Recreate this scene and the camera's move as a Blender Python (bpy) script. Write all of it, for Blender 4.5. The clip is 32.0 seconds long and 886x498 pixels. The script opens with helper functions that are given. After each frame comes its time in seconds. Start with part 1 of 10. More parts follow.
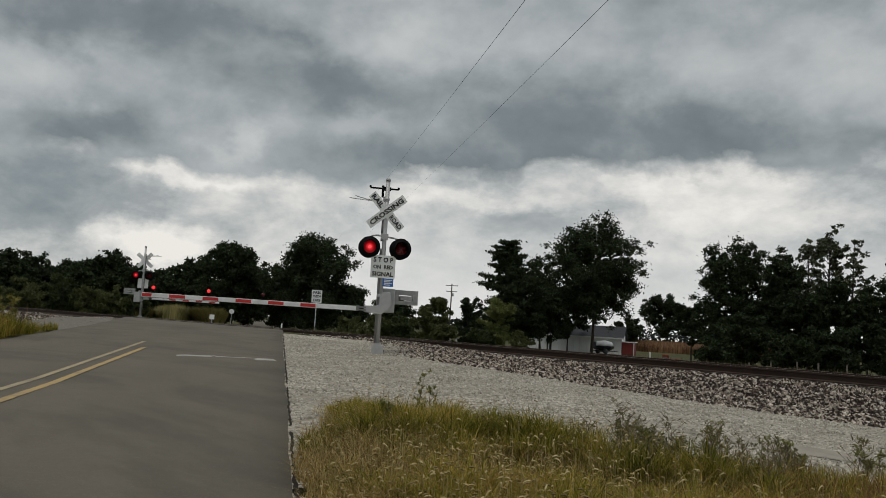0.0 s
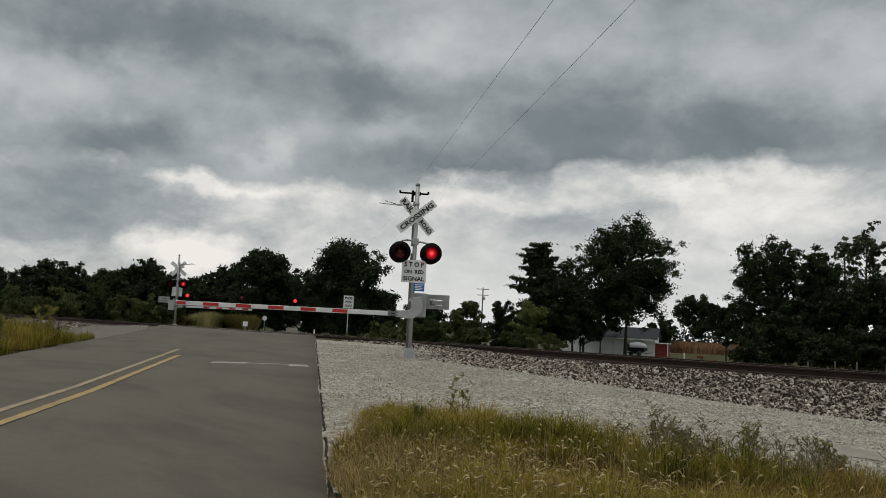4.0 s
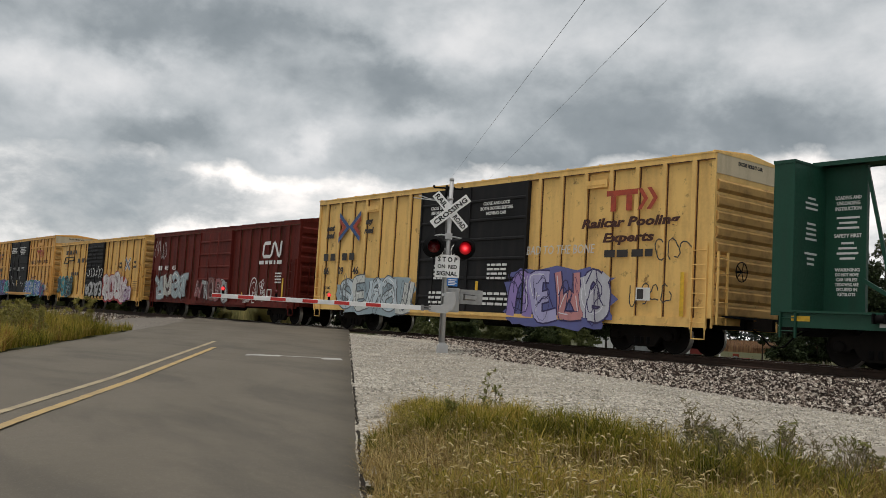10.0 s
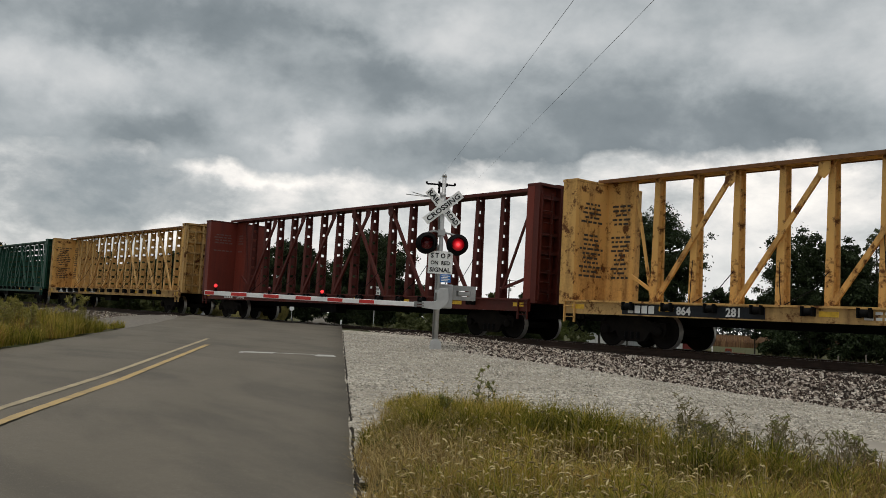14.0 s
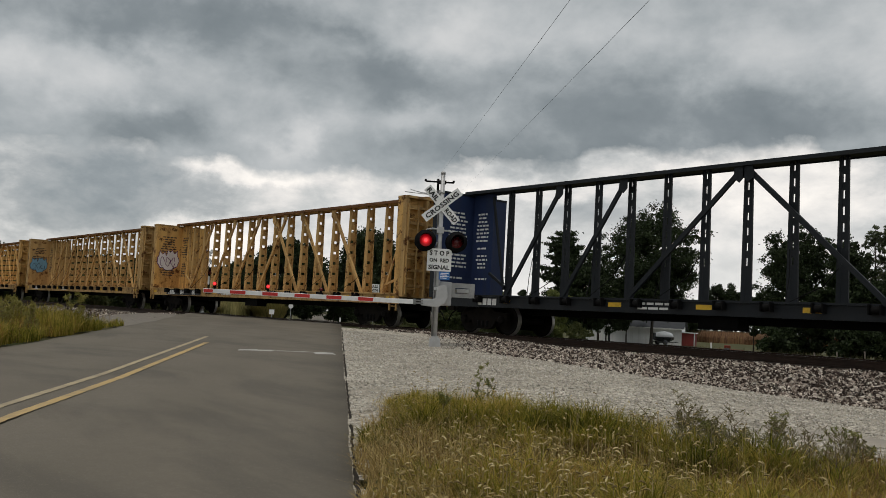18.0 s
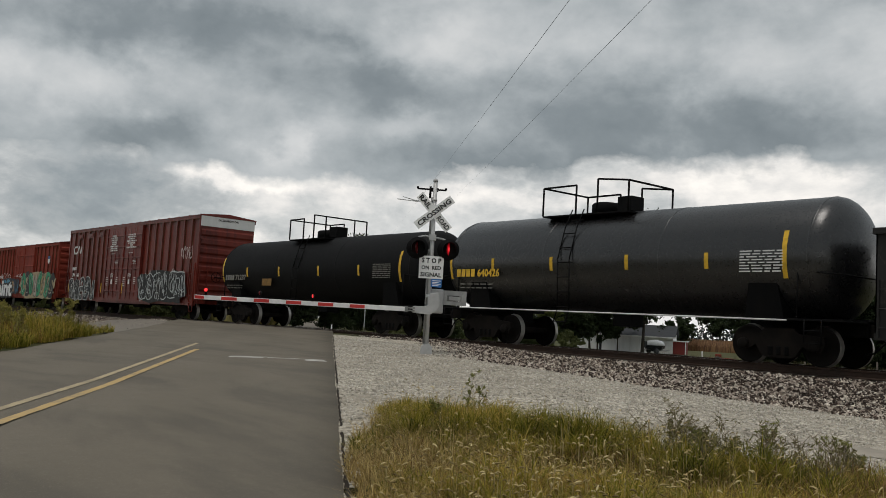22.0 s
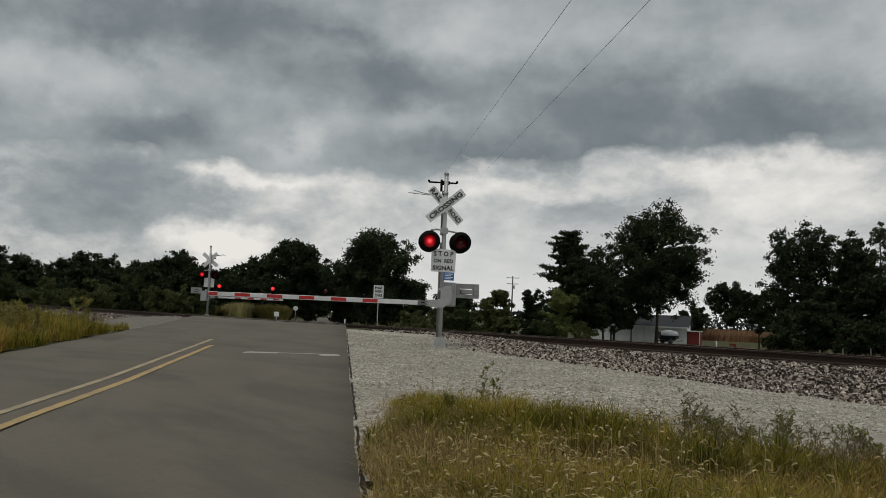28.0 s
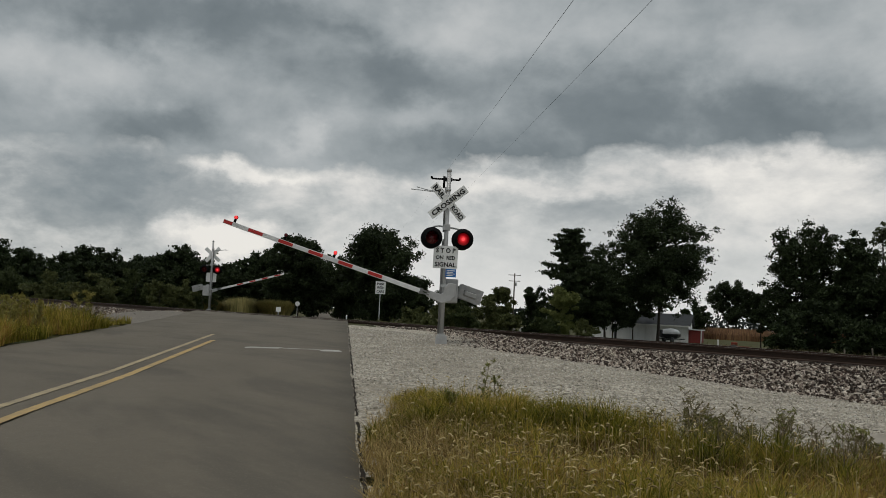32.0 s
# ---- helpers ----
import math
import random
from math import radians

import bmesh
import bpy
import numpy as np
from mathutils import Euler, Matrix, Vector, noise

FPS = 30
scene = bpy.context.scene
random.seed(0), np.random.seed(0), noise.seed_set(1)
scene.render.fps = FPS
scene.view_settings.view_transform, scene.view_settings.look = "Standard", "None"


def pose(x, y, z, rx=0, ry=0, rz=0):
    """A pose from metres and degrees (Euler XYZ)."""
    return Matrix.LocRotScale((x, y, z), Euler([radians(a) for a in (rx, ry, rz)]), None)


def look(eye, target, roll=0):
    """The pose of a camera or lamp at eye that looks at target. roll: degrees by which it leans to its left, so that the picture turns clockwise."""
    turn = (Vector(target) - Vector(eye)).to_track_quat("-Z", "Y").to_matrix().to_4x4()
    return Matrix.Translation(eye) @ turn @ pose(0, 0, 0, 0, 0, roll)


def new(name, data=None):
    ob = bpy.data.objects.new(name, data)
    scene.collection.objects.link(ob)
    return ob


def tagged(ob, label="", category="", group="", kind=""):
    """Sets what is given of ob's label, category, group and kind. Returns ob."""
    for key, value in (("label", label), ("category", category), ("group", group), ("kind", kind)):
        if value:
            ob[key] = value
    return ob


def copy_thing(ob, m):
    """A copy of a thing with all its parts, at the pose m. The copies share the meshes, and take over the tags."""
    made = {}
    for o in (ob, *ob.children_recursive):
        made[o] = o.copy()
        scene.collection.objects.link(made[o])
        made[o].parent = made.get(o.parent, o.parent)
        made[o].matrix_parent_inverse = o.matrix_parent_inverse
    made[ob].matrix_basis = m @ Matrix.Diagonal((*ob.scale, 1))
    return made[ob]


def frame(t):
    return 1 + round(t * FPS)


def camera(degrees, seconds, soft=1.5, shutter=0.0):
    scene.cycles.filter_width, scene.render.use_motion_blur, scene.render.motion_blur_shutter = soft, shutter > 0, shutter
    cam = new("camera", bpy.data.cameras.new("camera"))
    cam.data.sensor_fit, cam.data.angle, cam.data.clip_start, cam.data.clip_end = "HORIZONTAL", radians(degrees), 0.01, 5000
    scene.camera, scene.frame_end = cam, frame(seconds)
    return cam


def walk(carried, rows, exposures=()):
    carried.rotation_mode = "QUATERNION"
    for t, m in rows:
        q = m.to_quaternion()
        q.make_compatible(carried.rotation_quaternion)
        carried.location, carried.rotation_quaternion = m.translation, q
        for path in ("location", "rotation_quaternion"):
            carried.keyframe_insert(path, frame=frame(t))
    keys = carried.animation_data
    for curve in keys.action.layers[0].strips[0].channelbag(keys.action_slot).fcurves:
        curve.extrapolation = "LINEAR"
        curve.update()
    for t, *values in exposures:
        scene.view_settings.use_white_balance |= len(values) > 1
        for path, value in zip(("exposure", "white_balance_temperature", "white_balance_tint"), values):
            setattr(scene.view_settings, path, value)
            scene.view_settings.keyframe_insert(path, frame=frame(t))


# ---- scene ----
cam = camera(52.3, 32.0, soft=0.6)
EYE = (0.0, -20.5, 0.5)
# seconds, turn to the left of the line square to the track, tilt upwards, lean
AIM = [(0, 47.17, 4.89, 3.57), (0.5, 46.84, 4.91, 3.40), (1, 46.58, 4.94, 3.38), (1.5, 46.36, 4.85, 3.33), (2, 46.24, 4.74, 3.36), (2.5, 46.30, 4.59, 3.31), (3, 47.60, 4.78, 2.97), (3.5, 48.57, 4.89, 2.78), (5.5, 50.14, 5.38, 3.04), (6, 50.37, 5.42, 3.06), (6.5, 50.57, 5.43, 3.12), (7, 50.78, 5.29, 3.15), (7.5, 50.86, 5.14, 3.19), (8, 50.97, 4.98, 3.26), (8.5, 50.98, 4.85, 3.27), (9, 51.09, 4.88, 3.35), (9.5, 51.33, 4.67, 3.54), (10, 51.24, 4.60, 3.36), (10.5, 51.06, 4.52, 3.06), (11, 50.84, 4.49, 3.03), (11.5, 50.69, 4.49, 2.97), (12, 50.58, 4.49, 2.83), (12.5, 50.55, 4.50, 2.91), (13, 50.59, 4.46, 3.03), (13.5, 50.68, 4.44, 2.99), (14, 50.78, 4.39, 3.10), (14.5, 50.72, 4.39, 3.03), (16.5, 50.71, 4.24, 3.12), (17, 50.70, 4.23, 3.04), (17.5, 50.71, 4.21, 2.97), (18, 50.70, 4.23, 2.98), (18.5, 50.78, 4.28, 3.06), (19, 50.78, 4.39, 3.06), (19.5, 50.78, 4.50, 3.11), (20, 50.79, 4.61, 3.27), (20.5, 50.69, 4.72, 3.14), (21, 50.53, 4.73, 3.12), (21.5, 50.37, 4.74, 3.16), (22, 50.22, 4.73, 3.24), (22.5, 50.22, 4.73, 3.24), (23, 50.34, 4.73, 3.20), (23.5, 50.40, 4.73, 3.11), (24, 50.56, 4.60, 3.00), (24.5, 50.58, 4.52, 2.92), (25, 50.68, 4.40, 2.79), (25.5, 50.86, 4.46, 2.73), (27.5, 50.98, 4.30, 2.46), (28, 50.96, 4.26, 2.46), (28.5, 50.95, 4.23, 2.54), (29, 50.95, 4.16, 2.47), (29.5, 51.00, 4.08, 2.61), (30, 51.03, 4.04, 2.68), (30.5, 51.06, 4.01, 2.62), (31, 51.10, 3.98, 2.78), (31.5, 51.11, 3.97, 2.91), (32, 51.09, 4.04, 2.90)]
walk(cam, [(t, pose(*EYE, 90 + tilt, 0, turn) @ pose(0, 0, 0, 0, 0, lean)) for t, turn, tilt, lean in AIM], exposures=[(0, -0.05, 6500, 10), (3.5, -0.05, 6500, 10), (5.5, 0.25, 6525, 10), (7, 0.43, 6575, 11.5), (8, 0.39, 6600, 12.5), (9, 0.37, 6625, 13), (10, 0.50, 6625, 13.5), (11, 0.35, 6575, 11.5), (12, 0.21, 6550, 11), (13, 0.25, 6550, 11), (14, 0.27, 6575, 11.5), (17, 0.08, 6575, 11.5), (18, 0.2, 6600, 12), (19, 0.27, 6625, 12.5), (20, 0.47, 6625, 13), (21, 0.28, 6600, 12), (22, 0.25, 6575, 11.5), (24, 0.10, 6550, 11), (25, 0.0, 6500, 10), (26, -0.04, 6500, 10), (28, -0.1, 6500, 10), (32, -0.08, 6500, 10)])

# ---- world and sun: a heavy broken overcast ----
scene.view_settings.exposure = 0.0
SUN_TURN, SUN_HEIGHT = 165.0, 77.0
SKY_SHIFT = (5.3, 2.7, 1.4)
world = bpy.data.worlds.new("overcast_sky")
scene.world = world
world.use_nodes = True


class Net:
    """Short hand for building a node tree."""

    def __init__(self, tree):
        self.tree = tree
        self.n = tree.nodes
        self.n.clear()

    def add(self, kind, **set_to):
        node = self.n.new("ShaderNode" + kind)
        for key, value in set_to.items():
            self.feed(node.inputs[key], value)
        return node

    def feed(self, socket, value):
        if isinstance(value, bpy.types.NodeSocket):
            self.tree.links.new(value, socket)
        elif isinstance(value, (tuple, list)) and len(value) == 3 and socket.type == "RGBA":
            socket.default_value = (*value, 1)
        else:
            socket.default_value = value

    def math(self, op, a, b=0.0, clamp=False):
        node = self.n.new("ShaderNodeMath")
        node.operation, node.use_clamp = op, clamp
        self.feed(node.inputs[0], a)
        self.feed(node.inputs[1], b)
        return node.outputs[0]

    def vmath(self, op, a, b=(0, 0, 0)):
        node = self.n.new("ShaderNodeVectorMath")
        node.operation = op
        self.feed(node.inputs[0], a)
        self.feed(node.inputs[3 if op == "SCALE" else 1], b)
        return node.outputs[0]

    def noise(self, vec, scale, detail=4.0, rough=0.55, lac=2.0, dist=0.0):
        return self.add("TexNoise", Vector=vec, Scale=scale, Detail=detail, Roughness=rough, Lacunarity=lac, Distortion=dist).outputs["Fac"]

    def ramp(self, fac, *stops):
        node = self.n.new("ShaderNodeValToRGB")
        self.feed(node.inputs[0], fac)
        while len(node.color_ramp.elements) < len(stops):
            node.color_ramp.elements.new(0.5)
        for e, (p, c) in zip(node.color_ramp.elements, stops):
            e.position = p
            e.color = (*c, 1) if isinstance(c, (tuple, list)) else (c, c, c, 1)
        return node.outputs[0]

    def mix(self, fac, a, b, mode="MIX"):
        node = self.n.new("ShaderNodeMix")
        node.data_type, node.blend_type = "RGBA", mode
        self.feed(node.inputs[0], fac)
        self.feed(node.inputs[6], a)
        self.feed(node.inputs[7], b)
        return node.outputs[2]

    def span(self, value, a, b, c=0.0, d=1.0):
        node = self.n.new("ShaderNodeMapRange")
        for i, v in enumerate((value, a, b, c, d)):
            self.feed(node.inputs[i], v)
        return node.outputs[0]


def build_sky():
    k = Net(world.node_tree)
    way = k.add("TexCoord").outputs["Generated"]
    xyz = k.add("SeparateXYZ", Vector=way)
    x, y, z = xyz.outputs
    sky = k.n.new("ShaderNodeTexSky")
    sky.sky_type, sky.sun_disc = "NISHITA", False
    sky.sun_elevation, sky.sun_rotation = radians(SUN_HEIGHT), radians(SUN_TURN)
    up = k.math("MAXIMUM", z, 0.0)
    deg = 180 / math.pi
    az = k.math("MULTIPLY", k.math("ARCTAN2", x, y), deg)
    el = k.math("MULTIPLY", k.math("ARCSINE", up), deg)
    tall = k.vmath("ADD", k.vmath("MULTIPLY", way, (1.0, 1.0, 1.45)), SKY_SHIFT)
    warp = k.vmath("ADD", tall, k.vmath("SCALE", k.add("TexNoise", Vector=tall, Scale=5.0, Detail=3.0, Roughness=0.5).outputs["Color"], 0.05))
    big = k.noise(warp, 2.3, 2.0, 0.45)
    mid = k.noise(warp, 7.0, 6.0, 0.50)
    fine = k.noise(k.vmath("ADD", warp, (4.0, 2.0, 1.0)), 17.0, 6.0, 0.55)
    wisp = k.noise(k.vmath("MULTIPLY", warp, (1.0, 1.0, 1.3)), 22.0, 8.0, 0.60)
    # the clouds' outlines bulge and fray
    fray = k.add("SeparateColor", Color=k.add("TexNoise", Vector=k.vmath("ADD", tall, (2.0, 7.0, 3.0)), Scale=11.0, Detail=7.0, Roughness=0.58).outputs["Color"])
    az_edge = k.math("ADD", az, k.math("MULTIPLY", k.math("SUBTRACT", fray.outputs[0], 0.5), 8.0))
    el_edge = k.math("ADD", el, k.math("MULTIPLY", k.math("SUBTRACT", fray.outputs[1], 0.5), 4.5))

    def lump(value, at_az, at_el, wide, high, amount):
        """A broad swelling or thinning of the cloud in one part of the sky."""
        a = k.math("DIVIDE", k.math("SUBTRACT", az_edge, at_az), wide)
        b = k.math("DIVIDE", k.math("SUBTRACT", el_edge, at_el), high)
        d = k.math("ADD", k.math("MULTIPLY", a, a), k.math("MULTIPLY", b, b))
        d = k.math("POWER", d, 1.4)
        return k.math("ADD", value, k.math("MULTIPLY", k.math("EXPONENT", k.math("MULTIPLY", d, -1.0)), amount))

    # the dark deck: thick and lumpy, its lower edge some ten degrees up
    body = k.math("ADD", k.math("ADD", k.math("MULTIPLY", big, 0.22), 0.185), k.math("ADD", k.math("MULTIPLY", mid, 0.24), k.math("MULTIPLY", fine, 0.17)))
    for one in ((-67.5, 16.8, 7.5, 2.0, -0.085), (-56.5, 14.3, 5, 2.1, -0.075), (-41.0, 13.6, 8.0, 2.9, -0.11), (-49.0, 10.0, 10, 1.5, -0.07), (-30.0, 12.3, 6, 1.7, -0.05), (-73.5, 13.3, 6.5, 1.9, 0.095), (-52.5, 17.3, 5.5, 1.5, 0.085), (-60.8, 10.9, 1.4, 1.2, 0.10), (-27, 17.6, 6.5, 3.0, 0.085), (-53.2, 12.4, 2.2, 0.8, 0.05), (-44, 18.6, 3, 1.6, 0.02), (-68, 10.3, 4.5, 1.1, -0.06), (-60.5, 17.6, 2.5, 1.2, -0.05), (-32.8, 15.6, 3.0, 1.2, 0.04), (-19, 15.0, 6, 4.0, 0.09)):
        body = lump(body, *one)
    deck = k.ramp(body, (0.34, (0.140, 0.168, 0.180)), (0.43, (0.205, 0.236, 0.249)), (0.50, (0.322, 0.356, 0.367)), (0.56, (0.435, 0.464, 0.471)), (0.66, (0.60, 0.615, 0.61)))
    # the brighter broken band below it
    low = k.math("ADD", k.math("ADD", k.math("MULTIPLY", mid, 0.30), 0.08), k.math("ADD", k.math("MULTIPLY", wisp, 0.34), k.math("MULTIPLY", big, 0.20)))
    for one in ((-72, 6.2, 7.0, 2.6, -0.15), (-64.6, 4.4, 3.0, 1.15, 0.26), (-62, 8.5, 5.0, 0.6, 0.16), (-46.5, 8.3, 5.5, 0.8, 0.13), (-33, 9.9, 7, 1.1, 0.15), (-27, 7.8, 7, 1.8, 0.13), (-56.6, 6.2, 5.5, 1.0, -0.06), (-41, 7.1, 3.5, 0.6, -0.07), (-57, 4.4, 4, 0.7, -0.02), (-30, 5.0, 10, 1.2, 0.06)):
        low = lump(low, *one)
    band = k.ramp(low, (0.22, (0.20, 0.232, 0.25)), (0.33, (0.265, 0.30, 0.315)), (0.42, (0.36, 0.388, 0.395)), (0.50, (0.53, 0.548, 0.54)), (0.57, (0.70, 0.695, 0.67)), (0.68, (0.90, 0.875, 0.82)))
    band = k.mix(k.math("MULTIPLY", k.span(el, 1.5, 8.0, 0.8, 0.0), k.span(az, -61.0, -52.0)), band, (0.78, 0.785, 0.765))
    edge = k.math("ADD", k.math("MULTIPLY", k.math("SUBTRACT", mid, 0.5), 4.0), k.math("MULTIPLY", k.math("SUBTRACT", fine, 0.5), 4.0))
    edge = k.math("ADD", k.math("ADD", el, edge), k.span(az, -50.0, -36.0, 0.5, -1.3))
    veil = k.mix(k.span(edge, 8.8, 9.8), band, deck)
    back = k.n.new("ShaderNodeBackground")
    k.feed(back.inputs[0], sky.outputs[0])
    back.inputs[1].default_value = 0.06
    cloud = k.n.new("ShaderNodeBackground")
    k.feed(cloud.inputs[0], veil)
    cloud.inputs[1].default_value = 1.0
    both = k.n.new("ShaderNodeMixShader")
    both.inputs[0].default_value = 0.94
    k.tree.links.new(back.outputs[0], both.inputs[1])
    k.tree.links.new(cloud.outputs[0], both.inputs[2])
    out = k.n.new("ShaderNodeOutputWorld")
    k.tree.links.new(both.outputs[0], out.inputs[0])


build_sky()
sun = new("sun", bpy.data.lights.new("sun", "SUN"))
sun.data.energy, sun.data.angle, sun.data.color = 1.15, radians(25), (1.0, 0.96, 0.90)
sun.matrix_world = look((80 * math.cos(radians(SUN_HEIGHT)) * math.sin(radians(SUN_TURN)), 80 * math.cos(radians(SUN_HEIGHT)) * math.cos(radians(SUN_TURN)), 80 * math.sin(radians(SUN_HEIGHT))), (0, 0, 0))

# ---- materials ----
def principled(name, build):
    """A material whose build(k, shader) wires base colour, roughness and bump."""
    m = bpy.data.materials.new(name)
    m.use_nodes = True
    k = Net(m.node_tree)
    s = k.n.new("ShaderNodeBsdfPrincipled")
    out = k.n.new("ShaderNodeOutputMaterial")
    k.tree.links.new(s.outputs[0], out.inputs[0])
    build(k, s)
    return m


def bump(k, s, height, strength=0.3, distance=0.02):
    b = k.add("Bump", Strength=strength, Distance=distance, Height=height)
    k.tree.links.new(b.outputs[0], s.inputs["Normal"])


def painted(name, colour, dirt=(0.06, 0.05, 0.04), grime=0.35, rough=0.5, streak=True, fade=0.2, metal=0.0, rust=0.0, gloss=0.3):
    """Weathered paint: fading in broad patches, streaks of grime that run down, fine specks, rust spots."""

    def build(k, s):
        at = k.add("TexCoord").outputs["Object"]
        broad = k.noise(at, 0.45, 4.0)
        specks = k.noise(at, 14.0, 5.0, 0.65)
        faded = k.mix(k.span(broad, 0.35, 0.7, 0.0, fade), colour, tuple(min(1, c * 1.35 + 0.006) for c in colour))
        if streak:
            run = k.noise(k.vmath("MULTIPLY", at, (2.4, 2.4, 0.3)), 1.3, 4.0, 0.5)
            mask = k.span(k.math("ADD", k.math("MULTIPLY", run, 0.75), k.math("MULTIPLY", specks, 0.25)), 0.47, 0.72, 0.0, grime)
        else:
            mask = k.span(k.noise(at, 2.2, 6.0, 0.62), 0.45, 0.75, 0.0, grime)
        c = k.mix(mask, faded, dirt)
        if rust:
            spots = k.span(k.noise(at, 2.6, 8.0, 0.7), 0.66 - 0.13 * rust, 0.74 - 0.13 * rust, 0.0, min(1.0, rust + 0.2))
            c = k.mix(spots, c, (0.12, 0.048, 0.018))
        k.feed(s.inputs["Base Color"], c)
        k.feed(s.inputs["Roughness"], k.span(specks, 0.2, 0.8, rough - 0.08, rough + 0.15))
        s.inputs["Metallic"].default_value = metal
        s.inputs["Specular IOR Level"].default_value = gloss
        bump(k, s, specks, 0.12, 0.01)

    return principled(name, build)


def plain(name, colour, rough=0.6, metal=0.0, vary=0.25, scale=6.0, spec=0.4):
    def build(k, s):
        at = k.add("TexCoord").outputs["Object"]
        n = k.noise(at, scale, 5.0, 0.6)
        k.feed(s.inputs["Base Color"], k.mix(k.span(n, 0.3, 0.7, 0.0, 1.0), tuple(c * (1 - vary) for c in colour), tuple(min(1, c * (1 + vary)) for c in colour)))
        k.feed(s.inputs["Roughness"], k.span(n, 0.2, 0.8, max(0.02, rough - 0.1), min(1, rough + 0.1)))
        s.inputs["Metallic"].default_value = metal
        s.inputs["Specular IOR Level"].default_value = spec
        bump(k, s, n, 0.1, 0.01)

    return principled(name, build)


def glowing(name, colour, strength):
    def build(k, s):
        s.inputs["Base Color"].default_value = (*[c * 0.4 for c in colour], 1)
        s.inputs["Emission Color"].default_value = (*colour, 1)
        s.inputs["Emission Strength"].default_value = strength
        s.inputs["Roughness"].default_value = 0.3

    return principled(name, build)


def thin_leaf(k, s, colour, share_through):
    """Leaves and blades let part of the light through."""
    out = next(n for n in k.n if n.bl_idname == "ShaderNodeOutputMaterial")
    through_leaf = k.add("BsdfTranslucent", Color=colour)
    both = k.n.new("ShaderNodeMixShader")
    both.inputs[0].default_value = share_through
    k.tree.links.new(s.outputs[0], both.inputs[1])
    k.tree.links.new(through_leaf.outputs[0], both.inputs[2])
    k.tree.links.new(both.outputs[0], out.inputs[0])


def leafy(name, dark, light, scale=0.8):
    def build(k, s):
        at = k.add("TexCoord").outputs["Object"]
        isle = k.add("NewGeometry").outputs["Random Per Island"]
        patch = k.noise(at, scale, 3.0)
        f = k.math("ADD", k.math("MULTIPLY", isle, 0.6), k.math("MULTIPLY", patch, 0.5))
        k.feed(s.inputs["Base Color"], k.ramp(f, (0.15, dark), (0.9, light)))
        s.inputs["Roughness"].default_value = 0.6
        s.inputs["Specular IOR Level"].default_value = 0.2
        thin_leaf(k, s, k.ramp(f, (0.15, dark), (0.9, light)), 0.25)

    return principled(name, build)


def build_asphalt(k, s):
    at = k.add("TexCoord").outputs["Object"]
    fine = k.noise(at, 70.0, 3.0, 0.7)
    grit = k.add("SeparateColor", Color=k.add("TexVoronoi", Vector=at, Scale=90.0).outputs["Color"]).outputs[0]
    broad = k.noise(at, 0.30, 5.0, 0.6)
    blotch = k.noise(at, 1.7, 6.0, 0.65)
    across = k.add("VectorMath", Vector=(0, 0, 0))
    across.operation = "DOT_PRODUCT"
    k.feed(across.inputs[0], k.vmath("ADD", at, (0.0, 20.5, 0.0)))
    k.feed(across.inputs[1], (-0.5417, -0.8406, 0.0))
    q = across.outputs["Value"]
    # tyres polish two tracks in each lane; oil darkens the strip between them
    tracks = k.math("COSINE", k.math("MULTIPLY", k.math("SUBTRACT", q, 0.95), 3.49))
    wear = k.math("ADD", k.math("MULTIPLY", tracks, 0.5), k.math("MULTIPLY", k.math("SUBTRACT", k.noise(k.vmath("MULTIPLY", at, (0.35, 0.55, 1.0)), 1.0, 4.0), 0.5), 1.6))
    # long sweeps left by turning tyres
    sweep = k.noise(k.vmath("MULTIPLY", k.vmath("ADD", at, k.vmath("SCALE", k.add("TexNoise", Vector=at, Scale=0.12, Detail=1.0).outputs["Color"], 3.0)), (0.30, 0.95, 1.0)), 0.9, 5.0, 0.6)
    c = k.mix(k.span(broad, 0.3, 0.7), (0.117, 0.100, 0.074), (0.152, 0.130, 0.097))
    c = k.mix(k.span(wear, -0.3, 0.7, 0.0, 0.45), c, (0.168, 0.144, 0.109))
    c = k.mix(k.span(sweep, 0.46, 0.64, 0.0, 0.62), c, (0.066, 0.058, 0.045))
    c = k.mix(k.span(blotch, 0.52, 0.78, 0.0, 0.30), c, (0.086, 0.078, 0.063))
    c = k.mix(k.span(fine, 0.35, 0.75, 0.0, 0.25), c, (0.195, 0.172, 0.136))
    c = k.mix(k.span(grit, 0.88, 0.99, 0.0, 0.18), c, (0.33, 0.30, 0.24))
    pebble = k.noise(at, 11.0, 5.0, 0.7)
    c = k.mix(k.span(pebble, 0.40, 0.66, 0.0, 0.22), c, (0.094, 0.083, 0.064))
    k.feed(s.inputs["Base Color"], c)
    k.feed(s.inputs["Roughness"], k.span(fine, 0.2, 0.8, 0.70, 0.95))
    s.inputs["Specular IOR Level"].default_value = 0.3
    bump(k, s, k.math("ADD", fine, k.math("MULTIPLY", grit, 0.5)), 0.25, 0.006)


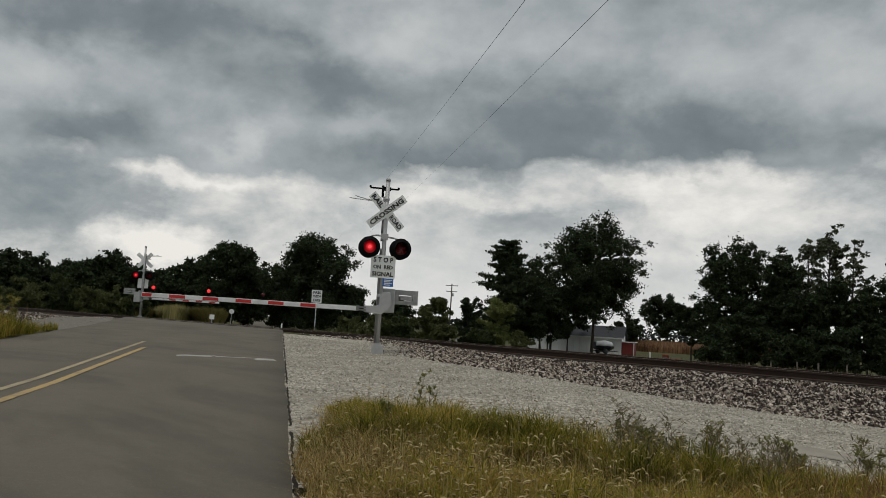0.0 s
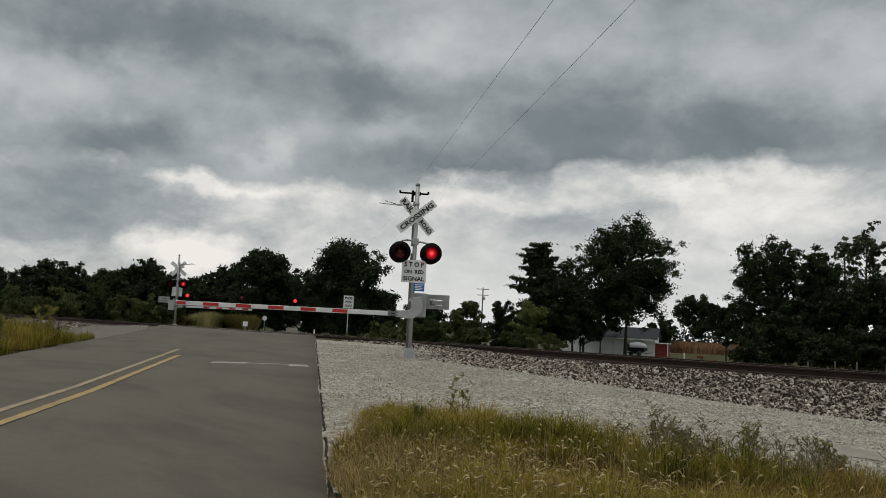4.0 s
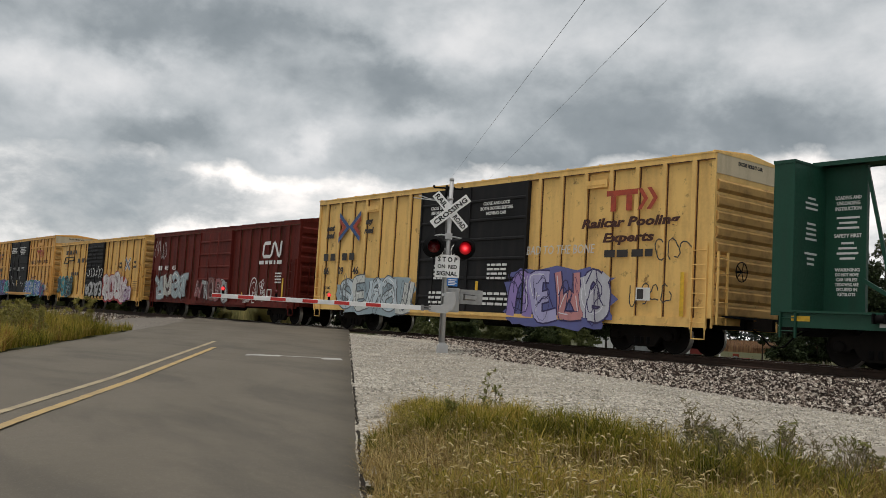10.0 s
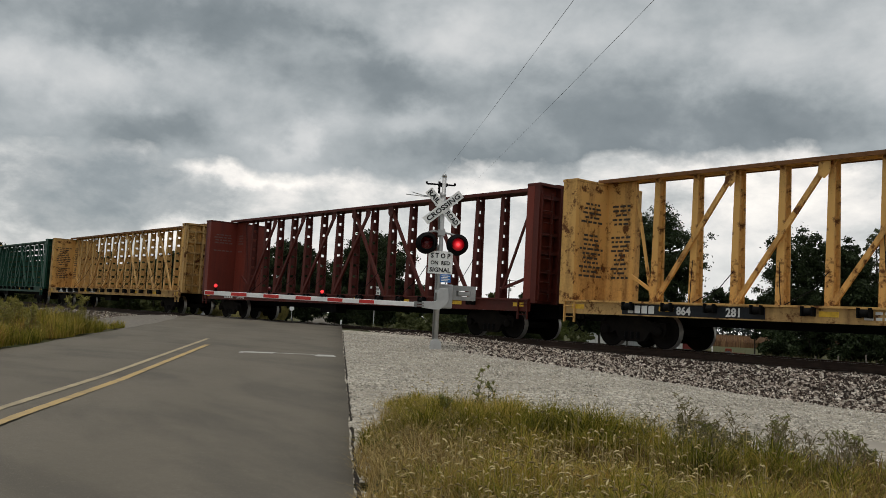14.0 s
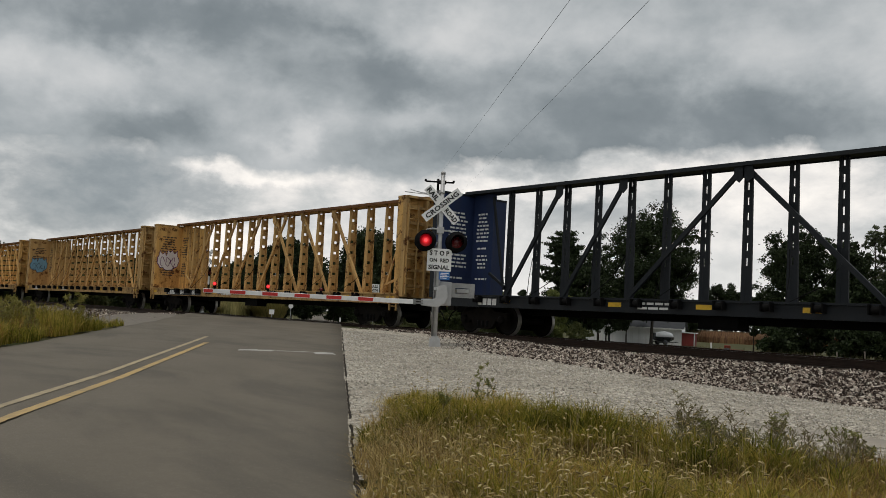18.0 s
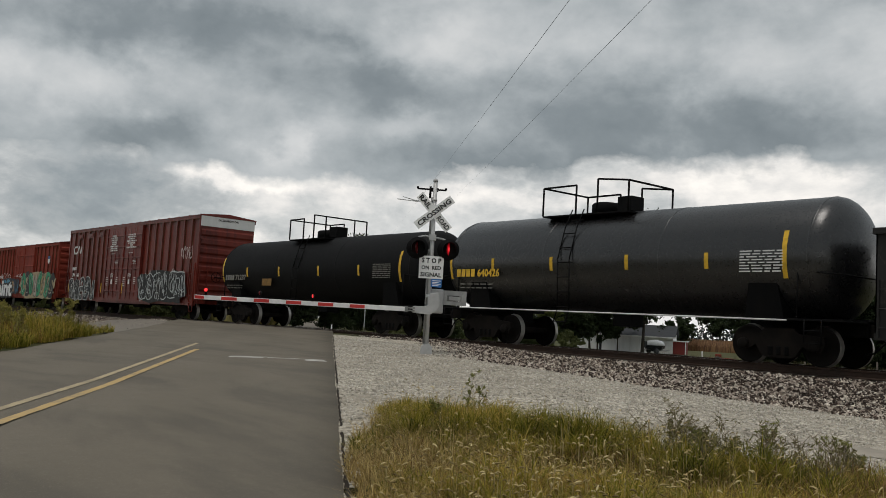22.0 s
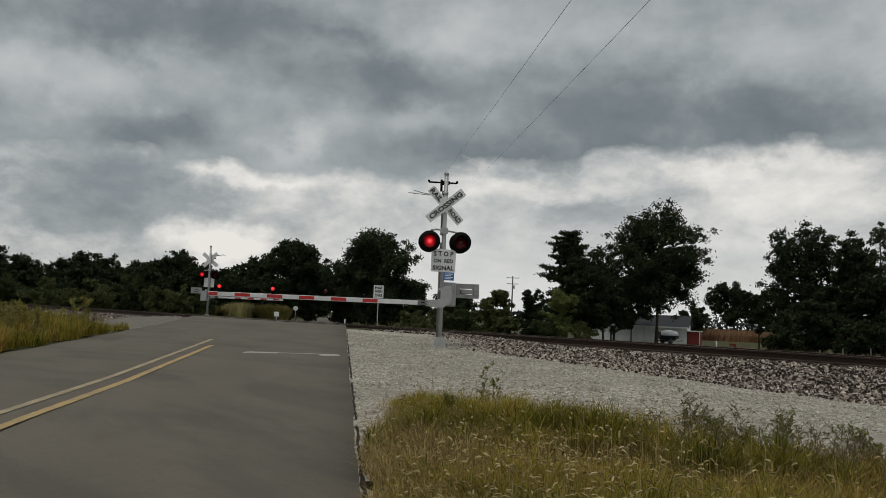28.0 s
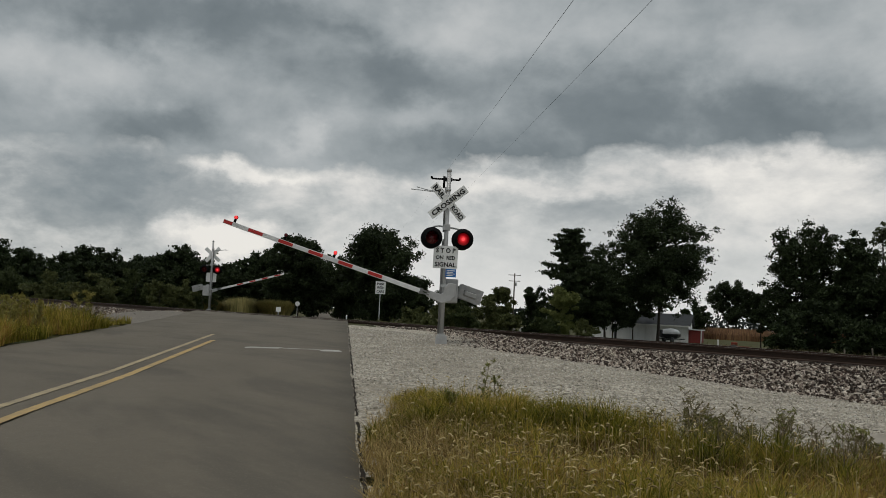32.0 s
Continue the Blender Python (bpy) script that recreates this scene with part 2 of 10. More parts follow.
def build_gravel(k, s):
    at = k.add("TexCoord").outputs["Object"]
    cell = k.add("TexVoronoi", Vector=at, Scale=34.0)
    cell2 = k.add("TexVoronoi", Vector=at, Scale=13.0)
    broad = k.noise(at, 0.5, 5.0, 0.6)
    shade = k.add("SeparateColor", Color=cell.outputs["Color"]).outputs[0]
    shade2 = k.add("SeparateColor", Color=cell2.outputs["Color"]).outputs[1]
    v = k.math("ADD", k.math("MULTIPLY", shade, 0.6), k.math("MULTIPLY", shade2, 0.4))
    c = k.ramp(v, (0.05, (0.11, 0.095, 0.073)), (0.38, (0.33, 0.298, 0.240)), (0.6, (0.47, 0.427, 0.350)), (0.95, (0.74, 0.685, 0.58)))
    c = k.mix(k.span(broad, 0.42, 0.68, 0.0, 0.6), c, (0.30, 0.265, 0.21))
    k.feed(s.inputs["Base Color"], c)
    s.inputs["Roughness"].default_value = 0.95
    s.inputs["Specular IOR Level"].default_value = 0.2
    h = k.math("ADD", k.math("MULTIPLY", cell.outputs["Distance"], -0.6), k.math("MULTIPLY", cell2.outputs["Distance"], -1.0))
    bump(k, s, h, 0.8, 0.03)


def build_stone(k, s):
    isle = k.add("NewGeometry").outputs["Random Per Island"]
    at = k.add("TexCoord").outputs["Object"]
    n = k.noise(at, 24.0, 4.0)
    # the near-black share of stones stands for shaded gaps between the pale ones
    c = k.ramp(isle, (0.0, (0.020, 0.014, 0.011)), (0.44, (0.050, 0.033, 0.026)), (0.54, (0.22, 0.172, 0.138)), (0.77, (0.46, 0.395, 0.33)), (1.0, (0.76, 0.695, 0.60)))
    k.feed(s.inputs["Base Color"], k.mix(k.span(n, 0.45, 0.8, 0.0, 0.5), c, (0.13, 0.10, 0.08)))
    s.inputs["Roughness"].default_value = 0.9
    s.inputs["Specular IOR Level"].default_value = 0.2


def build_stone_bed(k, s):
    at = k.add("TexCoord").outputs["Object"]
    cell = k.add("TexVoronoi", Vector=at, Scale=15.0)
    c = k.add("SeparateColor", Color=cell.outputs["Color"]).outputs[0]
    # near-black tones put the shade between the stones into the bed's colour
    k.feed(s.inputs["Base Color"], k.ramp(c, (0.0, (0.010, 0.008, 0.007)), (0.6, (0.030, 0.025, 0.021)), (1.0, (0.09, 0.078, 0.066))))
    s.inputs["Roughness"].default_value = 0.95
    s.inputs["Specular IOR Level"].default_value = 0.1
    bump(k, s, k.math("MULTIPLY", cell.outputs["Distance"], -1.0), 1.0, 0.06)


def build_corn(k, s):
    isle = k.add("NewGeometry").outputs["Random Per Island"]
    k.feed(s.inputs["Base Color"], k.ramp(isle, (0.0, (0.075, 0.030, 0.012)), (0.5, (0.155, 0.072, 0.026)), (1.0, (0.22, 0.125, 0.05))))
    s.inputs["Roughness"].default_value = 0.8


def build_corn_pale(k, s):
    isle = k.add("NewGeometry").outputs["Random Per Island"]
    k.feed(s.inputs["Base Color"], k.ramp(isle, (0.0, (0.10, 0.10, 0.026)), (0.5, (0.21, 0.185, 0.055)), (1.0, (0.31, 0.25, 0.09))))
    s.inputs["Roughness"].default_value = 0.8


def build_grass(k, s):
    at = k.add("TexCoord").outputs["Object"]
    isle = k.add("NewGeometry").outputs["Random Per Island"]
    patch = k.noise(at, 0.62, 4.0, 0.6)
    f = k.math("ADD", k.math("MULTIPLY", isle, 0.62), k.span(patch, 0.34, 0.64, -0.10, 0.46))
    # the darkest and brightest blade tones also paint in gap shade and highlights
    c = k.ramp(f, (0.0, (0.016, 0.021, 0.005)), (0.3, (0.120, 0.124, 0.015)), (0.58, (0.285, 0.245, 0.033)), (0.82, (0.52, 0.375, 0.095)), (1.0, (0.29, 0.150, 0.042)))
    k.feed(s.inputs["Base Color"], c)
    s.inputs["Roughness"].default_value = 0.6
    s.inputs["Specular IOR Level"].default_value = 0.1
    thin_leaf(k, s, c, 0.4)


def build_dry(k, s):
    isle = k.add("NewGeometry").outputs["Random Per Island"]
    c = k.ramp(isle, (0.0, (0.18, 0.110, 0.032)), (0.5, (0.36, 0.25, 0.078)), (1.0, (0.56, 0.43, 0.18)))
    k.feed(s.inputs["Base Color"], c)
    s.inputs["Roughness"].default_value = 0.8
    thin_leaf(k, s, c, 0.3)


def build_russet(k, s):
    isle = k.add("NewGeometry").outputs["Random Per Island"]
    c = k.ramp(isle, (0.0, (0.075, 0.036, 0.014)), (0.5, (0.17, 0.088, 0.032)), (1.0, (0.28, 0.175, 0.06)))
    k.feed(s.inputs["Base Color"], c)
    s.inputs["Roughness"].default_value = 0.8
    thin_leaf(k, s, c, 0.3)


def build_seed(k, s):
    isle = k.add("NewGeometry").outputs["Random Per Island"]
    k.feed(s.inputs["Base Color"], k.ramp(isle, (0.0, (0.15, 0.105, 0.035)), (0.6, (0.38, 0.29, 0.115)), (1.0, (0.60, 0.49, 0.25))))
    s.inputs["Roughness"].default_value = 0.8


def build_field(k, s):
    at = k.add("TexCoord").outputs["Object"]
    a = k.noise(at, 0.06, 5.0, 0.6)
    b = k.noise(at, 1.4, 6.0, 0.65)
    c = k.mix(k.span(a, 0.35, 0.65), (0.040, 0.052, 0.016), (0.082, 0.074, 0.030))
    c = k.mix(k.span(b, 0.4, 0.75, 0.0, 0.7), c, (0.098, 0.080, 0.042))
    k.feed(s.inputs["Base Color"], c)
    s.inputs["Roughness"].default_value = 0.95
    s.inputs["Specular IOR Level"].default_value = 0.15
    bump(k, s, b, 0.5, 0.06)


ASPHALT = principled("worn_asphalt", build_asphalt)
GRAVEL = principled("pale_limestone_gravel", build_gravel)
STONE = principled("ballast_stone", build_stone)
FIELD = principled("rough_grass_soil", build_field)
YELLOW_LINE = painted("road_paint_yellow", (0.455, 0.318, 0.138), (0.2, 0.175, 0.135), 0.7, 0.8, False)
PALE_LINE = painted("road_paint_pale", (0.40, 0.325, 0.205), (0.18, 0.155, 0.12), 0.7, 0.85, False)
WHITE_LINE = painted("road_paint_white", (0.43, 0.42, 0.385), (0.19, 0.165, 0.135), 1.0, 0.85, False)
EDGE_GAP_SHADE = plain("edge_gap_shade_and_soil", (0.035, 0.029, 0.023), 0.95, 0.0, 0.5, 12.0, 0.1)
RAIL_STEEL = painted("rusty_rail_steel", (0.050, 0.030, 0.021), (0.022, 0.016, 0.013), 0.6, 0.75, False, metal=0.2)
RAIL_TOP = plain("worn_rail_head", (0.26, 0.22, 0.19), 0.4, 0.8, 0.2)
TIE_WOOD = plain("creosote_timber", (0.055, 0.042, 0.032), 0.9, 0.0, 0.4, 9.0)
WEIGHT_PALE = plain("pale_grey_iron_paint", (0.36, 0.36, 0.35), 0.6, 0.1, 0.2, 5.0)
WEIGHT_GREY = plain("grey_cast_iron_paint", (0.20, 0.20, 0.195), 0.6, 0.1, 0.2, 5.0)
BLACK_BOLT = plain("dark_bolt_steel", (0.03, 0.028, 0.026), 0.6, 0.4, 0.3)
GALV = plain("galvanised_steel", (0.52, 0.53, 0.53), 0.45, 0.35, 0.18, 5.0)
ALU_PAINT = plain("silver_painted_steel", (0.46, 0.46, 0.455), 0.5, 0.2, 0.15, 3.0)
SIGN_WHITE = plain("white_sign_sheeting", (0.90, 0.90, 0.88), 0.5, 0.0, 0.06, 4.0)
SIGN_BLACK = plain("black_sign_ink", (0.02, 0.02, 0.02), 0.5, 0.0, 0.2)
SIGN_BLUE = plain("blue_sign_sheeting", (0.03, 0.17, 0.50), 0.5, 0.0, 0.1)
ARM_WHITE = plain("white_reflective_arm", (0.80, 0.80, 0.79), 0.45, 0.0, 0.08)
ARM_RED = plain("red_reflective_arm", (0.55, 0.035, 0.03), 0.45, 0.0, 0.15)
LAMP_BLACK = plain("matt_black_housing", (0.007, 0.007, 0.0075), 0.8, 0.0, 0.2, 6.0, 0.1)
LENS_DARK = plain("unlit_red_lens", (0.10, 0.006, 0.008), 0.25, 0.0, 0.2)


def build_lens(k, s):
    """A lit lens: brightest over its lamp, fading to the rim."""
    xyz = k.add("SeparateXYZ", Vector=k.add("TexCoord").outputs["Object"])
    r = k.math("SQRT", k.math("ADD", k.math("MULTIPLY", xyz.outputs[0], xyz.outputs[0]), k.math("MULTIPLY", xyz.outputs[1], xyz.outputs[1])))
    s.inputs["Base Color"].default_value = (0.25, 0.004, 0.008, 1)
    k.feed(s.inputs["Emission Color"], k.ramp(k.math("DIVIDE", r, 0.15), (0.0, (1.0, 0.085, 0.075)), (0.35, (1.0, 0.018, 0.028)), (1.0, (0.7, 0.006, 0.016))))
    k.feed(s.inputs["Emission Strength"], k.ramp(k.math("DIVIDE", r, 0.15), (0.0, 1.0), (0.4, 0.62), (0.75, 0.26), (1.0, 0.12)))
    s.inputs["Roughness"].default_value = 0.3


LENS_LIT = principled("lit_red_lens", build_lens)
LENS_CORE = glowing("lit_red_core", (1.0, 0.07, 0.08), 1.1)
CONCRETE = plain("grey_concrete", (0.36, 0.35, 0.33), 0.9, 0.0, 0.2, 8.0)
BARK = plain("tree_bark", (0.055, 0.045, 0.036), 0.95, 0.0, 0.4, 6.0)
LEAF_DARK = leafy("dark_foliage", (0.013, 0.020, 0.009), (0.046, 0.066, 0.024))
LEAF_MID = leafy("green_foliage", (0.025, 0.036, 0.012), (0.075, 0.095, 0.032))
LEAF_WISP = leafy("grey_green_foliage", (0.040, 0.050, 0.026), (0.115, 0.130, 0.065))
LEAF_PALE = leafy("pale_green_foliage", (0.085, 0.110, 0.030), (0.225, 0.240, 0.080))


def build_chips(k, s):
    isle = k.add("NewGeometry").outputs["Random Per Island"]
    k.feed(s.inputs["Base Color"], k.ramp(isle, (0.0, (0.32, 0.290, 0.243)), (0.4, (0.42, 0.388, 0.332)), (0.75, (0.50, 0.466, 0.405)), (1.0, (0.68, 0.645, 0.575))))
    s.inputs["Roughness"].default_value = 0.95
    s.inputs["Specular IOR Level"].default_value = 0.2


GRAVEL_BITS = principled("limestone_chips", build_chips)
STONE_BED = principled("ballast_bed_gap_shade", build_stone_bed)
CORN_BROWN = principled("dry_brown_crop", build_corn)
CORN_PALE = principled("ripening_yellow_crop", build_corn_pale)
GRASS = principled("mixed_green_and_dry_grass", build_grass)
DRY_GRASS = principled("dry_straw_grass", build_dry)
RUSSET = principled("russet_withered_grass", build_russet)
SEED_HEAD = principled("pale_seed_heads", build_seed)
WEED_GREEN = leafy("tall_weed_green", (0.09, 0.11, 0.026), (0.27, 0.26, 0.075), 1.2)
GOLDENROD = leafy("goldenrod_green", (0.17, 0.165, 0.040), (0.40, 0.345, 0.105), 1.2)
WEED_DULL = leafy("dull_weed_green", (0.085, 0.082, 0.030), (0.25, 0.215, 0.085), 1.2)
TRACK_DRY = leafy("trackside_dry_weeds", (0.045, 0.044, 0.018), (0.20, 0.175, 0.085), 0.5)
SAND = plain("damp_fine_gravel", (0.325, 0.290, 0.240), 0.95, 0.0, 0.16, 3.0, 0.2)
SHOULDER = plain("dark_shoulder_gravel", (0.185, 0.165, 0.138), 0.95, 0.0, 0.45, 9.0, 0.2)
TRACK_GREEN = leafy("trackside_weed_green", (0.030, 0.038, 0.012), (0.120, 0.120, 0.042), 0.5)
SHRUB_GREEN = leafy("shrub_green", (0.045, 0.057, 0.020), (0.135, 0.145, 0.052), 0.6)
STALK_BROWN = plain("dry_brown_stalk", (0.19, 0.15, 0.09), 0.85, 0, 0.35)
# bluish distance haze is mixed into this foliage colour
FAR_TREES = leafy("haze_tinted_tree_line", (0.018, 0.024, 0.022), (0.040, 0.050, 0.044), 0.02)
RUST_RED = painted("rusty_red_paint", (0.19, 0.035, 0.02), (0.07, 0.03, 0.018), 0.5, 0.8, rust=0.5)
SHED_WHITE = painted("white_painted_boards", (0.78, 0.78, 0.77), (0.3, 0.29, 0.27), 0.3, 0.7)
SHED_ROOF = painted("dark_grey_shingles", (0.045, 0.048, 0.052), (0.02, 0.02, 0.02), 0.4, 0.85, False)
SHED_RED = painted("dull_red_boards", (0.20, 0.035, 0.03), (0.06, 0.02, 0.02), 0.4, 0.7)
COVER_WHITE = plain("white_boat_cover", (0.88, 0.88, 0.87), 0.6, 0, 0.08)
HULL_DARK = plain("dark_boat_hull", (0.03, 0.032, 0.036), 0.3)
POLE_WOOD = plain("weathered_pole_wood", (0.10, 0.085, 0.07), 0.9, 0, 0.3)
WIRE_DARK = plain("dark_wire", (0.03, 0.03, 0.032), 0.6)
HEADSTONE = plain("pale_stone", (0.46, 0.45, 0.43), 0.8, 0, 0.2)

# ---- shared shapes ----
def part(name, bm, material, parent, label=""):
    """Links a bmesh as one mesh object under a thing or a part."""
    me = bpy.data.meshes.new(name)
    bm.to_mesh(me)
    bm.free()
    me.materials.append(material)
    ob = new(name, me)
    if parent is not None:
        ob.parent = parent
    if label:
        ob["label"] = label
    return ob


def share(name, me, parent, at=None, label=""):
    """Another object on the same mesh."""
    ob = new(name, me)
    ob.parent = parent
    if at is not None:
        ob.matrix_basis = at
    if label:
        ob["label"] = label
    return ob


def box(bm, x0, x1, y0, y1, z0, z1):
    v = [bm.verts.new(p) for p in ((x0, y0, z0), (x1, y0, z0), (x1, y1, z0), (x0, y1, z0), (x0, y0, z1), (x1, y0, z1), (x1, y1, z1), (x0, y1, z1))]
    for a in ((3, 2, 1, 0), (4, 5, 6, 7), (0, 1, 5, 4), (1, 2, 6, 5), (2, 3, 7, 6), (3, 0, 4, 7)):
        bm.faces.new([v[i] for i in a])
    return v


def boxes(*items):
    bm = bmesh.new()
    for b in items:
        box(bm, *b)
    return bm


def tube(bm, p, q, r, sides=8, r2=None, caps=True):
    """A round bar from p to q."""
    p, q = Vector(p), Vector(q)
    turn = (q - p).to_track_quat("Z", "Y").to_matrix()
    rings = []
    for c, rad in ((p, r), (q, r if r2 is None else r2)):
        rings.append([bm.verts.new(c + turn @ Vector((rad * math.cos(a), rad * math.sin(a), 0))) for a in (2 * math.pi * i / sides for i in range(sides))])
    for i in range(sides):
        bm.faces.new((rings[0][i], rings[0][(i + 1) % sides], rings[1][(i + 1) % sides], rings[1][i])).smooth = sides > 5
    if caps:
        bm.faces.new(rings[0][::-1])
        bm.faces.new(rings[1])


def tubes(r, *ways, sides=8):
    """Bars along lists of points."""
    bm = bmesh.new()
    for way in ways:
        for p, q in zip(way, way[1:]):
            tube(bm, p, q, r, sides)
    return bm


def beam(bm, p, q, w, d, up=(0, 1, 0)):
    """A square bar from p to q, w wide in the plane and d deep along up."""
    p, q, up = Vector(p), Vector(q), Vector(up)
    along = (q - p).normalized()
    side = along.cross(up).normalized()
    deep = side.cross(along)
    v = []
    for c in (p, q):
        for a, b in ((-1, -1), (1, -1), (1, 1), (-1, 1)):
            v.append(bm.verts.new(c + side * (a * w / 2) + deep * (b * d / 2)))
    for f in ((0, 1, 2, 3), (7, 6, 5, 4), (0, 4, 5, 1), (1, 5, 6, 2), (2, 6, 7, 3), (3, 7, 4, 0)):
        bm.faces.new([v[i] for i in f])
    bmesh.ops.recalc_face_normals(bm, faces=bm.faces[-6:])


def lathe(bm, profile, axis="Z", sides=24, at=(0, 0, 0), turn=None):
    """A body of revolution from (radius, height) pairs."""
    rings = []
    for r, h in profile:
        ring = []
        for i in range(sides):
            a = 2 * math.pi * i / sides
            p = Vector((r * math.cos(a), r * math.sin(a), h))
            if axis == "X":
                p = Vector((p.z, p.x, p.y))
            elif axis == "Y":
                p = Vector((p.x, p.z, p.y))
            if turn is not None:
                p = turn @ p
            ring.append(bm.verts.new(p + Vector(at)))
        rings.append(ring)
    for a, b in zip(rings, rings[1:]):
        for i in range(sides):
            bm.faces.new((a[i], a[(i + 1) % sides], b[(i + 1) % sides], b[i])).smooth = True
    if profile[0][0] > 1e-6:
        bm.faces.new(rings[0][::-1])
    if profile[-1][0] > 1e-6:
        bm.faces.new(rings[-1])
    bmesh.ops.recalc_face_normals(bm, faces=bm.faces)


def thing(name, m, label, category, group="", kind=""):
    ob = new(name)
    ob.matrix_basis = m
    ob.empty_display_size = 0.3
    return tagged(ob, label, category, group, kind)


def soften(ob, width, segments=2):
    mod = ob.modifiers.new("rounded", "BEVEL")
    mod.width, mod.segments, mod.limit_method = width, segments, "ANGLE"
    return ob


# ---- letters: built once from the standard font, then shared ----
LETTERS = {}


def letters(text, bold=0.0, shear=0.0):
    """The mesh of a line of writing, 1 high, centred, lying in the x-z plane and facing -y."""
    key = (text, bold, shear)
    if key not in LETTERS:
        cu = bpy.data.curves.new("writing", "FONT")
        cu.body, cu.align_x, cu.align_y, cu.shear, cu.offset = text, "CENTER", "CENTER", shear, bold
        cu.resolution_u, cu.extrude = 2, 0.004
        ob = new("writing", cu)
        bpy.context.view_layer.update()
        me = bpy.data.meshes.new_from_object(ob.evaluated_get(bpy.context.evaluated_depsgraph_get()))
        bpy.data.objects.remove(ob)
        me.transform(Matrix.Rotation(radians(90), 4, "X"))
        zs = [v.co.z for v in me.vertices]
        xs = [v.co.x for v in me.vertices]
        mid = (max(zs) + min(zs)) / 2
        me.transform(Matrix.Translation((-(max(xs) + min(xs)) / 2, 0, -mid)))
        high = max(zs) - min(zs)
        me.transform(Matrix.Diagonal((1 / high, 1, 1 / high, 1)))
        LETTERS[key] = (me, (max(xs) - min(xs)) / high)
    return LETTERS[key]


def write(text, material, parent, x, y, z, high, width=None, bold=0.02, shear=0.0, name="lettering", turn=0.0, spin=0.0):
    """A line of writing on a face that looks towards -y (or turned about z, or spun in its plane)."""
    me, ratio = letters(text, bold, shear)
    me = me.copy()
    if me.materials:
        me.materials.clear()
    me.materials.append(material)
    sx = high if width is None else width / ratio
    me.transform(Matrix.Diagonal((sx, 1, high, 1)))
    ob = new(name, me)
    ob.parent = parent
    ob.matrix_basis = pose(x, y, z, 0, 0, turn) @ pose(0, 0, 0, 0, spin, 0)
    ob["kind"] = "stuff"
    return ob

# ---- the plan: x along the track, y across it, z = 0 at the rail tops ----
ROAD_WAY = Vector((-0.8406, 0.5417, 0))
ROAD_LEFT = Vector((-0.5417, -0.8406, 0))
ROAD_EDGE_R, ROAD_EDGE_L, ROAD_MID = -0.20, 7.45, 3.66


def road_point(s, q, z=0.0):
    """A point s metres along the road from the camera and q metres to its left."""
    return Vector((EYE[0], EYE[1], 0)) + ROAD_WAY * s + ROAD_LEFT * q + Vector((0, 0, z))


def road_q(x, y):
    return (x - EYE[0]) * ROAD_LEFT.x + (y - EYE[1]) * ROAD_LEFT.y


def smooth(a, b, v):
    t = np.clip((np.asarray(v, float) - a) / (b - a), 0, 1)
    return t * t * (3 - 2 * t)


def crossing_height(y):
    """The road's height over its way up to the crossing and down again."""
    return np.interp(y, [-60, -20.5, -18, -15.4, -9.4, -5.4, -1.6, 1.6, 5.4, 10, 25, 60], [-1.6, -0.92, -0.80, -0.745, -0.48, -0.30, -0.015, -0.015, -0.30, -0.55, -1.2, -1.6])


def verge_height(y):
    """The ground's height away from the road: a low gravel shelf, then the track bed."""
    return np.interp(y, [-60, -20.5, -12, -8, -5, -2.6, 2.6, 5.5, 12, 40, 120, 2600], [-1.6, -1.0, -0.80, -0.70, -0.62, -0.36, -0.36, -0.75, -1.35, -1.6, -1.68, -1.7])


def ground_height(x, y):
    q = road_q(x, y)
    near = np.where(q > 3.6, 1 - smooth(8.2, 13.5, q), smooth(-9.5, -2.6, q))
    z = near * crossing_height(y) + (1 - near) * verge_height(y)
    return z


def sheet(xs, ys, height, lift=0.0):
    """A grid of faces over xs and ys at height(x, y)."""
    gx, gy = np.meshgrid(xs, ys)
    z = height(gx, gy) + lift
    verts = np.stack([gx, gy, z], -1).reshape(-1, 3)
    w = len(xs)
    i = np.arange((len(ys) - 1) * (w - 1))
    a = i // (w - 1) * w + i % (w - 1)
    return verts, np.stack([a, a + 1, a + w + 1, a + w], -1)


def mesh_of(name, verts, faces, material, smooth_faces=True):
    me = bpy.data.meshes.new(name)
    me.from_pydata(np.asarray(verts).tolist(), [], np.asarray(faces).tolist())
    me.polygons.foreach_set("use_smooth", [smooth_faces] * len(me.polygons))
    me.materials.append(material)
    me.update()
    return new(name, me)


def build_ground():
    def spread(a, b, step, far):
        inner = np.arange(a, b + step / 2, step)
        out = np.geomspace(1, far, 22)
        return np.concatenate([a - (out - 1 + step)[::-1] * 1.0, inner, b + (out - 1 + step)])

    def height(x, y):
        bumps = 0.05 * np.sin(x * 0.9 + 1.3 * np.sin(y * 0.7)) * np.sin(y * 1.1 + 0.6 * np.sin(x * 0.5))
        q = road_q(x, y)
        off = 1 - np.clip(1 - np.maximum(ROAD_EDGE_R - 0.3 - q, q - ROAD_EDGE_L - 0.3) / 2.0, 0, 1)
        return ground_height(x, y) - 0.085 + bumps * off * 0.6
    v, f = sheet(spread(-70, 8, 0.75, 2400), spread(-30, 30, 0.6, 2400), height)
    tagged(mesh_of("ground", v, f, FIELD), "rough grass and bare soil around the railway crossing", "ground", kind="structure")


build_ground()


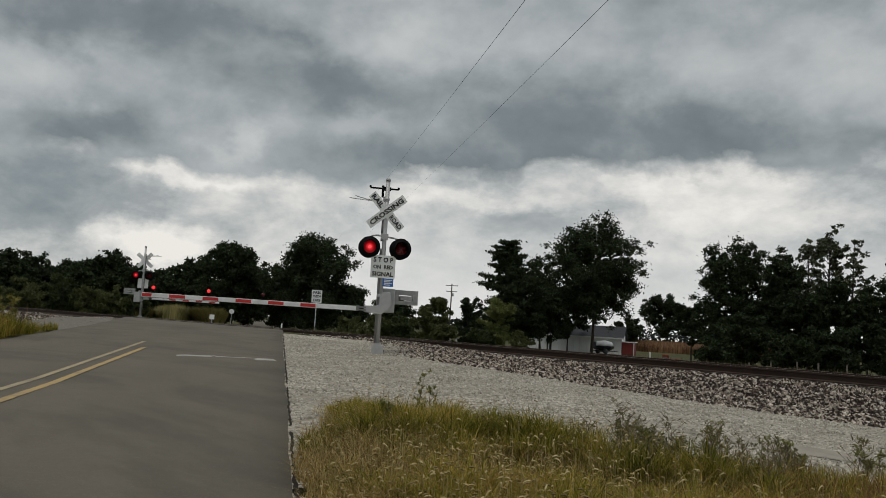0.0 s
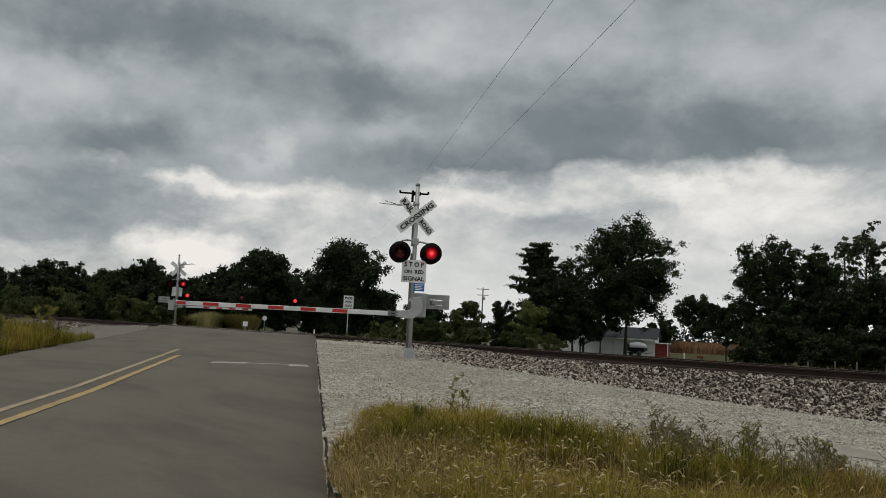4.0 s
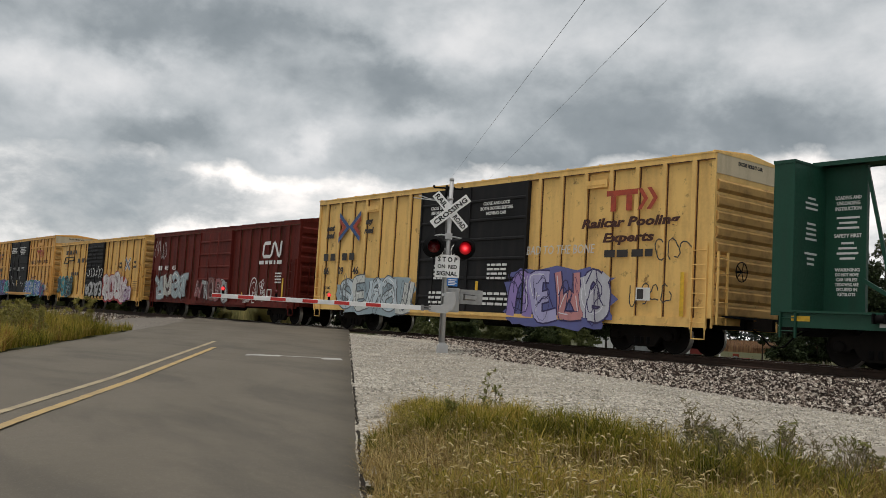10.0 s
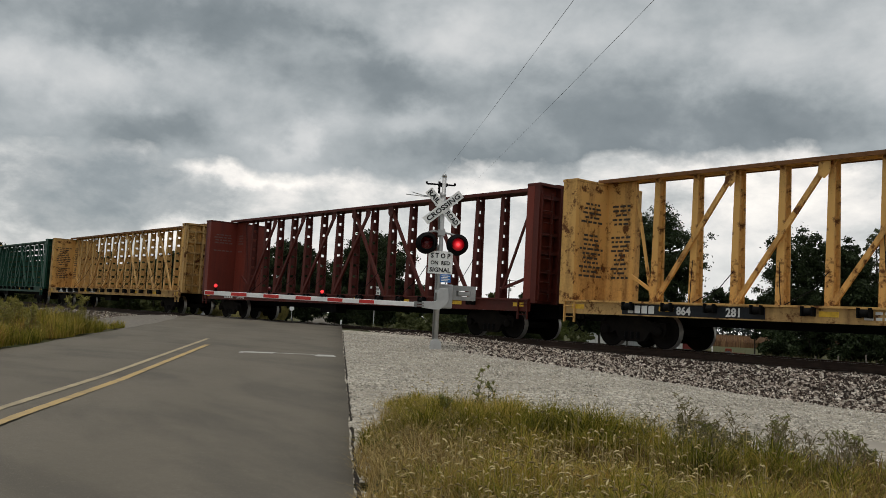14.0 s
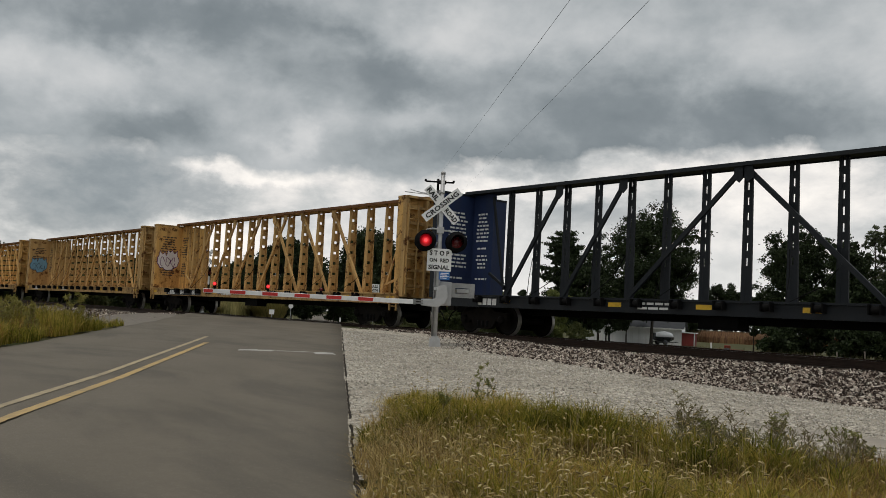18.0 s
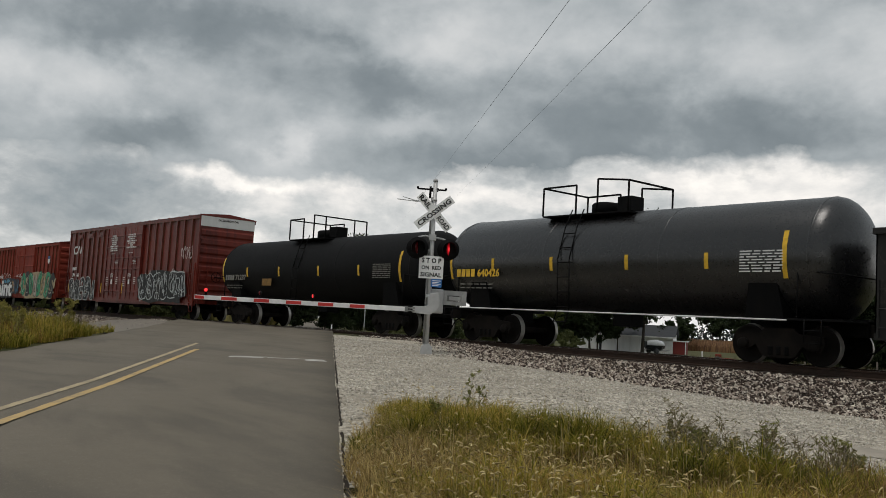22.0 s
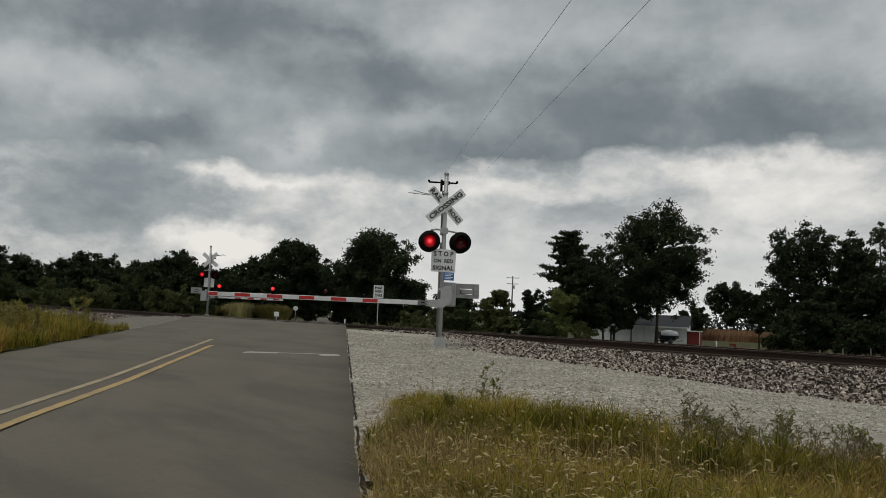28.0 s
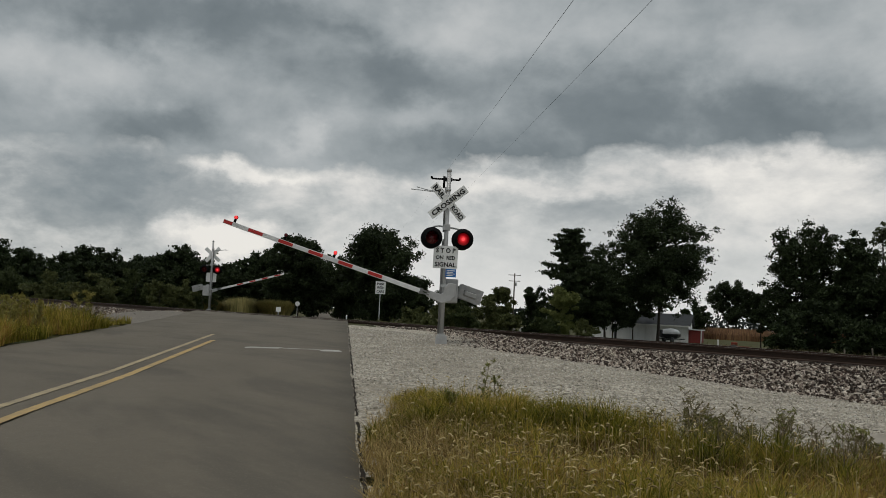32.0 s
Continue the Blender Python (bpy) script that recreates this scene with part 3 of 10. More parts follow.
def build_road():
    """The road slab with its crumbled edges, and the paint on it."""
    rnd = random.Random(5)
    ss = np.concatenate([np.arange(-40, 2, 2.0), np.arange(2, 60, 0.25), np.geomspace(60, 420, 24)])
    verts, faces = [], []
    qs = [ROAD_EDGE_R, 0.3, 1.6, ROAD_MID, 5.6, 7.1, ROAD_EDGE_L]
    for s in ss:
        wob = 0.010 * math.sin(s * 0.9) + 0.008 * math.sin(s * 3.7 + 1) + rnd.uniform(-0.006, 0.006)
        wob2 = 0.05 * math.sin(s * 1.7 + 2) + rnd.uniform(-0.03, 0.03)
        for i, q in enumerate(qs):
            q2 = q + (wob if i == 0 else wob2 if i == len(qs) - 1 else 0)
            p = road_point(s, q2)
            crown = 0.05 * (1 - ((q - ROAD_MID) / 3.9) ** 2)
            flat = float(smooth(9.0, 2.5, abs(p.y)))
            verts.append((p.x, p.y, float(crossing_height(p.y)) + crown * (1 - flat) - 0.005))
        p, p2 = road_point(s, qs[0] + wob - 0.02), road_point(s, qs[-1] + wob2 + 0.02)
        verts.append((p.x, p.y, float(crossing_height(p.y)) - 0.10))
        verts.append((p2.x, p2.y, float(crossing_height(p2.y)) - 0.10))
    w = len(qs) + 2
    for r in range(len(ss) - 1):
        a, b = r * w, (r + 1) * w
        for i in range(len(qs) - 1):
            faces.append((a + i, b + i, b + i + 1, a + i + 1))
        faces.append((a + w - 2, b + w - 2, b, a))
        faces.append((a + len(qs) - 1, b + len(qs) - 1, b + w - 1, a + w - 1))
    faces = [f[::-1] for f in faces]
    ob = mesh_of("road", verts, faces, ASPHALT)
    tagged(ob, "worn grey asphalt road rising to the crossing", "road", kind="structure")
    return ob


def road_height(s, q):
    p = road_point(s, q)
    flat = float(smooth(9.0, 2.5, abs(p.y)))
    return float(crossing_height(p.y)) + 0.05 * (1 - ((q - ROAD_MID) / 3.9) ** 2) * (1 - flat) - 0.005


def stripe(name, s0, s1, q0, q1, material, label, ragged=0.0, seed=1, step=0.5, lift=0.004, slant=0.0, drift=0.0):
    """A painted line on the road, with worn edges."""
    rnd = random.Random(seed)
    n = max(2, int(abs(s1 - s0) / step))
    m = max(2, int(abs(q1 - q0) / step) + 1)
    verts, faces = [], []
    for i in range(n + 1):
        for j in range(m):
            s, q = s0 + (s1 - s0) * i / n, q0 + (q1 - q0) * j / (m - 1)
            if ragged and i in (0, n):
                s += rnd.uniform(-ragged, ragged)
            if ragged and j in (0, m - 1):
                q += rnd.uniform(-ragged, ragged)
            s += slant * (q - q0)
            q -= drift * (s - 10.0)
            p = road_point(s, q)
            verts.append((p.x, p.y, road_height(s, q) + lift))
    for i in range(n):
        for j in range(m - 1):
            a = i * m + j
            faces.append((a, a + 1, a + m + 1, a + m))
    ob = mesh_of(name, verts, [f[::-1] for f in faces], material)
    return tagged(ob, label, "road marking", kind="structure")


road = build_road()
stripe("road_marking", -38, 26.2, 3.565, 3.685, PALE_LINE, "faded pale yellow centre line", 0.006, 2, 0.125, 0.007, drift=0.002)
stripe("road_marking", -38, 23.4, 3.17, 3.30, YELLOW_LINE, "worn yellow centre line", 0.006, 3, 0.125, 0.007, drift=0.002)
stripe("road_marking", 20.3, 20.85, 0.0, 0.42, WHITE_LINE, "worn white stop line", 0.05, 4, 0.15, slant=0.1)
stripe("road_marking", 20.75, 20.9, 0.45, 1.3, WHITE_LINE, "worn thin remains of the stop line", 0.03, 6, 0.15, slant=0.15)
stripe("road_marking", 20.7, 21.15, 1.35, 2.15, WHITE_LINE, "worn white stop line", 0.06, 5, 0.15, slant=0.15)


# dark strip paints the shadow gap and the dirt where the slab drops
stripe("road_edge", 2, 33, ROAD_EDGE_R - 0.042, ROAD_EDGE_R - 0.014, EDGE_GAP_SHADE, "dark crumbled crack along the road edge, its shadow gap painted in", 0.012, 7, 0.12, lift=-0.012)


GRASS_EDGE = ([2.0, 5.6, 6.8, 8.6, 9.6, 10.3, 11.3, 11.9, 12.3], [-6.5, -4.4, -3.75, -3.35, -3.0, -2.5, -2.0, -1.5, -0.6])


def in_patch(s, q):
    """The weedy patch in the foreground: between the road's edge and the gravel."""
    edge = np.interp(s, *GRASS_EDGE)
    return (q < -0.34 - 0.45 * smooth(8.5, 11.5, s)) & (q > edge) & (s < 12.3)


def build_gravel_apron():
    """Crushed limestone between the road, the weeds and the track."""
    def blend(xs, ys, keep, name, label, material=GRAVEL):
        v, f = sheet(xs, ys, lambda x, y: ground_height(x, y) + 0.03 * np.sin(x * 3.1 + np.sin(y * 2.3)) * np.sin(y * 2.7) * 0.35, -0.022)
        mid = v[f].mean(1)
        q = road_q(mid[:, 0], mid[:, 1])
        s = (mid[:, 0] - EYE[0]) * ROAD_WAY.x + (mid[:, 1] - EYE[1]) * ROAD_WAY.y
        bare = in_patch(s + 0.25, q) & in_patch(s - 0.25, q) & in_patch(s, q - 0.25)
        f = f[keep(mid, q) & ~bare & ((s > 2.4) | (q > 3.0))]
        tagged(mesh_of(name, v, f, material), label, "gravel", kind="structure")

    blend(np.arange(-34, 16, 0.3), np.arange(-26.5, -2.2, 0.3), lambda m, q: (q < 1.5) & (m[:, 1] > -24.0 + 1.2 * np.sin(m[:, 0] * 0.8) + 0.5 * np.sin(m[:, 0] * 2.3)), "gravel_apron", "pale crushed limestone beside the road")
    blend(np.arange(-64, -28, 0.4), np.arange(-10.5, -2.2, 0.4), lambda m, q: (q > ROAD_EDGE_L - 1.5) & (q < 13) & (m[:, 1] > -8.4 + 0.4 * np.sin(m[:, 0])), "gravel_shoulder", "grey gravel shoulder by the track", SHOULDER)


build_gravel_apron()


def in_sand(x, y):
    """A smooth patch of fines in the gravel."""
    return ((x + 4.3) / 1.75) ** 2 + ((y + 10.32 + 0.12 * np.sin(x * 2)) / 0.36) ** 2 < 1 + 0.25 * np.sin(x * 5 + 3 * np.sin(y * 6))


def build_sand():
    v, f = sheet(np.arange(-6.6, -2.0, 0.06), np.arange(-11.0, -9.6, 0.04), lambda x, y: ground_height(x, y) + 0.03 * np.sin(x * 3.1 + np.sin(y * 2.3)) * np.sin(y * 2.7) * 0.35, -0.013)
    mid = v[f].mean(1)
    tagged(mesh_of("sandy_patch", v, f[in_sand(mid[:, 0], mid[:, 1])], SAND), "smooth damp patch of fine gravel", "gravel", kind="structure")


build_sand()


# ---- track ----
def build_track():
    lo, hi = -420.0, 160.0
    prof = [(-0.076, -0.185), (-0.076, -0.172), (-0.012, -0.145), (-0.010, -0.050), (-0.037, -0.040), (-0.037, -0.004), (-0.030, 0.0), (0.030, 0.0), (0.037, -0.004), (0.037, -0.040), (0.010, -0.050), (0.012, -0.145), (0.076, -0.172), (0.076, -0.185)]
    for y in (-0.755, 0.755):
        bm = bmesh.new()
        rings = [[bm.verts.new((x, y + a, b)) for a, b in prof] for x in (lo, hi)]
        n = len(prof)
        for i in range(n):
            f = bm.faces.new((rings[0][i], rings[1][i], rings[1][(i + 1) % n], rings[0][(i + 1) % n]))
            f.material_index = 1 if i == 6 else 0
        ob = part("rail", bm, RAIL_STEEL, None)
        ob.data.materials.append(RAIL_TOP)
        tagged(ob, "rust-brown steel running rail on timber ties", "rail", "rails of the track", "structure")
    # ballast bank under and beside the ties
    def bank(x, y):
        q = road_q(x, y)
        near = np.where(q > 3.6, 1 - smooth(7.2, 11.0, q), smooth(-5.5, 0.2, q))
        top = np.interp(np.abs(y), [0, 1.5, 2.0, 5.0, 5.3], [-0.235, -0.235, -0.27, -0.66, -0.85])
        return top - near * 0.22
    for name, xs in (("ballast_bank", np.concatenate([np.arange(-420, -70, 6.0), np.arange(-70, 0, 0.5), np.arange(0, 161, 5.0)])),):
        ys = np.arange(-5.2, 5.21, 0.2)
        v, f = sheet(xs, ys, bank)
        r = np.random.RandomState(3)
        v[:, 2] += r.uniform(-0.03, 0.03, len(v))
        tagged(mesh_of(name, v, f, STONE_BED, False), "grey and brown crushed stone track bed with painted gap shade", "ballast", kind="structure")
    return bank


bank_height = build_track()


def build_ties():
    bm = bmesh.new()
    box(bm, -0.115, 0.115, -1.3, 1.3, -0.36, -0.186)
    me = bpy.data.meshes.new("tie")
    bm.to_mesh(me)
    bm.free()
    me.materials.append(TIE_WOOD)
    rnd = random.Random(8)
    bed = thing("track_ties", pose(0, 0, 0), "dark creosoted timber ties under the rails", "railway ties", kind="structure")
    for i in range(-124, -12):
        x = i * 0.54
        if -37 < x < -20:
            continue
        share("tie", me, bed, pose(x + rnd.uniform(-0.03, 0.03), rnd.uniform(-0.04, 0.04), 0, 0, 0, rnd.uniform(-1, 1)))


build_ties()

# ---- crossing signals ----
ARMS, FLASHERS = [], []


def build_signal(name, foot, facing, label, arm_length, arm_side, sunny):
    """A crossing signal. facing: degrees about z that turn its face from -y; arm_side +1 sends the arm towards local -x."""
    ob = thing(name, foot @ pose(0, 0, 0, 0, 0, facing), label, "crossing signal", "crossing signals")
    # foundation and mast
    bm = bmesh.new()
    lathe(bm, [(0.27, -0.25), (0.27, 0.0), (0.25, 0.02)], "Z", 8)
    part("foundation", bm, CONCRETE, ob, "grey concrete footing")
    bm = bmesh.new()
    box(bm, -0.16, 0.16, -0.16, 0.16, 0.02, 0.05)
    lower, upper = box(bm, -0.15, 0.15, -0.15, 0.15, 0.10, 0.35), box(bm, -0.09, 0.09, -0.09, 0.09, 0.34, 0.40)
    for v in lower[4:]:
        v.co.x *= 0.86
        v.co.y *= 0.86
    part("junction_base", bm, ALU_PAINT, ob, "cast silver junction base")
    for a in (-1, 1):
        for b in (-1, 1):
            bolt = bmesh.new()
            tube(bolt, (a * 0.115, b * 0.115, 0.04), (a * 0.115, b * 0.115, 0.11), 0.022, 6)
            tube(bolt, (a * 0.115, b * 0.115, 0.055), (a * 0.115, b * 0.115, 0.085), 0.04, 6)
            part("anchor_bolt", bolt, BLACK_BOLT, ob, "dark anchor bolt under the base")
    part("access_door", boxes((-0.09, 0.09, -0.158, -0.135, 0.14, 0.29)), ALU_PAINT, ob)
    bm = bmesh.new()
    tube(bm, (0, 0, 0.3), (0, 0, 4.72), 0.057, 16)
    tube(bm, (0, 0, 4.2), (0, 0, 4.26), 0.07, 16)
    lathe(bm, [(0.063, 4.72), (0.063, 4.78), (0.0, 4.82)], "Z", 16)
    part("mast", bm, ALU_PAINT, ob, "silver painted steel mast")
    part("conduit", tubes(0.026, [(-0.085, -0.02, 0.40), (-0.085, -0.02, 2.75), (-0.07, -0.02, 2.90)], [(-0.075, 0.03, 3.1), (-0.075, 0.03, 4.30)], sides=8), WEIGHT_GREY, ob, "dark cable conduit beside the mast")
    # crossbuck
    for spin, words, off in ((40, "CROSSING", -0.095), (-47, "", -0.080)):
        bm = boxes((-0.61, 0.61, off - 0.004, off, -0.115, 0.115))
        blade = part("crossbuck_blade", bm, SIGN_WHITE, ob, "white crossbuck blade")
        blade.matrix_basis = pose(0, 0, 3.89, 0, -spin, 0)
        if sunny and words:
            write(words, SIGN_BLACK, blade, 0, off - 0.007, 0, 0.135, 1.08, 0.03)
        elif sunny:
            write("RAIL", SIGN_BLACK, blade, -0.37, off - 0.007, 0, 0.135, 0.40, 0.03)
            write("ROAD", SIGN_BLACK, blade, 0.37, off - 0.007, 0, 0.135, 0.42, 0.03)
    part("crossbuck_clamp", boxes((-0.05, 0.05, -0.08, -0.055, 3.77, 4.01)), ALU_PAINT, ob)
    # bell cross pipe and cable arm
    if sunny:
        bm = bmesh.new()
        tube(bm, (-0.46, 0.06, 4.52), (0.30, 0.06, 4.52), 0.024)
        for x in (-0.46, 0.30):
            tube(bm, (x, 0.06, 4.52), (x, 0.06, 4.58), 0.028)
        box(bm, -0.11, 0.09, -0.02, 0.12, 4.47, 4.56)
        tube(bm, (-0.12, 0.06, 4.28), (-0.12, 0.06, 4.60), 0.032)
        part("top_bracket", bm, LAMP_BLACK, ob, "dark cross pipe at the top of the mast")
    part("wind_rods", tubes(0.012, [(-0.1, 0.05, 4.19), (-0.55, 0.05, 4.2), (-0.85, 0.05, 4.27)], [(-0.1, 0.05, 4.15), (-1.0, 0.05, 4.2)]), GALV, ob, "thin bent metal rods")
    # flashing lamps on their cross arm, one pair each way
    part("lamp_arm", tubes(0.024, [(-0.39, 0, 2.98), (-0.36, -0.02, 3.22), (-0.2, -0.03, 3.25), (0.24, -0.03, 3.20), (0.42, -0.02, 3.16), (0.44, 0, 2.98)]), ALU_PAINT, ob, "silver pipe that carries the lamps")
    part("lamp_bracket", boxes((-0.09, 0.09, -0.08, 0.08, 3.14, 3.30)), ALU_PAINT, ob)
    lamps = []
    for x in (-0.39, 0.44):
        for way in (-1, 1):
            turn = Euler((radians(90 if way < 0 else -90), 0, 0)).to_matrix()
            at = Vector((x, way * 0.13, 2.92))
            bm = bmesh.new()
            lathe(bm, [(0.03, -0.16), (0.12, -0.12), (0.15, -0.02), (0.17, 0.0), (0.28, 0.0), (0.28, 0.008), (0.172, 0.008), (0.172, 0.02)], "Z", 32, at, turn)
            lamp = part("flashing_lamp", bm, LAMP_BLACK, ob, "black round lamp with red lens")
            bm = bmesh.new()
            # visor over the upper half
            steps = 14
            prev = None
            for i in range(steps + 1):
                a = math.pi * (-0.15 + 1.3 * i / steps)
                ring = [bm.verts.new(at + turn @ Vector((0.18 * math.cos(a), 0.18 * math.sin(a) * (1 if way < 0 else -1), d))) for d in (0.01, 0.30 - 0.12 * abs(i / steps - 0.5) * 2)]
                if prev:
                    bm.faces.new((prev[0], ring[0], ring[1], prev[1]))
                prev = ring
            visor = part("visor", bm, LAMP_BLACK, lamp)
            mod = visor.modifiers.new("sheet", "SOLIDIFY")
            mod.thickness = 0.006
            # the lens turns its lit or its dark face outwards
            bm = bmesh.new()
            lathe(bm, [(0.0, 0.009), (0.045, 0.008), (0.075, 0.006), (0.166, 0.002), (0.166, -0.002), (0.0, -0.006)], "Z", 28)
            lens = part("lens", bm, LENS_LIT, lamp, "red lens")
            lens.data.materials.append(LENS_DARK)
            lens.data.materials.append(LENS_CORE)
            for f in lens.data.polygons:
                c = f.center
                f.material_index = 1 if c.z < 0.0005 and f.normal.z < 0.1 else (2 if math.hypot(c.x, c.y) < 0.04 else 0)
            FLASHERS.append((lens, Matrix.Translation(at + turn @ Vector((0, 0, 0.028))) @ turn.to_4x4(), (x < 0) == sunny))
    # signs
    plate = part("stop_sign_plate", boxes((-0.325, 0.325, -0.10, -0.094, 2.12, 2.72)), SIGN_WHITE, ob, "white sign plate with black words")
    if sunny:
        for words, z, h, w in (("S T O P", 2.60, 0.135, 0.52), ("ON  RED", 2.41, 0.105, 0.52), ("SIGNAL", 2.225, 0.12, 0.56)):
            write(words, SIGN_BLACK, plate, 0, -0.104, z, h, w, 0.03)
        blue = part("blue_plate", boxes((0.02, 0.30, -0.10, -0.095, 1.90, 2.115)), SIGN_BLUE, ob, "small blue plate with pale bars")
        for i in range(4):
            part("text_bar", boxes((0.05, 0.27 - 0.05 * (i % 2), -0.104, -0.101, 2.06 - i * 0.042, 2.08 - i * 0.042)), SIGN_WHITE, blue)
    # gate mechanism box and its counterweights
    bm = boxes((0.05, 0.40, 0.08, 0.50, 1.22, 1.86))
    soften(part("gate_mechanism", bm, ALU_PAINT, ob, "silver gate mechanism case"), 0.03)
    for z0, z1 in ((1.30, 1.40), (1.62, 1.70)):
        part("mechanism_clamp", boxes((-0.09, 0.12, -0.09, 0.10, z0, z1)), GALV, ob)
    pivot = new("gate_arm")
    pivot.parent = ob
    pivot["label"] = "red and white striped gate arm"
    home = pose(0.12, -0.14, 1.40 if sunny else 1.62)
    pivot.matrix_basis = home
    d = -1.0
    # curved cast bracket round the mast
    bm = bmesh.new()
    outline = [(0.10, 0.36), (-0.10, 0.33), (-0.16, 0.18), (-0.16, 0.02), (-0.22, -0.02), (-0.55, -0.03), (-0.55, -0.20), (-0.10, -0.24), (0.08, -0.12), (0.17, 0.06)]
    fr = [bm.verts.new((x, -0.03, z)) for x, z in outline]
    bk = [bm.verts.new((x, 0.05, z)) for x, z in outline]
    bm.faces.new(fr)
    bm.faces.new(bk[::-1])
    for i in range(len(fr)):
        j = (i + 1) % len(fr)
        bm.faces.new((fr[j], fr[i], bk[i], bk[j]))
    bmesh.ops.recalc_face_normals(bm, faces=bm.faces)
    soften(part("arm_bracket", bm, ALU_PAINT, pivot, "curved silver arm bracket"), 0.012)
    for y0 in (0.26, 0.60):
        bm = boxes((0.26, 0.90, y0, y0 + 0.05, 0.32, 0.44), (0.26, 0.90, y0, y0 + 0.05, 0.06, 0.16), (0.26, 0.38, y0, y0 + 0.05, 0.16, 0.32), (0.76, 0.90, y0, y0 + 0.05, 0.16, 0.32))
        bmesh.ops.remove_doubles(bm, verts=bm.verts, dist=0.0005)
        part("counterweight_arm", bm, WEIGHT_PALE, pivot, "grey slotted counterweight arm")
    soften(part("counterweight", boxes((0.42, 0.74, 0.22, 0.68, 0.18, 0.29)), WEIGHT_PALE, pivot, "grey counterweight block"), 0.01)
    part("arm_adapter", boxes((-0.70, -0.5, -0.04, 0.06, -0.17, -0.13), (-0.70, -0.5, -0.04, 0.06, -0.10, -0.06), (-0.76, -0.68, -0.03, 0.05, -0.19, -0.04)), WEIGHT_GREY, pivot, "dark bolted adapter")
    x = -0.70
    end = -arm_length
    lay = []
    lay.append((x, x - 1.10, ARM_WHITE))
    x -= 1.10
    red = True
    while x > end + 0.05:
        nx = max(end, x - 0.41)
        lay.append((x, nx, ARM_RED if red else ARM_WHITE))
        x, red = nx, not red
    for a, b, m in lay:
        t = 0.5 + 0.5 * (b / end)
        h = 0.070 - 0.015 * t
        soften(part("arm_stripe", boxes((b, a, -0.012, 0.03, -0.12 - h, -0.12 + h)), ARM_WHITE, pivot), 0.006, 1)
        if m is ARM_RED:
            part("red_panel", boxes((b + 0.01, a - 0.01, -0.017, 0.035, -0.12 - h * 0.74, -0.12 + h * 0.74)), ARM_RED, pivot, "red reflective panel")
    # three lamps along the arm
    for f, role in ((0.955, 2), (0.735, 0), (0.515, 1)):
        lx = end * f
        lamp = part("arm_lamp", boxes((lx - 0.03, lx + 0.03, -0.02, 0.04, -0.06, 0.02)), LAMP_BLACK, pivot, "small red lamp on the arm")
        bm = bmesh.new()
        at = Vector((lx, 0.0, 0.07))
        lathe(bm, [(0.0, -0.05), (0.042, -0.04), (0.052, 0.0), (0.052, 0.03)], "Y", 16, at)
        part("lamp_case", bm, LAMP_BLACK, lamp)
        bm = bmesh.new()
        lathe(bm, [(0.0, 0.012), (0.032, 0.008), (0.048, 0.001), (0.048, -0.001), (0.0, -0.010)], "Z", 16)
        lens = part("lens", bm, LENS_LIT, lamp, "red lens")
        lens.data.materials.append(LENS_DARK)
        for p in lens.data.polygons:
            p.material_index = 1 if p.normal.z < 0.1 else 0
        turn = Euler((radians(90), 0, 0)).to_matrix()
        place = Matrix.Translation(at + Vector((0, -0.056, 0))) @ turn.to_4x4()
        if role == 2:
            lens.matrix_basis = place
        else:
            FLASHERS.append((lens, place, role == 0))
    ARMS.append((pivot, home))
    return ob


ROAD_FACE = math.degrees(math.atan2(ROAD_WAY.y, ROAD_WAY.x)) - 90.0
near_signal = build_signal("crossing_signal", Matrix.Translation((-18.6, -5.4, -0.45)), ROAD_FACE, "silver crossing signal with crossbuck, red lamps and lowered gate", 6.15, 1, True)
far_signal = build_signal("crossing_signal", Matrix.Translation((-56.35, 5.3, -0.42)) @ Matrix.Scale(1.03, 4), ROAD_FACE + 180, "silver crossing signal seen from behind beyond the track", 4.9, 1, False)

# ---- the train: every car starts at its leading end, x grows towards its rear ----
TRAIN, AXLES = [], []
START = 112.94
BLACK_STEEL = painted("grimy_black_steel", (0.005, 0.005, 0.0053), (0.012, 0.0105, 0.009), 0.5, 0.7, gloss=0.08)
TRUCK_STEEL = painted("dusty_cast_steel", (0.010, 0.0085, 0.0075), (0.025, 0.019, 0.015), 0.6, 0.85, False, gloss=0.08)
# dark brown that stands for shade and dirt in the boxcars' crevices
CREVICE_SHADE = plain("crevice_shade_and_dirt", (0.105, 0.052, 0.030), 0.8, 0.0, 0.5, 3.0, 0.2)
WHEEL_TREAD = plain("worn_wheel_rim", (0.42, 0.40, 0.37), 0.4, 0.6, 0.2)
BOX_ORANGE = painted("faded_orange_yellow_paint", (0.74, 0.405, 0.115), (0.27, 0.125, 0.042), 0.45, 0.55, rust=0.5)
BOX_YELLOW = painted("faded_yellow_paint", (0.84, 0.53, 0.175), (0.34, 0.175, 0.065), 0.45, 0.55, rust=0.5)
BOX_GOLD = painted("faded_golden_paint", (0.76, 0.445, 0.13), (0.26, 0.125, 0.045), 0.5, 0.55, rust=0.6)
END_GRIME = painted("sooty_yellow_end_paint", (0.54, 0.325, 0.115), (0.08, 0.045, 0.024), 0.6, 0.7, False, rust=0.35, gloss=0.15)
END_PALE = painted("weathered_pale_end_panel", (0.60, 0.50, 0.34), (0.25, 0.19, 0.12), 0.4, 0.7, gloss=0.15)
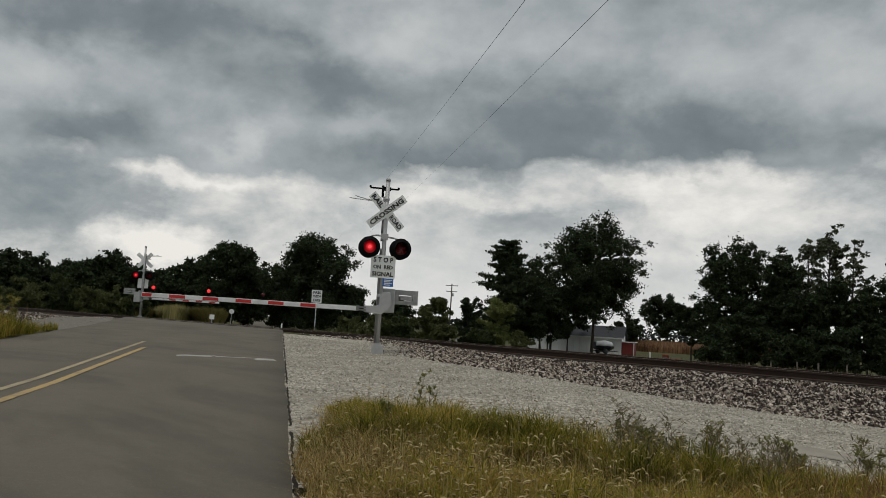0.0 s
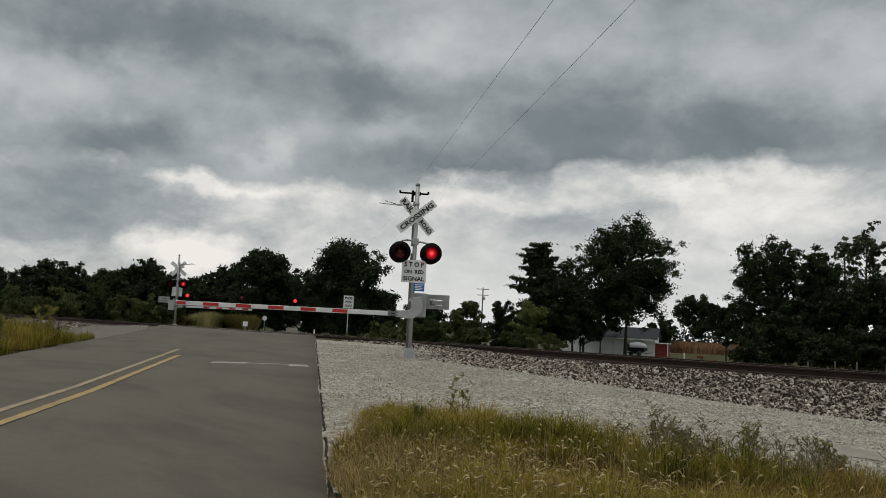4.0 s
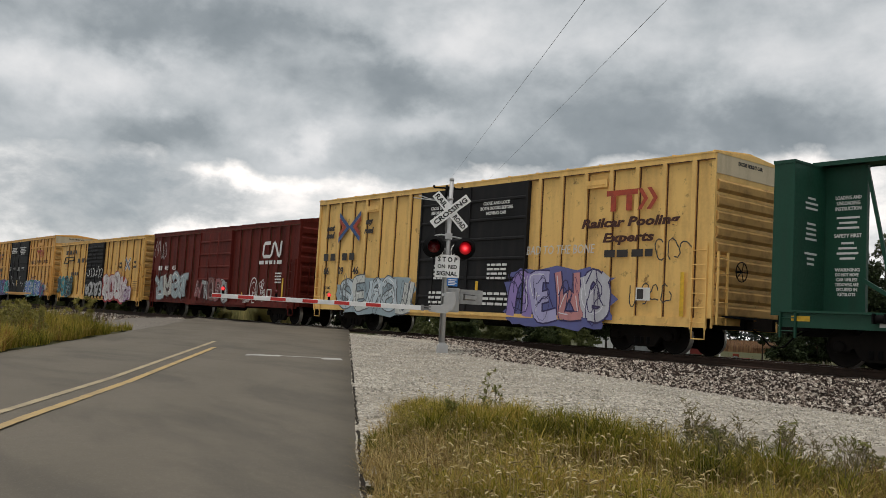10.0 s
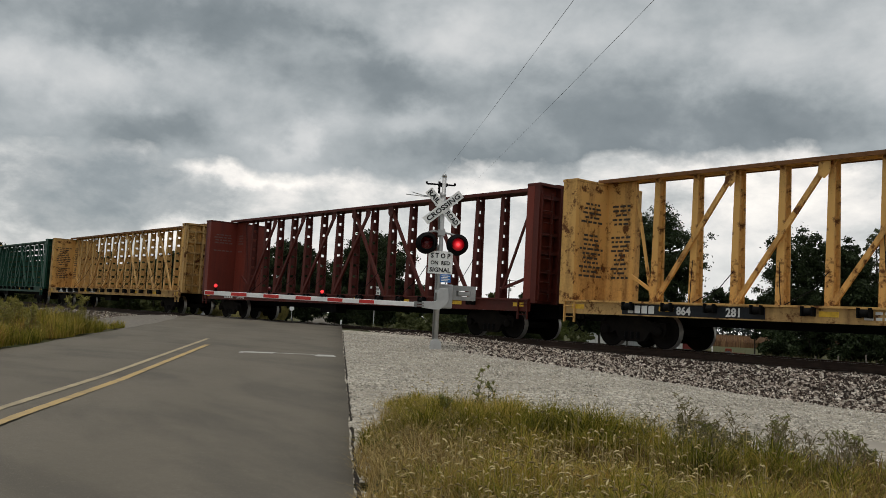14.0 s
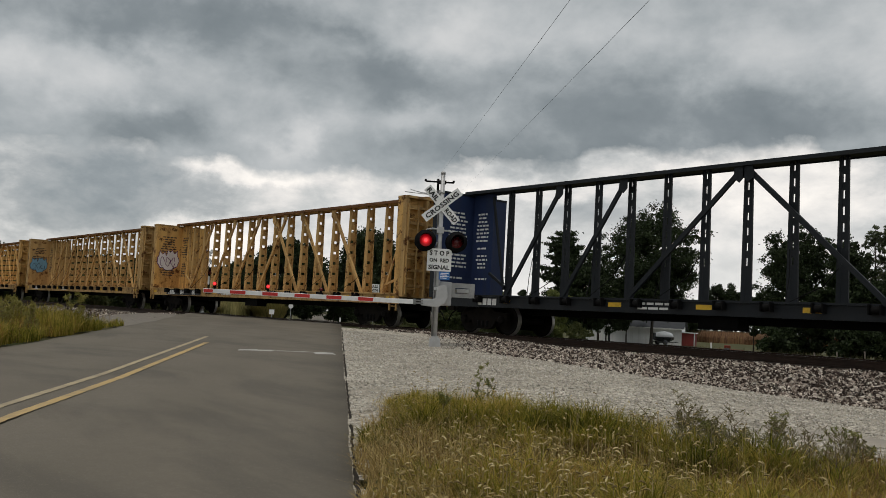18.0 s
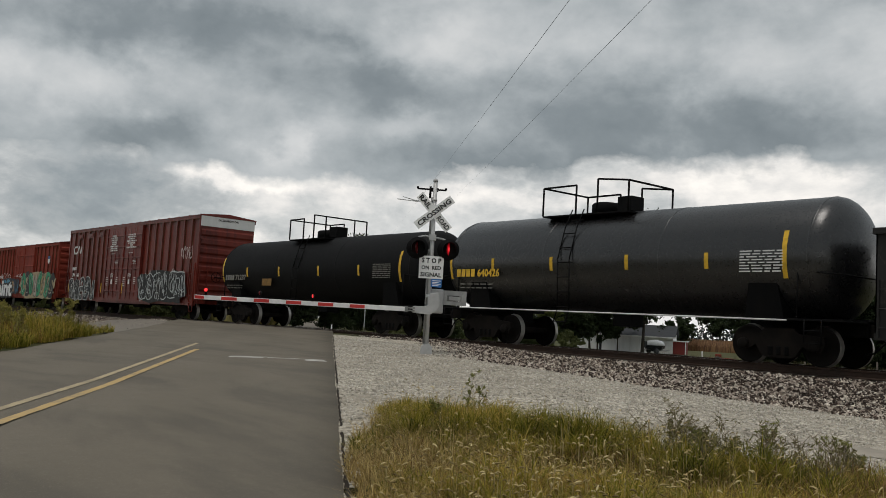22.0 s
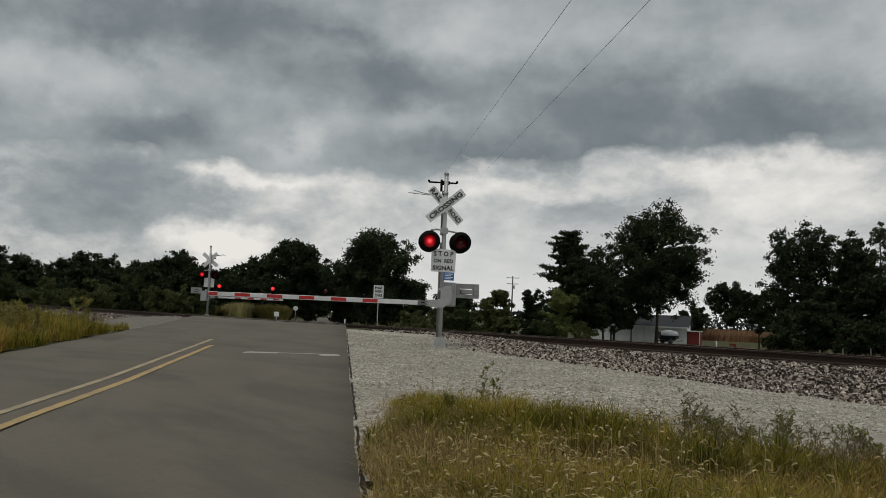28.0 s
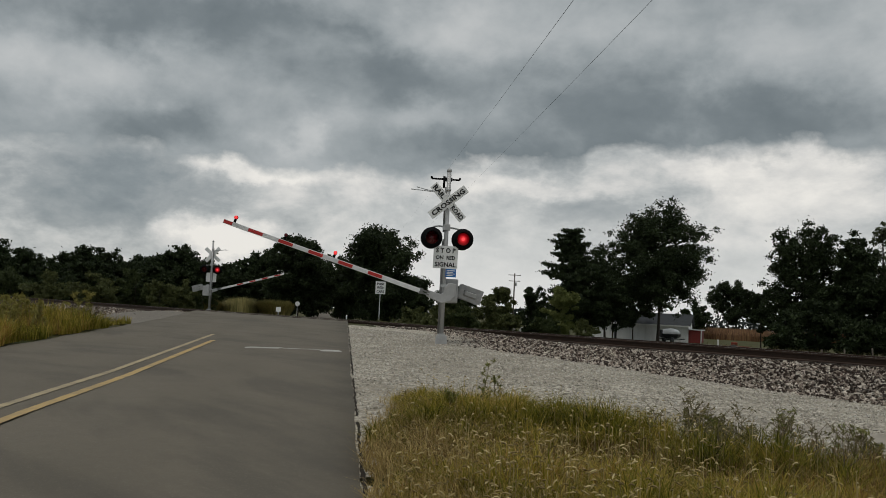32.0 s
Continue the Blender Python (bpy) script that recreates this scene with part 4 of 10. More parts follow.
BEAM_YELLOW = painted("dirty_yellow_paint", (0.62, 0.365, 0.12), (0.15, 0.07, 0.03), 0.9, 0.6, rust=0.95, gloss=0.15)
BEAM_RUST = painted("rusty_orange_paint", (0.50, 0.315, 0.125), (0.15, 0.08, 0.038), 0.8, 0.65, rust=0.9, gloss=0.15)
CHORD_BROWN = painted("dark_brown_chord_paint", (0.17, 0.082, 0.036), (0.07, 0.034, 0.020), 0.7, 0.7, rust=0.6, gloss=0.1)
BEAM_BROWN_FACE = painted("red_brown_bulkhead_paint", (0.165, 0.028, 0.016), (0.055, 0.020, 0.015), 0.7, 0.55)
BEAM_BROWN = painted("dark_red_brown_paint", (0.085, 0.014, 0.008), (0.035, 0.020, 0.018), 0.4, 0.6)
BEAM_GREEN = painted("dark_green_paint", (0.010, 0.060, 0.036), (0.02, 0.03, 0.022), 0.4, 0.5)
BEAM_BLUE = painted("dark_navy_paint", (0.014, 0.027, 0.078), (0.03, 0.03, 0.034), 0.4, 0.55)
BEAM_DARK = painted("blackened_navy_paint", (0.008, 0.0105, 0.0135), (0.017, 0.0165, 0.016), 0.4, 0.55)
BOX_BROWN = painted("oxide_brown_paint", (0.125, 0.018, 0.012), (0.038, 0.013, 0.011), 0.75, 0.6, gloss=0.15)
BOX_RED = painted("faded_oxide_red_paint", (0.25, 0.042, 0.025), (0.10, 0.024, 0.016), 0.75, 0.65, gloss=0.15)
BOX_MAROON = painted("maroon_brown_paint", (0.152, 0.020, 0.011), (0.042, 0.010, 0.008), 0.9, 0.42, gloss=0.35)
DOOR_BLACK = painted("black_door_paint", (0.014, 0.014, 0.015), (0.034, 0.030, 0.027), 0.5, 0.6, gloss=0.15)
TANK_MATT = painted("matt_black_tank_paint", (0.008, 0.008, 0.0084), (0.016, 0.0148, 0.013), 0.3, 0.6, gloss=0.10)
TANK_BLACK = painted("satin_black_tank_paint", (0.011, 0.011, 0.0115), (0.024, 0.022, 0.019), 0.3, 0.27, gloss=0.7)
GON_BLACK = painted("black_gondola_paint", (0.0062, 0.0062, 0.0066), (0.0165, 0.015, 0.013), 0.3, 0.5, gloss=0.16)
LOCO_BLACK = painted("locomotive_black_paint", (0.006, 0.006, 0.0063), (0.0144, 0.0132, 0.0114), 0.3, 0.5, gloss=0.10)
LOCO_GRILLE = plain("dark_grille", (0.006, 0.006, 0.007), 0.7)
PAINT_WHITE = painted("white_stencil_paint", (0.70, 0.70, 0.68), (0.3, 0.28, 0.25), 0.25, 0.6)
PAINT_DARK = plain("dark_stencil_paint", (0.035, 0.03, 0.028), 0.6)
PAINT_BROWN = plain("dark_brown_stencil_paint", (0.06, 0.018, 0.012), 0.6)
PAINT_RED = plain("red_stencil_paint", (0.38, 0.06, 0.03), 0.6)
PAINT_BLUE = plain("blue_stencil_paint", (0.05, 0.10, 0.24), 0.6)
PAINT_GREY = plain("slate_grey_stencil_paint", (0.13, 0.14, 0.17), 0.6)
PAINT_DULL = plain("dull_pinkish_stencil", (0.16, 0.085, 0.075), 0.7)
PAINT_YELLOW = plain("yellow_reflector", (0.70, 0.42, 0.03), 0.5)
GALV_ROOF = painted("galvanised_roof_sheet", (0.33, 0.32, 0.30), (0.14, 0.10, 0.07), 0.6, 0.5, False)
# pale mottled base colour stands for the bright sky beyond the glass
CAB_GLASS = plain("cab_glass_with_painted_sky", (0.30, 0.31, 0.31), 0.12, 0.0, 0.6, 5.0, 0.8)


def build_gon_grime(k, s):
    at = k.add("TexCoord").outputs["Object"]
    run = k.noise(k.vmath("MULTIPLY", at, (3.2, 3.2, 0.9)), 1.5, 8.0, 0.68, dist=0.4)
    fine = k.noise(k.vmath("MULTIPLY", at, (6.0, 6.0, 2.5)), 3.0, 6.0, 0.7)
    x = k.add("SeparateXYZ", Vector=at).outputs[0]
    v = k.math("ADD", k.math("ADD", k.math("MULTIPLY", run, 0.7), k.math("MULTIPLY", fine, 0.3)), k.span(x, 1.0, 15.5, -0.15, 0.07))
    k.feed(s.inputs["Base Color"], k.ramp(v, (0.41, (0.013, 0.012, 0.011)), (0.475, (0.055, 0.046, 0.037)), (0.53, (0.18, 0.152, 0.118)), (0.66, (0.37, 0.32, 0.255))))
    s.inputs["Roughness"].default_value = 0.85
    bump(k, s, fine, 0.2, 0.01)


END_BROWN = painted("dark_brown_end_steel", (0.022, 0.018, 0.015), (0.065, 0.045, 0.030), 0.8, 0.8, rust=0.5, gloss=0.1)
GON_POST = painted("chalky_worn_post_paint", (0.20, 0.18, 0.15), (0.045, 0.036, 0.030), 0.9, 0.75, rust=0.4, gloss=0.1)
GON_GRIME = principled("grey_streaked_gondola_side", build_gon_grime)


def shape(name, bm, material):
    me = bpy.data.meshes.new(name)
    bm.to_mesh(me)
    bm.free()
    me.materials.append(material)
    return me


# trucks, shared by all cars
WHEEL_R = 0.457


def wheelset_mesh():
    bm = bmesh.new()
    lathe(bm, [(0.085, -1.12), (0.085, -0.82), (0.095, -0.5), (0.095, 0.5), (0.085, 0.82), (0.085, 1.12)], "Y", 10)
    for side in (-1, 1):
        y = side * 0.755
        prof = [(0.09, y + side * 0.085), (0.16, y + side * 0.07), (0.30, y + side * 0.03), (0.385, y + side * 0.055), (0.40, y + side * 0.07), (WHEEL_R - 0.004, y + side * 0.07), (WHEEL_R, y + side * 0.05), (WHEEL_R + 0.002, y - side * 0.035), (WHEEL_R + 0.025, y - side * 0.055), (WHEEL_R + 0.02, y - side * 0.075), (0.39, y - side * 0.075), (0.30, y - side * 0.02), (0.12, y - side * 0.06)]
        lathe(bm, prof, "Y", 28)
    me = shape("wheelset", bm, TRUCK_STEEL)
    me.materials.append(WHEEL_TREAD)
    for f in me.polygons:
        r = math.hypot(f.center.x, f.center.z)
        if r > WHEEL_R - 0.02 and abs(f.center.y) > 0.66:
            f.material_index = 1
    return me


def sideframe_mesh(base, y):
    bm = bmesh.new()
    h = base / 2
    outer = [(-h - 0.22, 0.50), (-h - 0.20, 0.66), (-h * 0.55, 0.72), (-0.36, 0.84), (0.36, 0.84), (h * 0.55, 0.72), (h + 0.20, 0.66), (h + 0.22, 0.50), (h + 0.16, 0.33), (h - 0.18, 0.36), (h - 0.30, 0.44), (0.42, 0.20), (0.30, 0.16), (-0.30, 0.16), (-0.42, 0.20), (-h + 0.30, 0.44), (-h + 0.18, 0.36), (-h - 0.16, 0.33)]
    hole = None
    for sy in (-1, 1):
        a = [bm.verts.new((x, sy * y - 0.07, z)) for x, z in outer]
        b = [bm.verts.new((x, sy * y + 0.07, z)) for x, z in outer]
        bm.faces.new(a)
        bm.faces.new(b[::-1])
        for i in range(len(a)):
            j = (i + 1) % len(a)
            bm.faces.new((a[j], a[i], b[i], b[j]))
    box(bm, -0.22, 0.22, -y, y, 0.36, 0.78)
    bmesh.ops.recalc_face_normals(bm, faces=bm.faces)
    return shape("truck_frame", bm, TRUCK_STEEL)


def spring_mesh():
    bm = bmesh.new()
    n = 5
    prof = []
    for i in range(n):
        z = 0.22 + 0.2 * i / n
        prof += [(0.055, z), (0.075, z + 0.02)]
    lathe(bm, prof + [(0.05, 0.42)], "Z", 8, (0, 0, 0))
    return shape("spring", bm, BLACK_STEEL)


def bearing_mesh():
    bm = bmesh.new()
    lathe(bm, [(0.13, 0.0), (0.13, 0.10), (0.09, 0.12), (0.0, 0.13)], "Y", 14)
    return shape("axle_cap", bm, TRUCK_STEEL)


WHEELSET, FRAME2, SPRINGS, CAP = wheelset_mesh(), sideframe_mesh(1.78, 1.0), spring_mesh(), bearing_mesh()


def truck(car, x, base=1.78, axles=2, frame_me=None):
    fr = share("truck", frame_me or FRAME2, car, pose(x, 0, 0), "black cast steel truck with steel wheels")
    for dx in (-0.20, 0.0, 0.20):
        for sy in (-1.045, 1.045):
            share("spring", SPRINGS, fr, pose(dx, sy, 0))
    for i in range(axles):
        ax = -base / 2 + base * i / (axles - 1)
        w = share("wheelset", WHEELSET, fr, pose(ax, 0, WHEEL_R))
        AXLES.append((w, ax, car))
        share("axle_cap", CAP, fr, pose(ax, -1.05, WHEEL_R, 0, 0, 180))


def coupler_mesh():
    bm = bmesh.new()
    box(bm, -0.45, 0.35, -0.09, 0.09, 0.78, 0.96)
    box(bm, -0.75, -0.42, -0.14, 0.16, 0.72, 1.02)
    box(bm, -0.86, -0.70, 0.02, 0.16, 0.72, 1.02)
    return shape("coupler", bm, TRUCK_STEEL)


def hose_mesh():
    bm = tubes(0.022, [(0.1, -0.35, 0.80), (-0.25, -0.36, 0.62), (-0.55, -0.25, 0.38), (-0.80, -0.10, 0.34)], sides=6)
    return shape("air_hose", bm, BLACK_STEEL)


COUPLER, HOSE = coupler_mesh(), hose_mesh()


def couplers(car, length, reach=0.0):
    share("coupler", COUPLER, car, pose(-reach, 0, 0))
    share("coupler", COUPLER, car, pose(length + reach, 0, 0, 0, 0, 180))
    share("air_hose", HOSE, car, pose(0, 0, 0))
    share("air_hose", HOSE, car, pose(length, 0, 0, 0, 0, 180))


def ladder(car, x0, x1, y, z0, z1, material, rungs, name="ladder", depth=0.06):
    """A ladder on a side that faces -y."""
    bm = bmesh.new()
    for x in (x0, x1):
        box(bm, x - 0.02, x + 0.02, y - depth, y, z0, z1)
    for i in range(rungs):
        z = z0 + (z1 - z0) * (i + 0.5) / rungs
        tube(bm, (x0, y - depth + 0.01, z), (x1, y - depth + 0.01, z), 0.014, 6)
    return part(name, bm, material, car)


def end_ladder(car, x, y0, y1, z0, z1, material, rungs):
    bm = bmesh.new()
    for y in (y0, y1):
        box(bm, x, x + 0.06, y - 0.02, y + 0.02, z0, z1)
    for i in range(rungs):
        z = z0 + (z1 - z0) * (i + 0.5) / rungs
        tube(bm, (x + 0.05, y0, z), (x + 0.05, y1, z), 0.014, 6)
    return part("end_ladder", bm, material, car)


def text_bars(car, x, z, w, rows, pitch, y, material=None, seed=0, height=0.5, name="small_print"):
    """Small print that cannot be read: rows of short bars."""
    rnd = random.Random(seed)
    bm = bmesh.new()
    for r in range(rows):
        at = 0.0
        zz = z - r * pitch
        while at < w:
            step = rnd.uniform(0.12, 0.34) * max(0.3, min(1, w))
            stop = min(w, at + step)
            box(bm, x + at, x + stop, y - 0.003, y, zz - pitch * height, zz)
            at = stop + 0.05 * max(0.4, w)
    ob = part(name, bm, material or PAINT_WHITE, car)
    ob["kind"] = "stuff"
    return ob


def plate(bm, outline, y):
    vs = [bm.verts.new((x, y, z)) for x, z in outline]
    f = bm.faces.new(vs)
    f.normal_update()
    if f.normal.y > 0:
        f.normal_flip()


def ribbon(bm, points, width, y):
    """A brush stroke through points in the x-z plane."""
    pts = [Vector((x, 0, z)) for x, z in points]
    left, right = [], []
    for i, p in enumerate(pts):
        a, b = pts[max(0, i - 1)], pts[min(len(pts) - 1, i + 1)]
        d = (b - a).normalized() if (b - a).length > 1e-6 else Vector((1, 0, 0))
        n = Vector((-d.z, 0, d.x)) * width / 2
        left.append(bm.verts.new((p.x + n.x, y, p.z + n.z)))
        right.append(bm.verts.new((p.x - n.x, y, p.z - n.z)))
    for i in range(len(pts) - 1):
        f = bm.faces.new((left[i], left[i + 1], right[i + 1], right[i]))
        f.normal_update()
        if f.normal.y > 0:
            f.normal_flip()


def curl(rnd, cx, cz, w, h, n=14, kind=0):
    """The points of a letter-like stroke."""
    a0, turn = rnd.uniform(0, 6.28), rnd.choice((-1, 1)) * rnd.uniform(3.5, 6.5)
    k1, k2 = rnd.uniform(0.6, 1.4), rnd.uniform(0.0, 0.5)
    out = []
    for i in range(n):
        t = i / (n - 1)
        a = a0 + turn * t
        r = 1 - 0.25 * math.sin(k1 * 3 * a)
        out.append((cx + w * 0.42 * r * math.cos(a) + k2 * 0.2 * w * (t - 0.5), cz + h * 0.44 * r * math.sin(a)))
    return out


GRAFFITI_PAINT = {}


def spray(colour):
    if colour not in GRAFFITI_PAINT:
        GRAFFITI_PAINT[colour] = painted("spray_paint", colour, (0.12, 0.10, 0.09), 0.3, 0.6)
    return GRAFFITI_PAINT[colour]


# letter-like strokes of sprayed pieces, in a unit box
STROKES = [
    [[(0.92, 0.86), (0.55, 1.0), (0.12, 0.82), (0.28, 0.56), (0.80, 0.44), (0.90, 0.16), (0.50, 0.0), (0.06, 0.14)]],
    [[(0.12, 0.0), (0.14, 0.55), (0.12, 1.0)], [(0.12, 1.0), (0.50, 0.45), (0.88, 1.0)], [(0.88, 1.0), (0.86, 0.5), (0.90, 0.0)]],
    [[(0.86, 0.80), (0.50, 1.0), (0.14, 0.72), (0.12, 0.30), (0.48, 0.0), (0.86, 0.20), (0.88, 0.62)]],
    [[(0.16, 0.0), (0.18, 0.5), (0.14, 1.0)], [(0.16, 0.95), (0.72, 0.92), (0.80, 0.62), (0.22, 0.48)], [(0.34, 0.48), (0.62, 0.26), (0.92, 0.0)]],
    [[(0.06, 0.94), (0.50, 0.98), (0.96, 0.94)], [(0.52, 0.94), (0.48, 0.45), (0.54, 0.0)]],
    [[(0.10, 1.0), (0.12, 0.35), (0.40, 0.02), (0.80, 0.22), (0.86, 1.0)]],
    [[(0.88, 0.94), (0.22, 0.98), (0.14, 0.52), (0.16, 0.04), (0.90, 0.02)], [(0.16, 0.52), (0.72, 0.54)]],
    [[(0.06, 0.0), (0.36, 0.62), (0.50, 1.0)], [(0.50, 1.0), (0.70, 0.50), (0.94, 0.0)], [(0.26, 0.36), (0.76, 0.36)]],
]


def rounded(points):
    """A smooth stroke through the points."""
    out = []
    for i in range(len(points) - 1):
        a, b, c, d = (points[max(0, i - 1)], points[i], points[i + 1], points[min(len(points) - 1, i + 2)])
        for k in range(4):
            t = k / 4
            out.append(tuple(0.5 * (2 * q + (r - p) * t + (2 * p - 5 * q + 4 * r - w) * t * t + (3 * q - p - 3 * r + w) * t ** 3) for p, q, r, w in zip(a, b, c, d)))
    return out + [points[-1]]


def access_plate(car, x0, x1, z0, z1, paint):
    """A small raised plate with a handle bar near the eave."""
    ob = part("access_plate", boxes((x0, x1, SIDE - 0.012, SIDE + 0.03, z0, z1)), paint, car)
    part("plate_handle", tubes(0.014, [(x0 + 0.1, SIDE - 0.012, z0 + 0.08), (x0 + 0.1, SIDE - 0.06, z0 + 0.08), (x1 - 0.1, SIDE - 0.06, z0 + 0.08), (x1 - 0.1, SIDE - 0.012, z0 + 0.08)], sides=5), paint, ob)


def spots(car, x0, x1, z0, z1, y, colour, count, seed):
    """Round sprayed dots over a patch of colour."""
    rnd = random.Random(seed)
    bm = bmesh.new()
    for i in range(count):
        cx, cz, r = rnd.uniform(x0, x1), rnd.uniform(z0, z1), rnd.uniform(0.05, 0.13)
        plate(bm, [(cx + r * math.cos(k * 0.6283), cz + r * math.sin(k * 0.6283)) for k in range(10)], y - 0.0004 * (i % 4))
    part("graffiti_dots", bm, spray(colour), car, "sprayed round dots")["kind"] = "stuff"


def graffiti(car, x0, x1, z0, z1, y, count, fills, line, glow, seed, spikes=0.25, cloud=None, shadow=None, fat=1.0, label="graffiti lettering in spray paint"):
    """A piece of graffiti: a cloud behind, bulging letter bodies, their outlines, inner strokes and highlights."""
    rnd = random.Random(seed)
    pitch = (x1 - x0) / count
    h = z1 - z0
    if cloud:
        bm = bmesh.new()
        pts = []
        n = 40
        for i in range(n):
            a = 2 * math.pi * i / n
            r = 1 + rnd.uniform(-0.12, 0.10)
            pts.append(((x0 + x1) / 2 + (x1 - x0) * 0.53 * r * math.copysign(abs(math.cos(a)) ** 0.5, math.cos(a)), (z0 + z1) / 2 + h * 0.52 * r * math.copysign(abs(math.sin(a)) ** 0.6, math.sin(a))))
        plate(bm, pts, y)
        part("graffiti_cloud", bm, spray(cloud), car, "sprayed patch of colour")
    outer, inner, strokes, shine, behind = bmesh.new(), {}, bmesh.new(), bmesh.new(), bmesh.new()
    order = list(range(len(STROKES)))
    rnd.shuffle(order)
    for i in range(count):
        cx, cz = x0 + pitch * (i + 0.5), (z0 + z1) / 2 + rnd.uniform(-0.05, 0.05) * h
        lean, high, thick = rnd.uniform(-0.25, 0.35), h * rnd.uniform(0.60, 0.74), h * rnd.uniform(0.14, 0.21) * fat
        flip_u, flip_v, spin = rnd.random() < 0.6, rnd.random() < 0.6, rnd.uniform(-0.30, 0.30)
        col = fills[i % len(fills)] if rnd.random() < 0.75 else rnd.choice(fills)
        bm = inner.setdefault(col, bmesh.new())
        for k, way in enumerate(STROKES[order[i % len(order)]] + STROKES[order[(i + 3) % len(order)]][:1]):
            way = [(1 - u if flip_u else u, 1 - v if flip_v else v) for u, v in way]
            way = [(u + spin * (v - 0.5), v - spin * 0.6 * (u - 0.5)) for u, v in way]
            pts = [(cx + pitch * 0.98 * (u - 0.5 + rnd.uniform(-0.04, 0.04)) + lean * high * (v - 0.5), cz + high * (v - 0.5 + rnd.uniform(-0.03, 0.03) + (spikes * 0.25 if v > 0.9 else 0.0))) for u, v in way]
            pts = rounded(pts)
            if shadow:
                ribbon(behind, [(px - 0.10, pz - 0.03) for px, pz in pts], thick + 0.08 + 0.055 * h, y + 0.004 - 0.0004 * (4 * (i % 2) + k))
            ribbon(outer, pts, thick + (0.035 + 0.04 * h) * (0.5 if shadow else 1.0), y - 0.003 - 0.0004 * (4 * (i % 2) + k))
            ribbon(bm, pts, thick, y - 0.0075 - 0.0004 * (4 * (i % 2) + k))
            ribbon(shine, [(px - thick * 0.22, pz + thick * 0.22) for px, pz in pts[1:len(pts) // 2 + 1]], 0.012 + 0.010 * h, y - 0.0125 - 0.0005 * k)
        for k in range(3):
            ribbon(strokes, curl(rnd, cx + pitch * rnd.uniform(-0.3, 0.3), cz + h * rnd.uniform(-0.2, 0.2), pitch * rnd.uniform(0.3, 0.8), h * rnd.uniform(0.4, 0.9)), 0.014 + 0.012 * h * rnd.random(), y - 0.0145 - 0.0004 * k)
        for k in range(4):
            u, v = cx + pitch * rnd.uniform(-0.5, 0.5), cz + h * rnd.uniform(-0.40, 0.30)
            ribbon(strokes, [(u, v), (u + pitch * rnd.uniform(-0.25, 0.25), v + h * rnd.uniform(0.12, 0.35))], 0.016 + 0.014 * h * rnd.random(), y - 0.0162 - 0.0004 * k)
    if shadow:
        part("graffiti_shadow", behind, spray(shadow), car, "sprayed coloured backing")["kind"] = "stuff"
    else:
        behind.free()
    part("graffiti_outline", outer, spray(line), car, label)["kind"] = "stuff"
    for col, bm in inner.items():
        part("graffiti_fill", bm, spray(col), car, label)["kind"] = "stuff"
    part("graffiti_line", strokes, spray(line), car)["kind"] = "stuff"
    part("graffiti_shine", shine, spray(glow), car)["kind"] = "stuff"


def tag_line(car, x0, x1, z0, z1, y, colour, seed, strokes=6, width=0.03):
    """A thin scrawl."""
    rnd = random.Random(seed)
    bm = bmesh.new()
    pitch = (x1 - x0) / strokes
    for i in range(strokes):
        ribbon(bm, curl(rnd, x0 + pitch * (i + 0.5), (z0 + z1) / 2, pitch * 1.1, (z1 - z0) * rnd.uniform(0.6, 1), 12), width, y - 0.002 - 0.0007 * (i % 4))
    part("graffiti_scrawl", bm, spray(colour), car, "thin sprayed scrawl")["kind"] = "stuff"


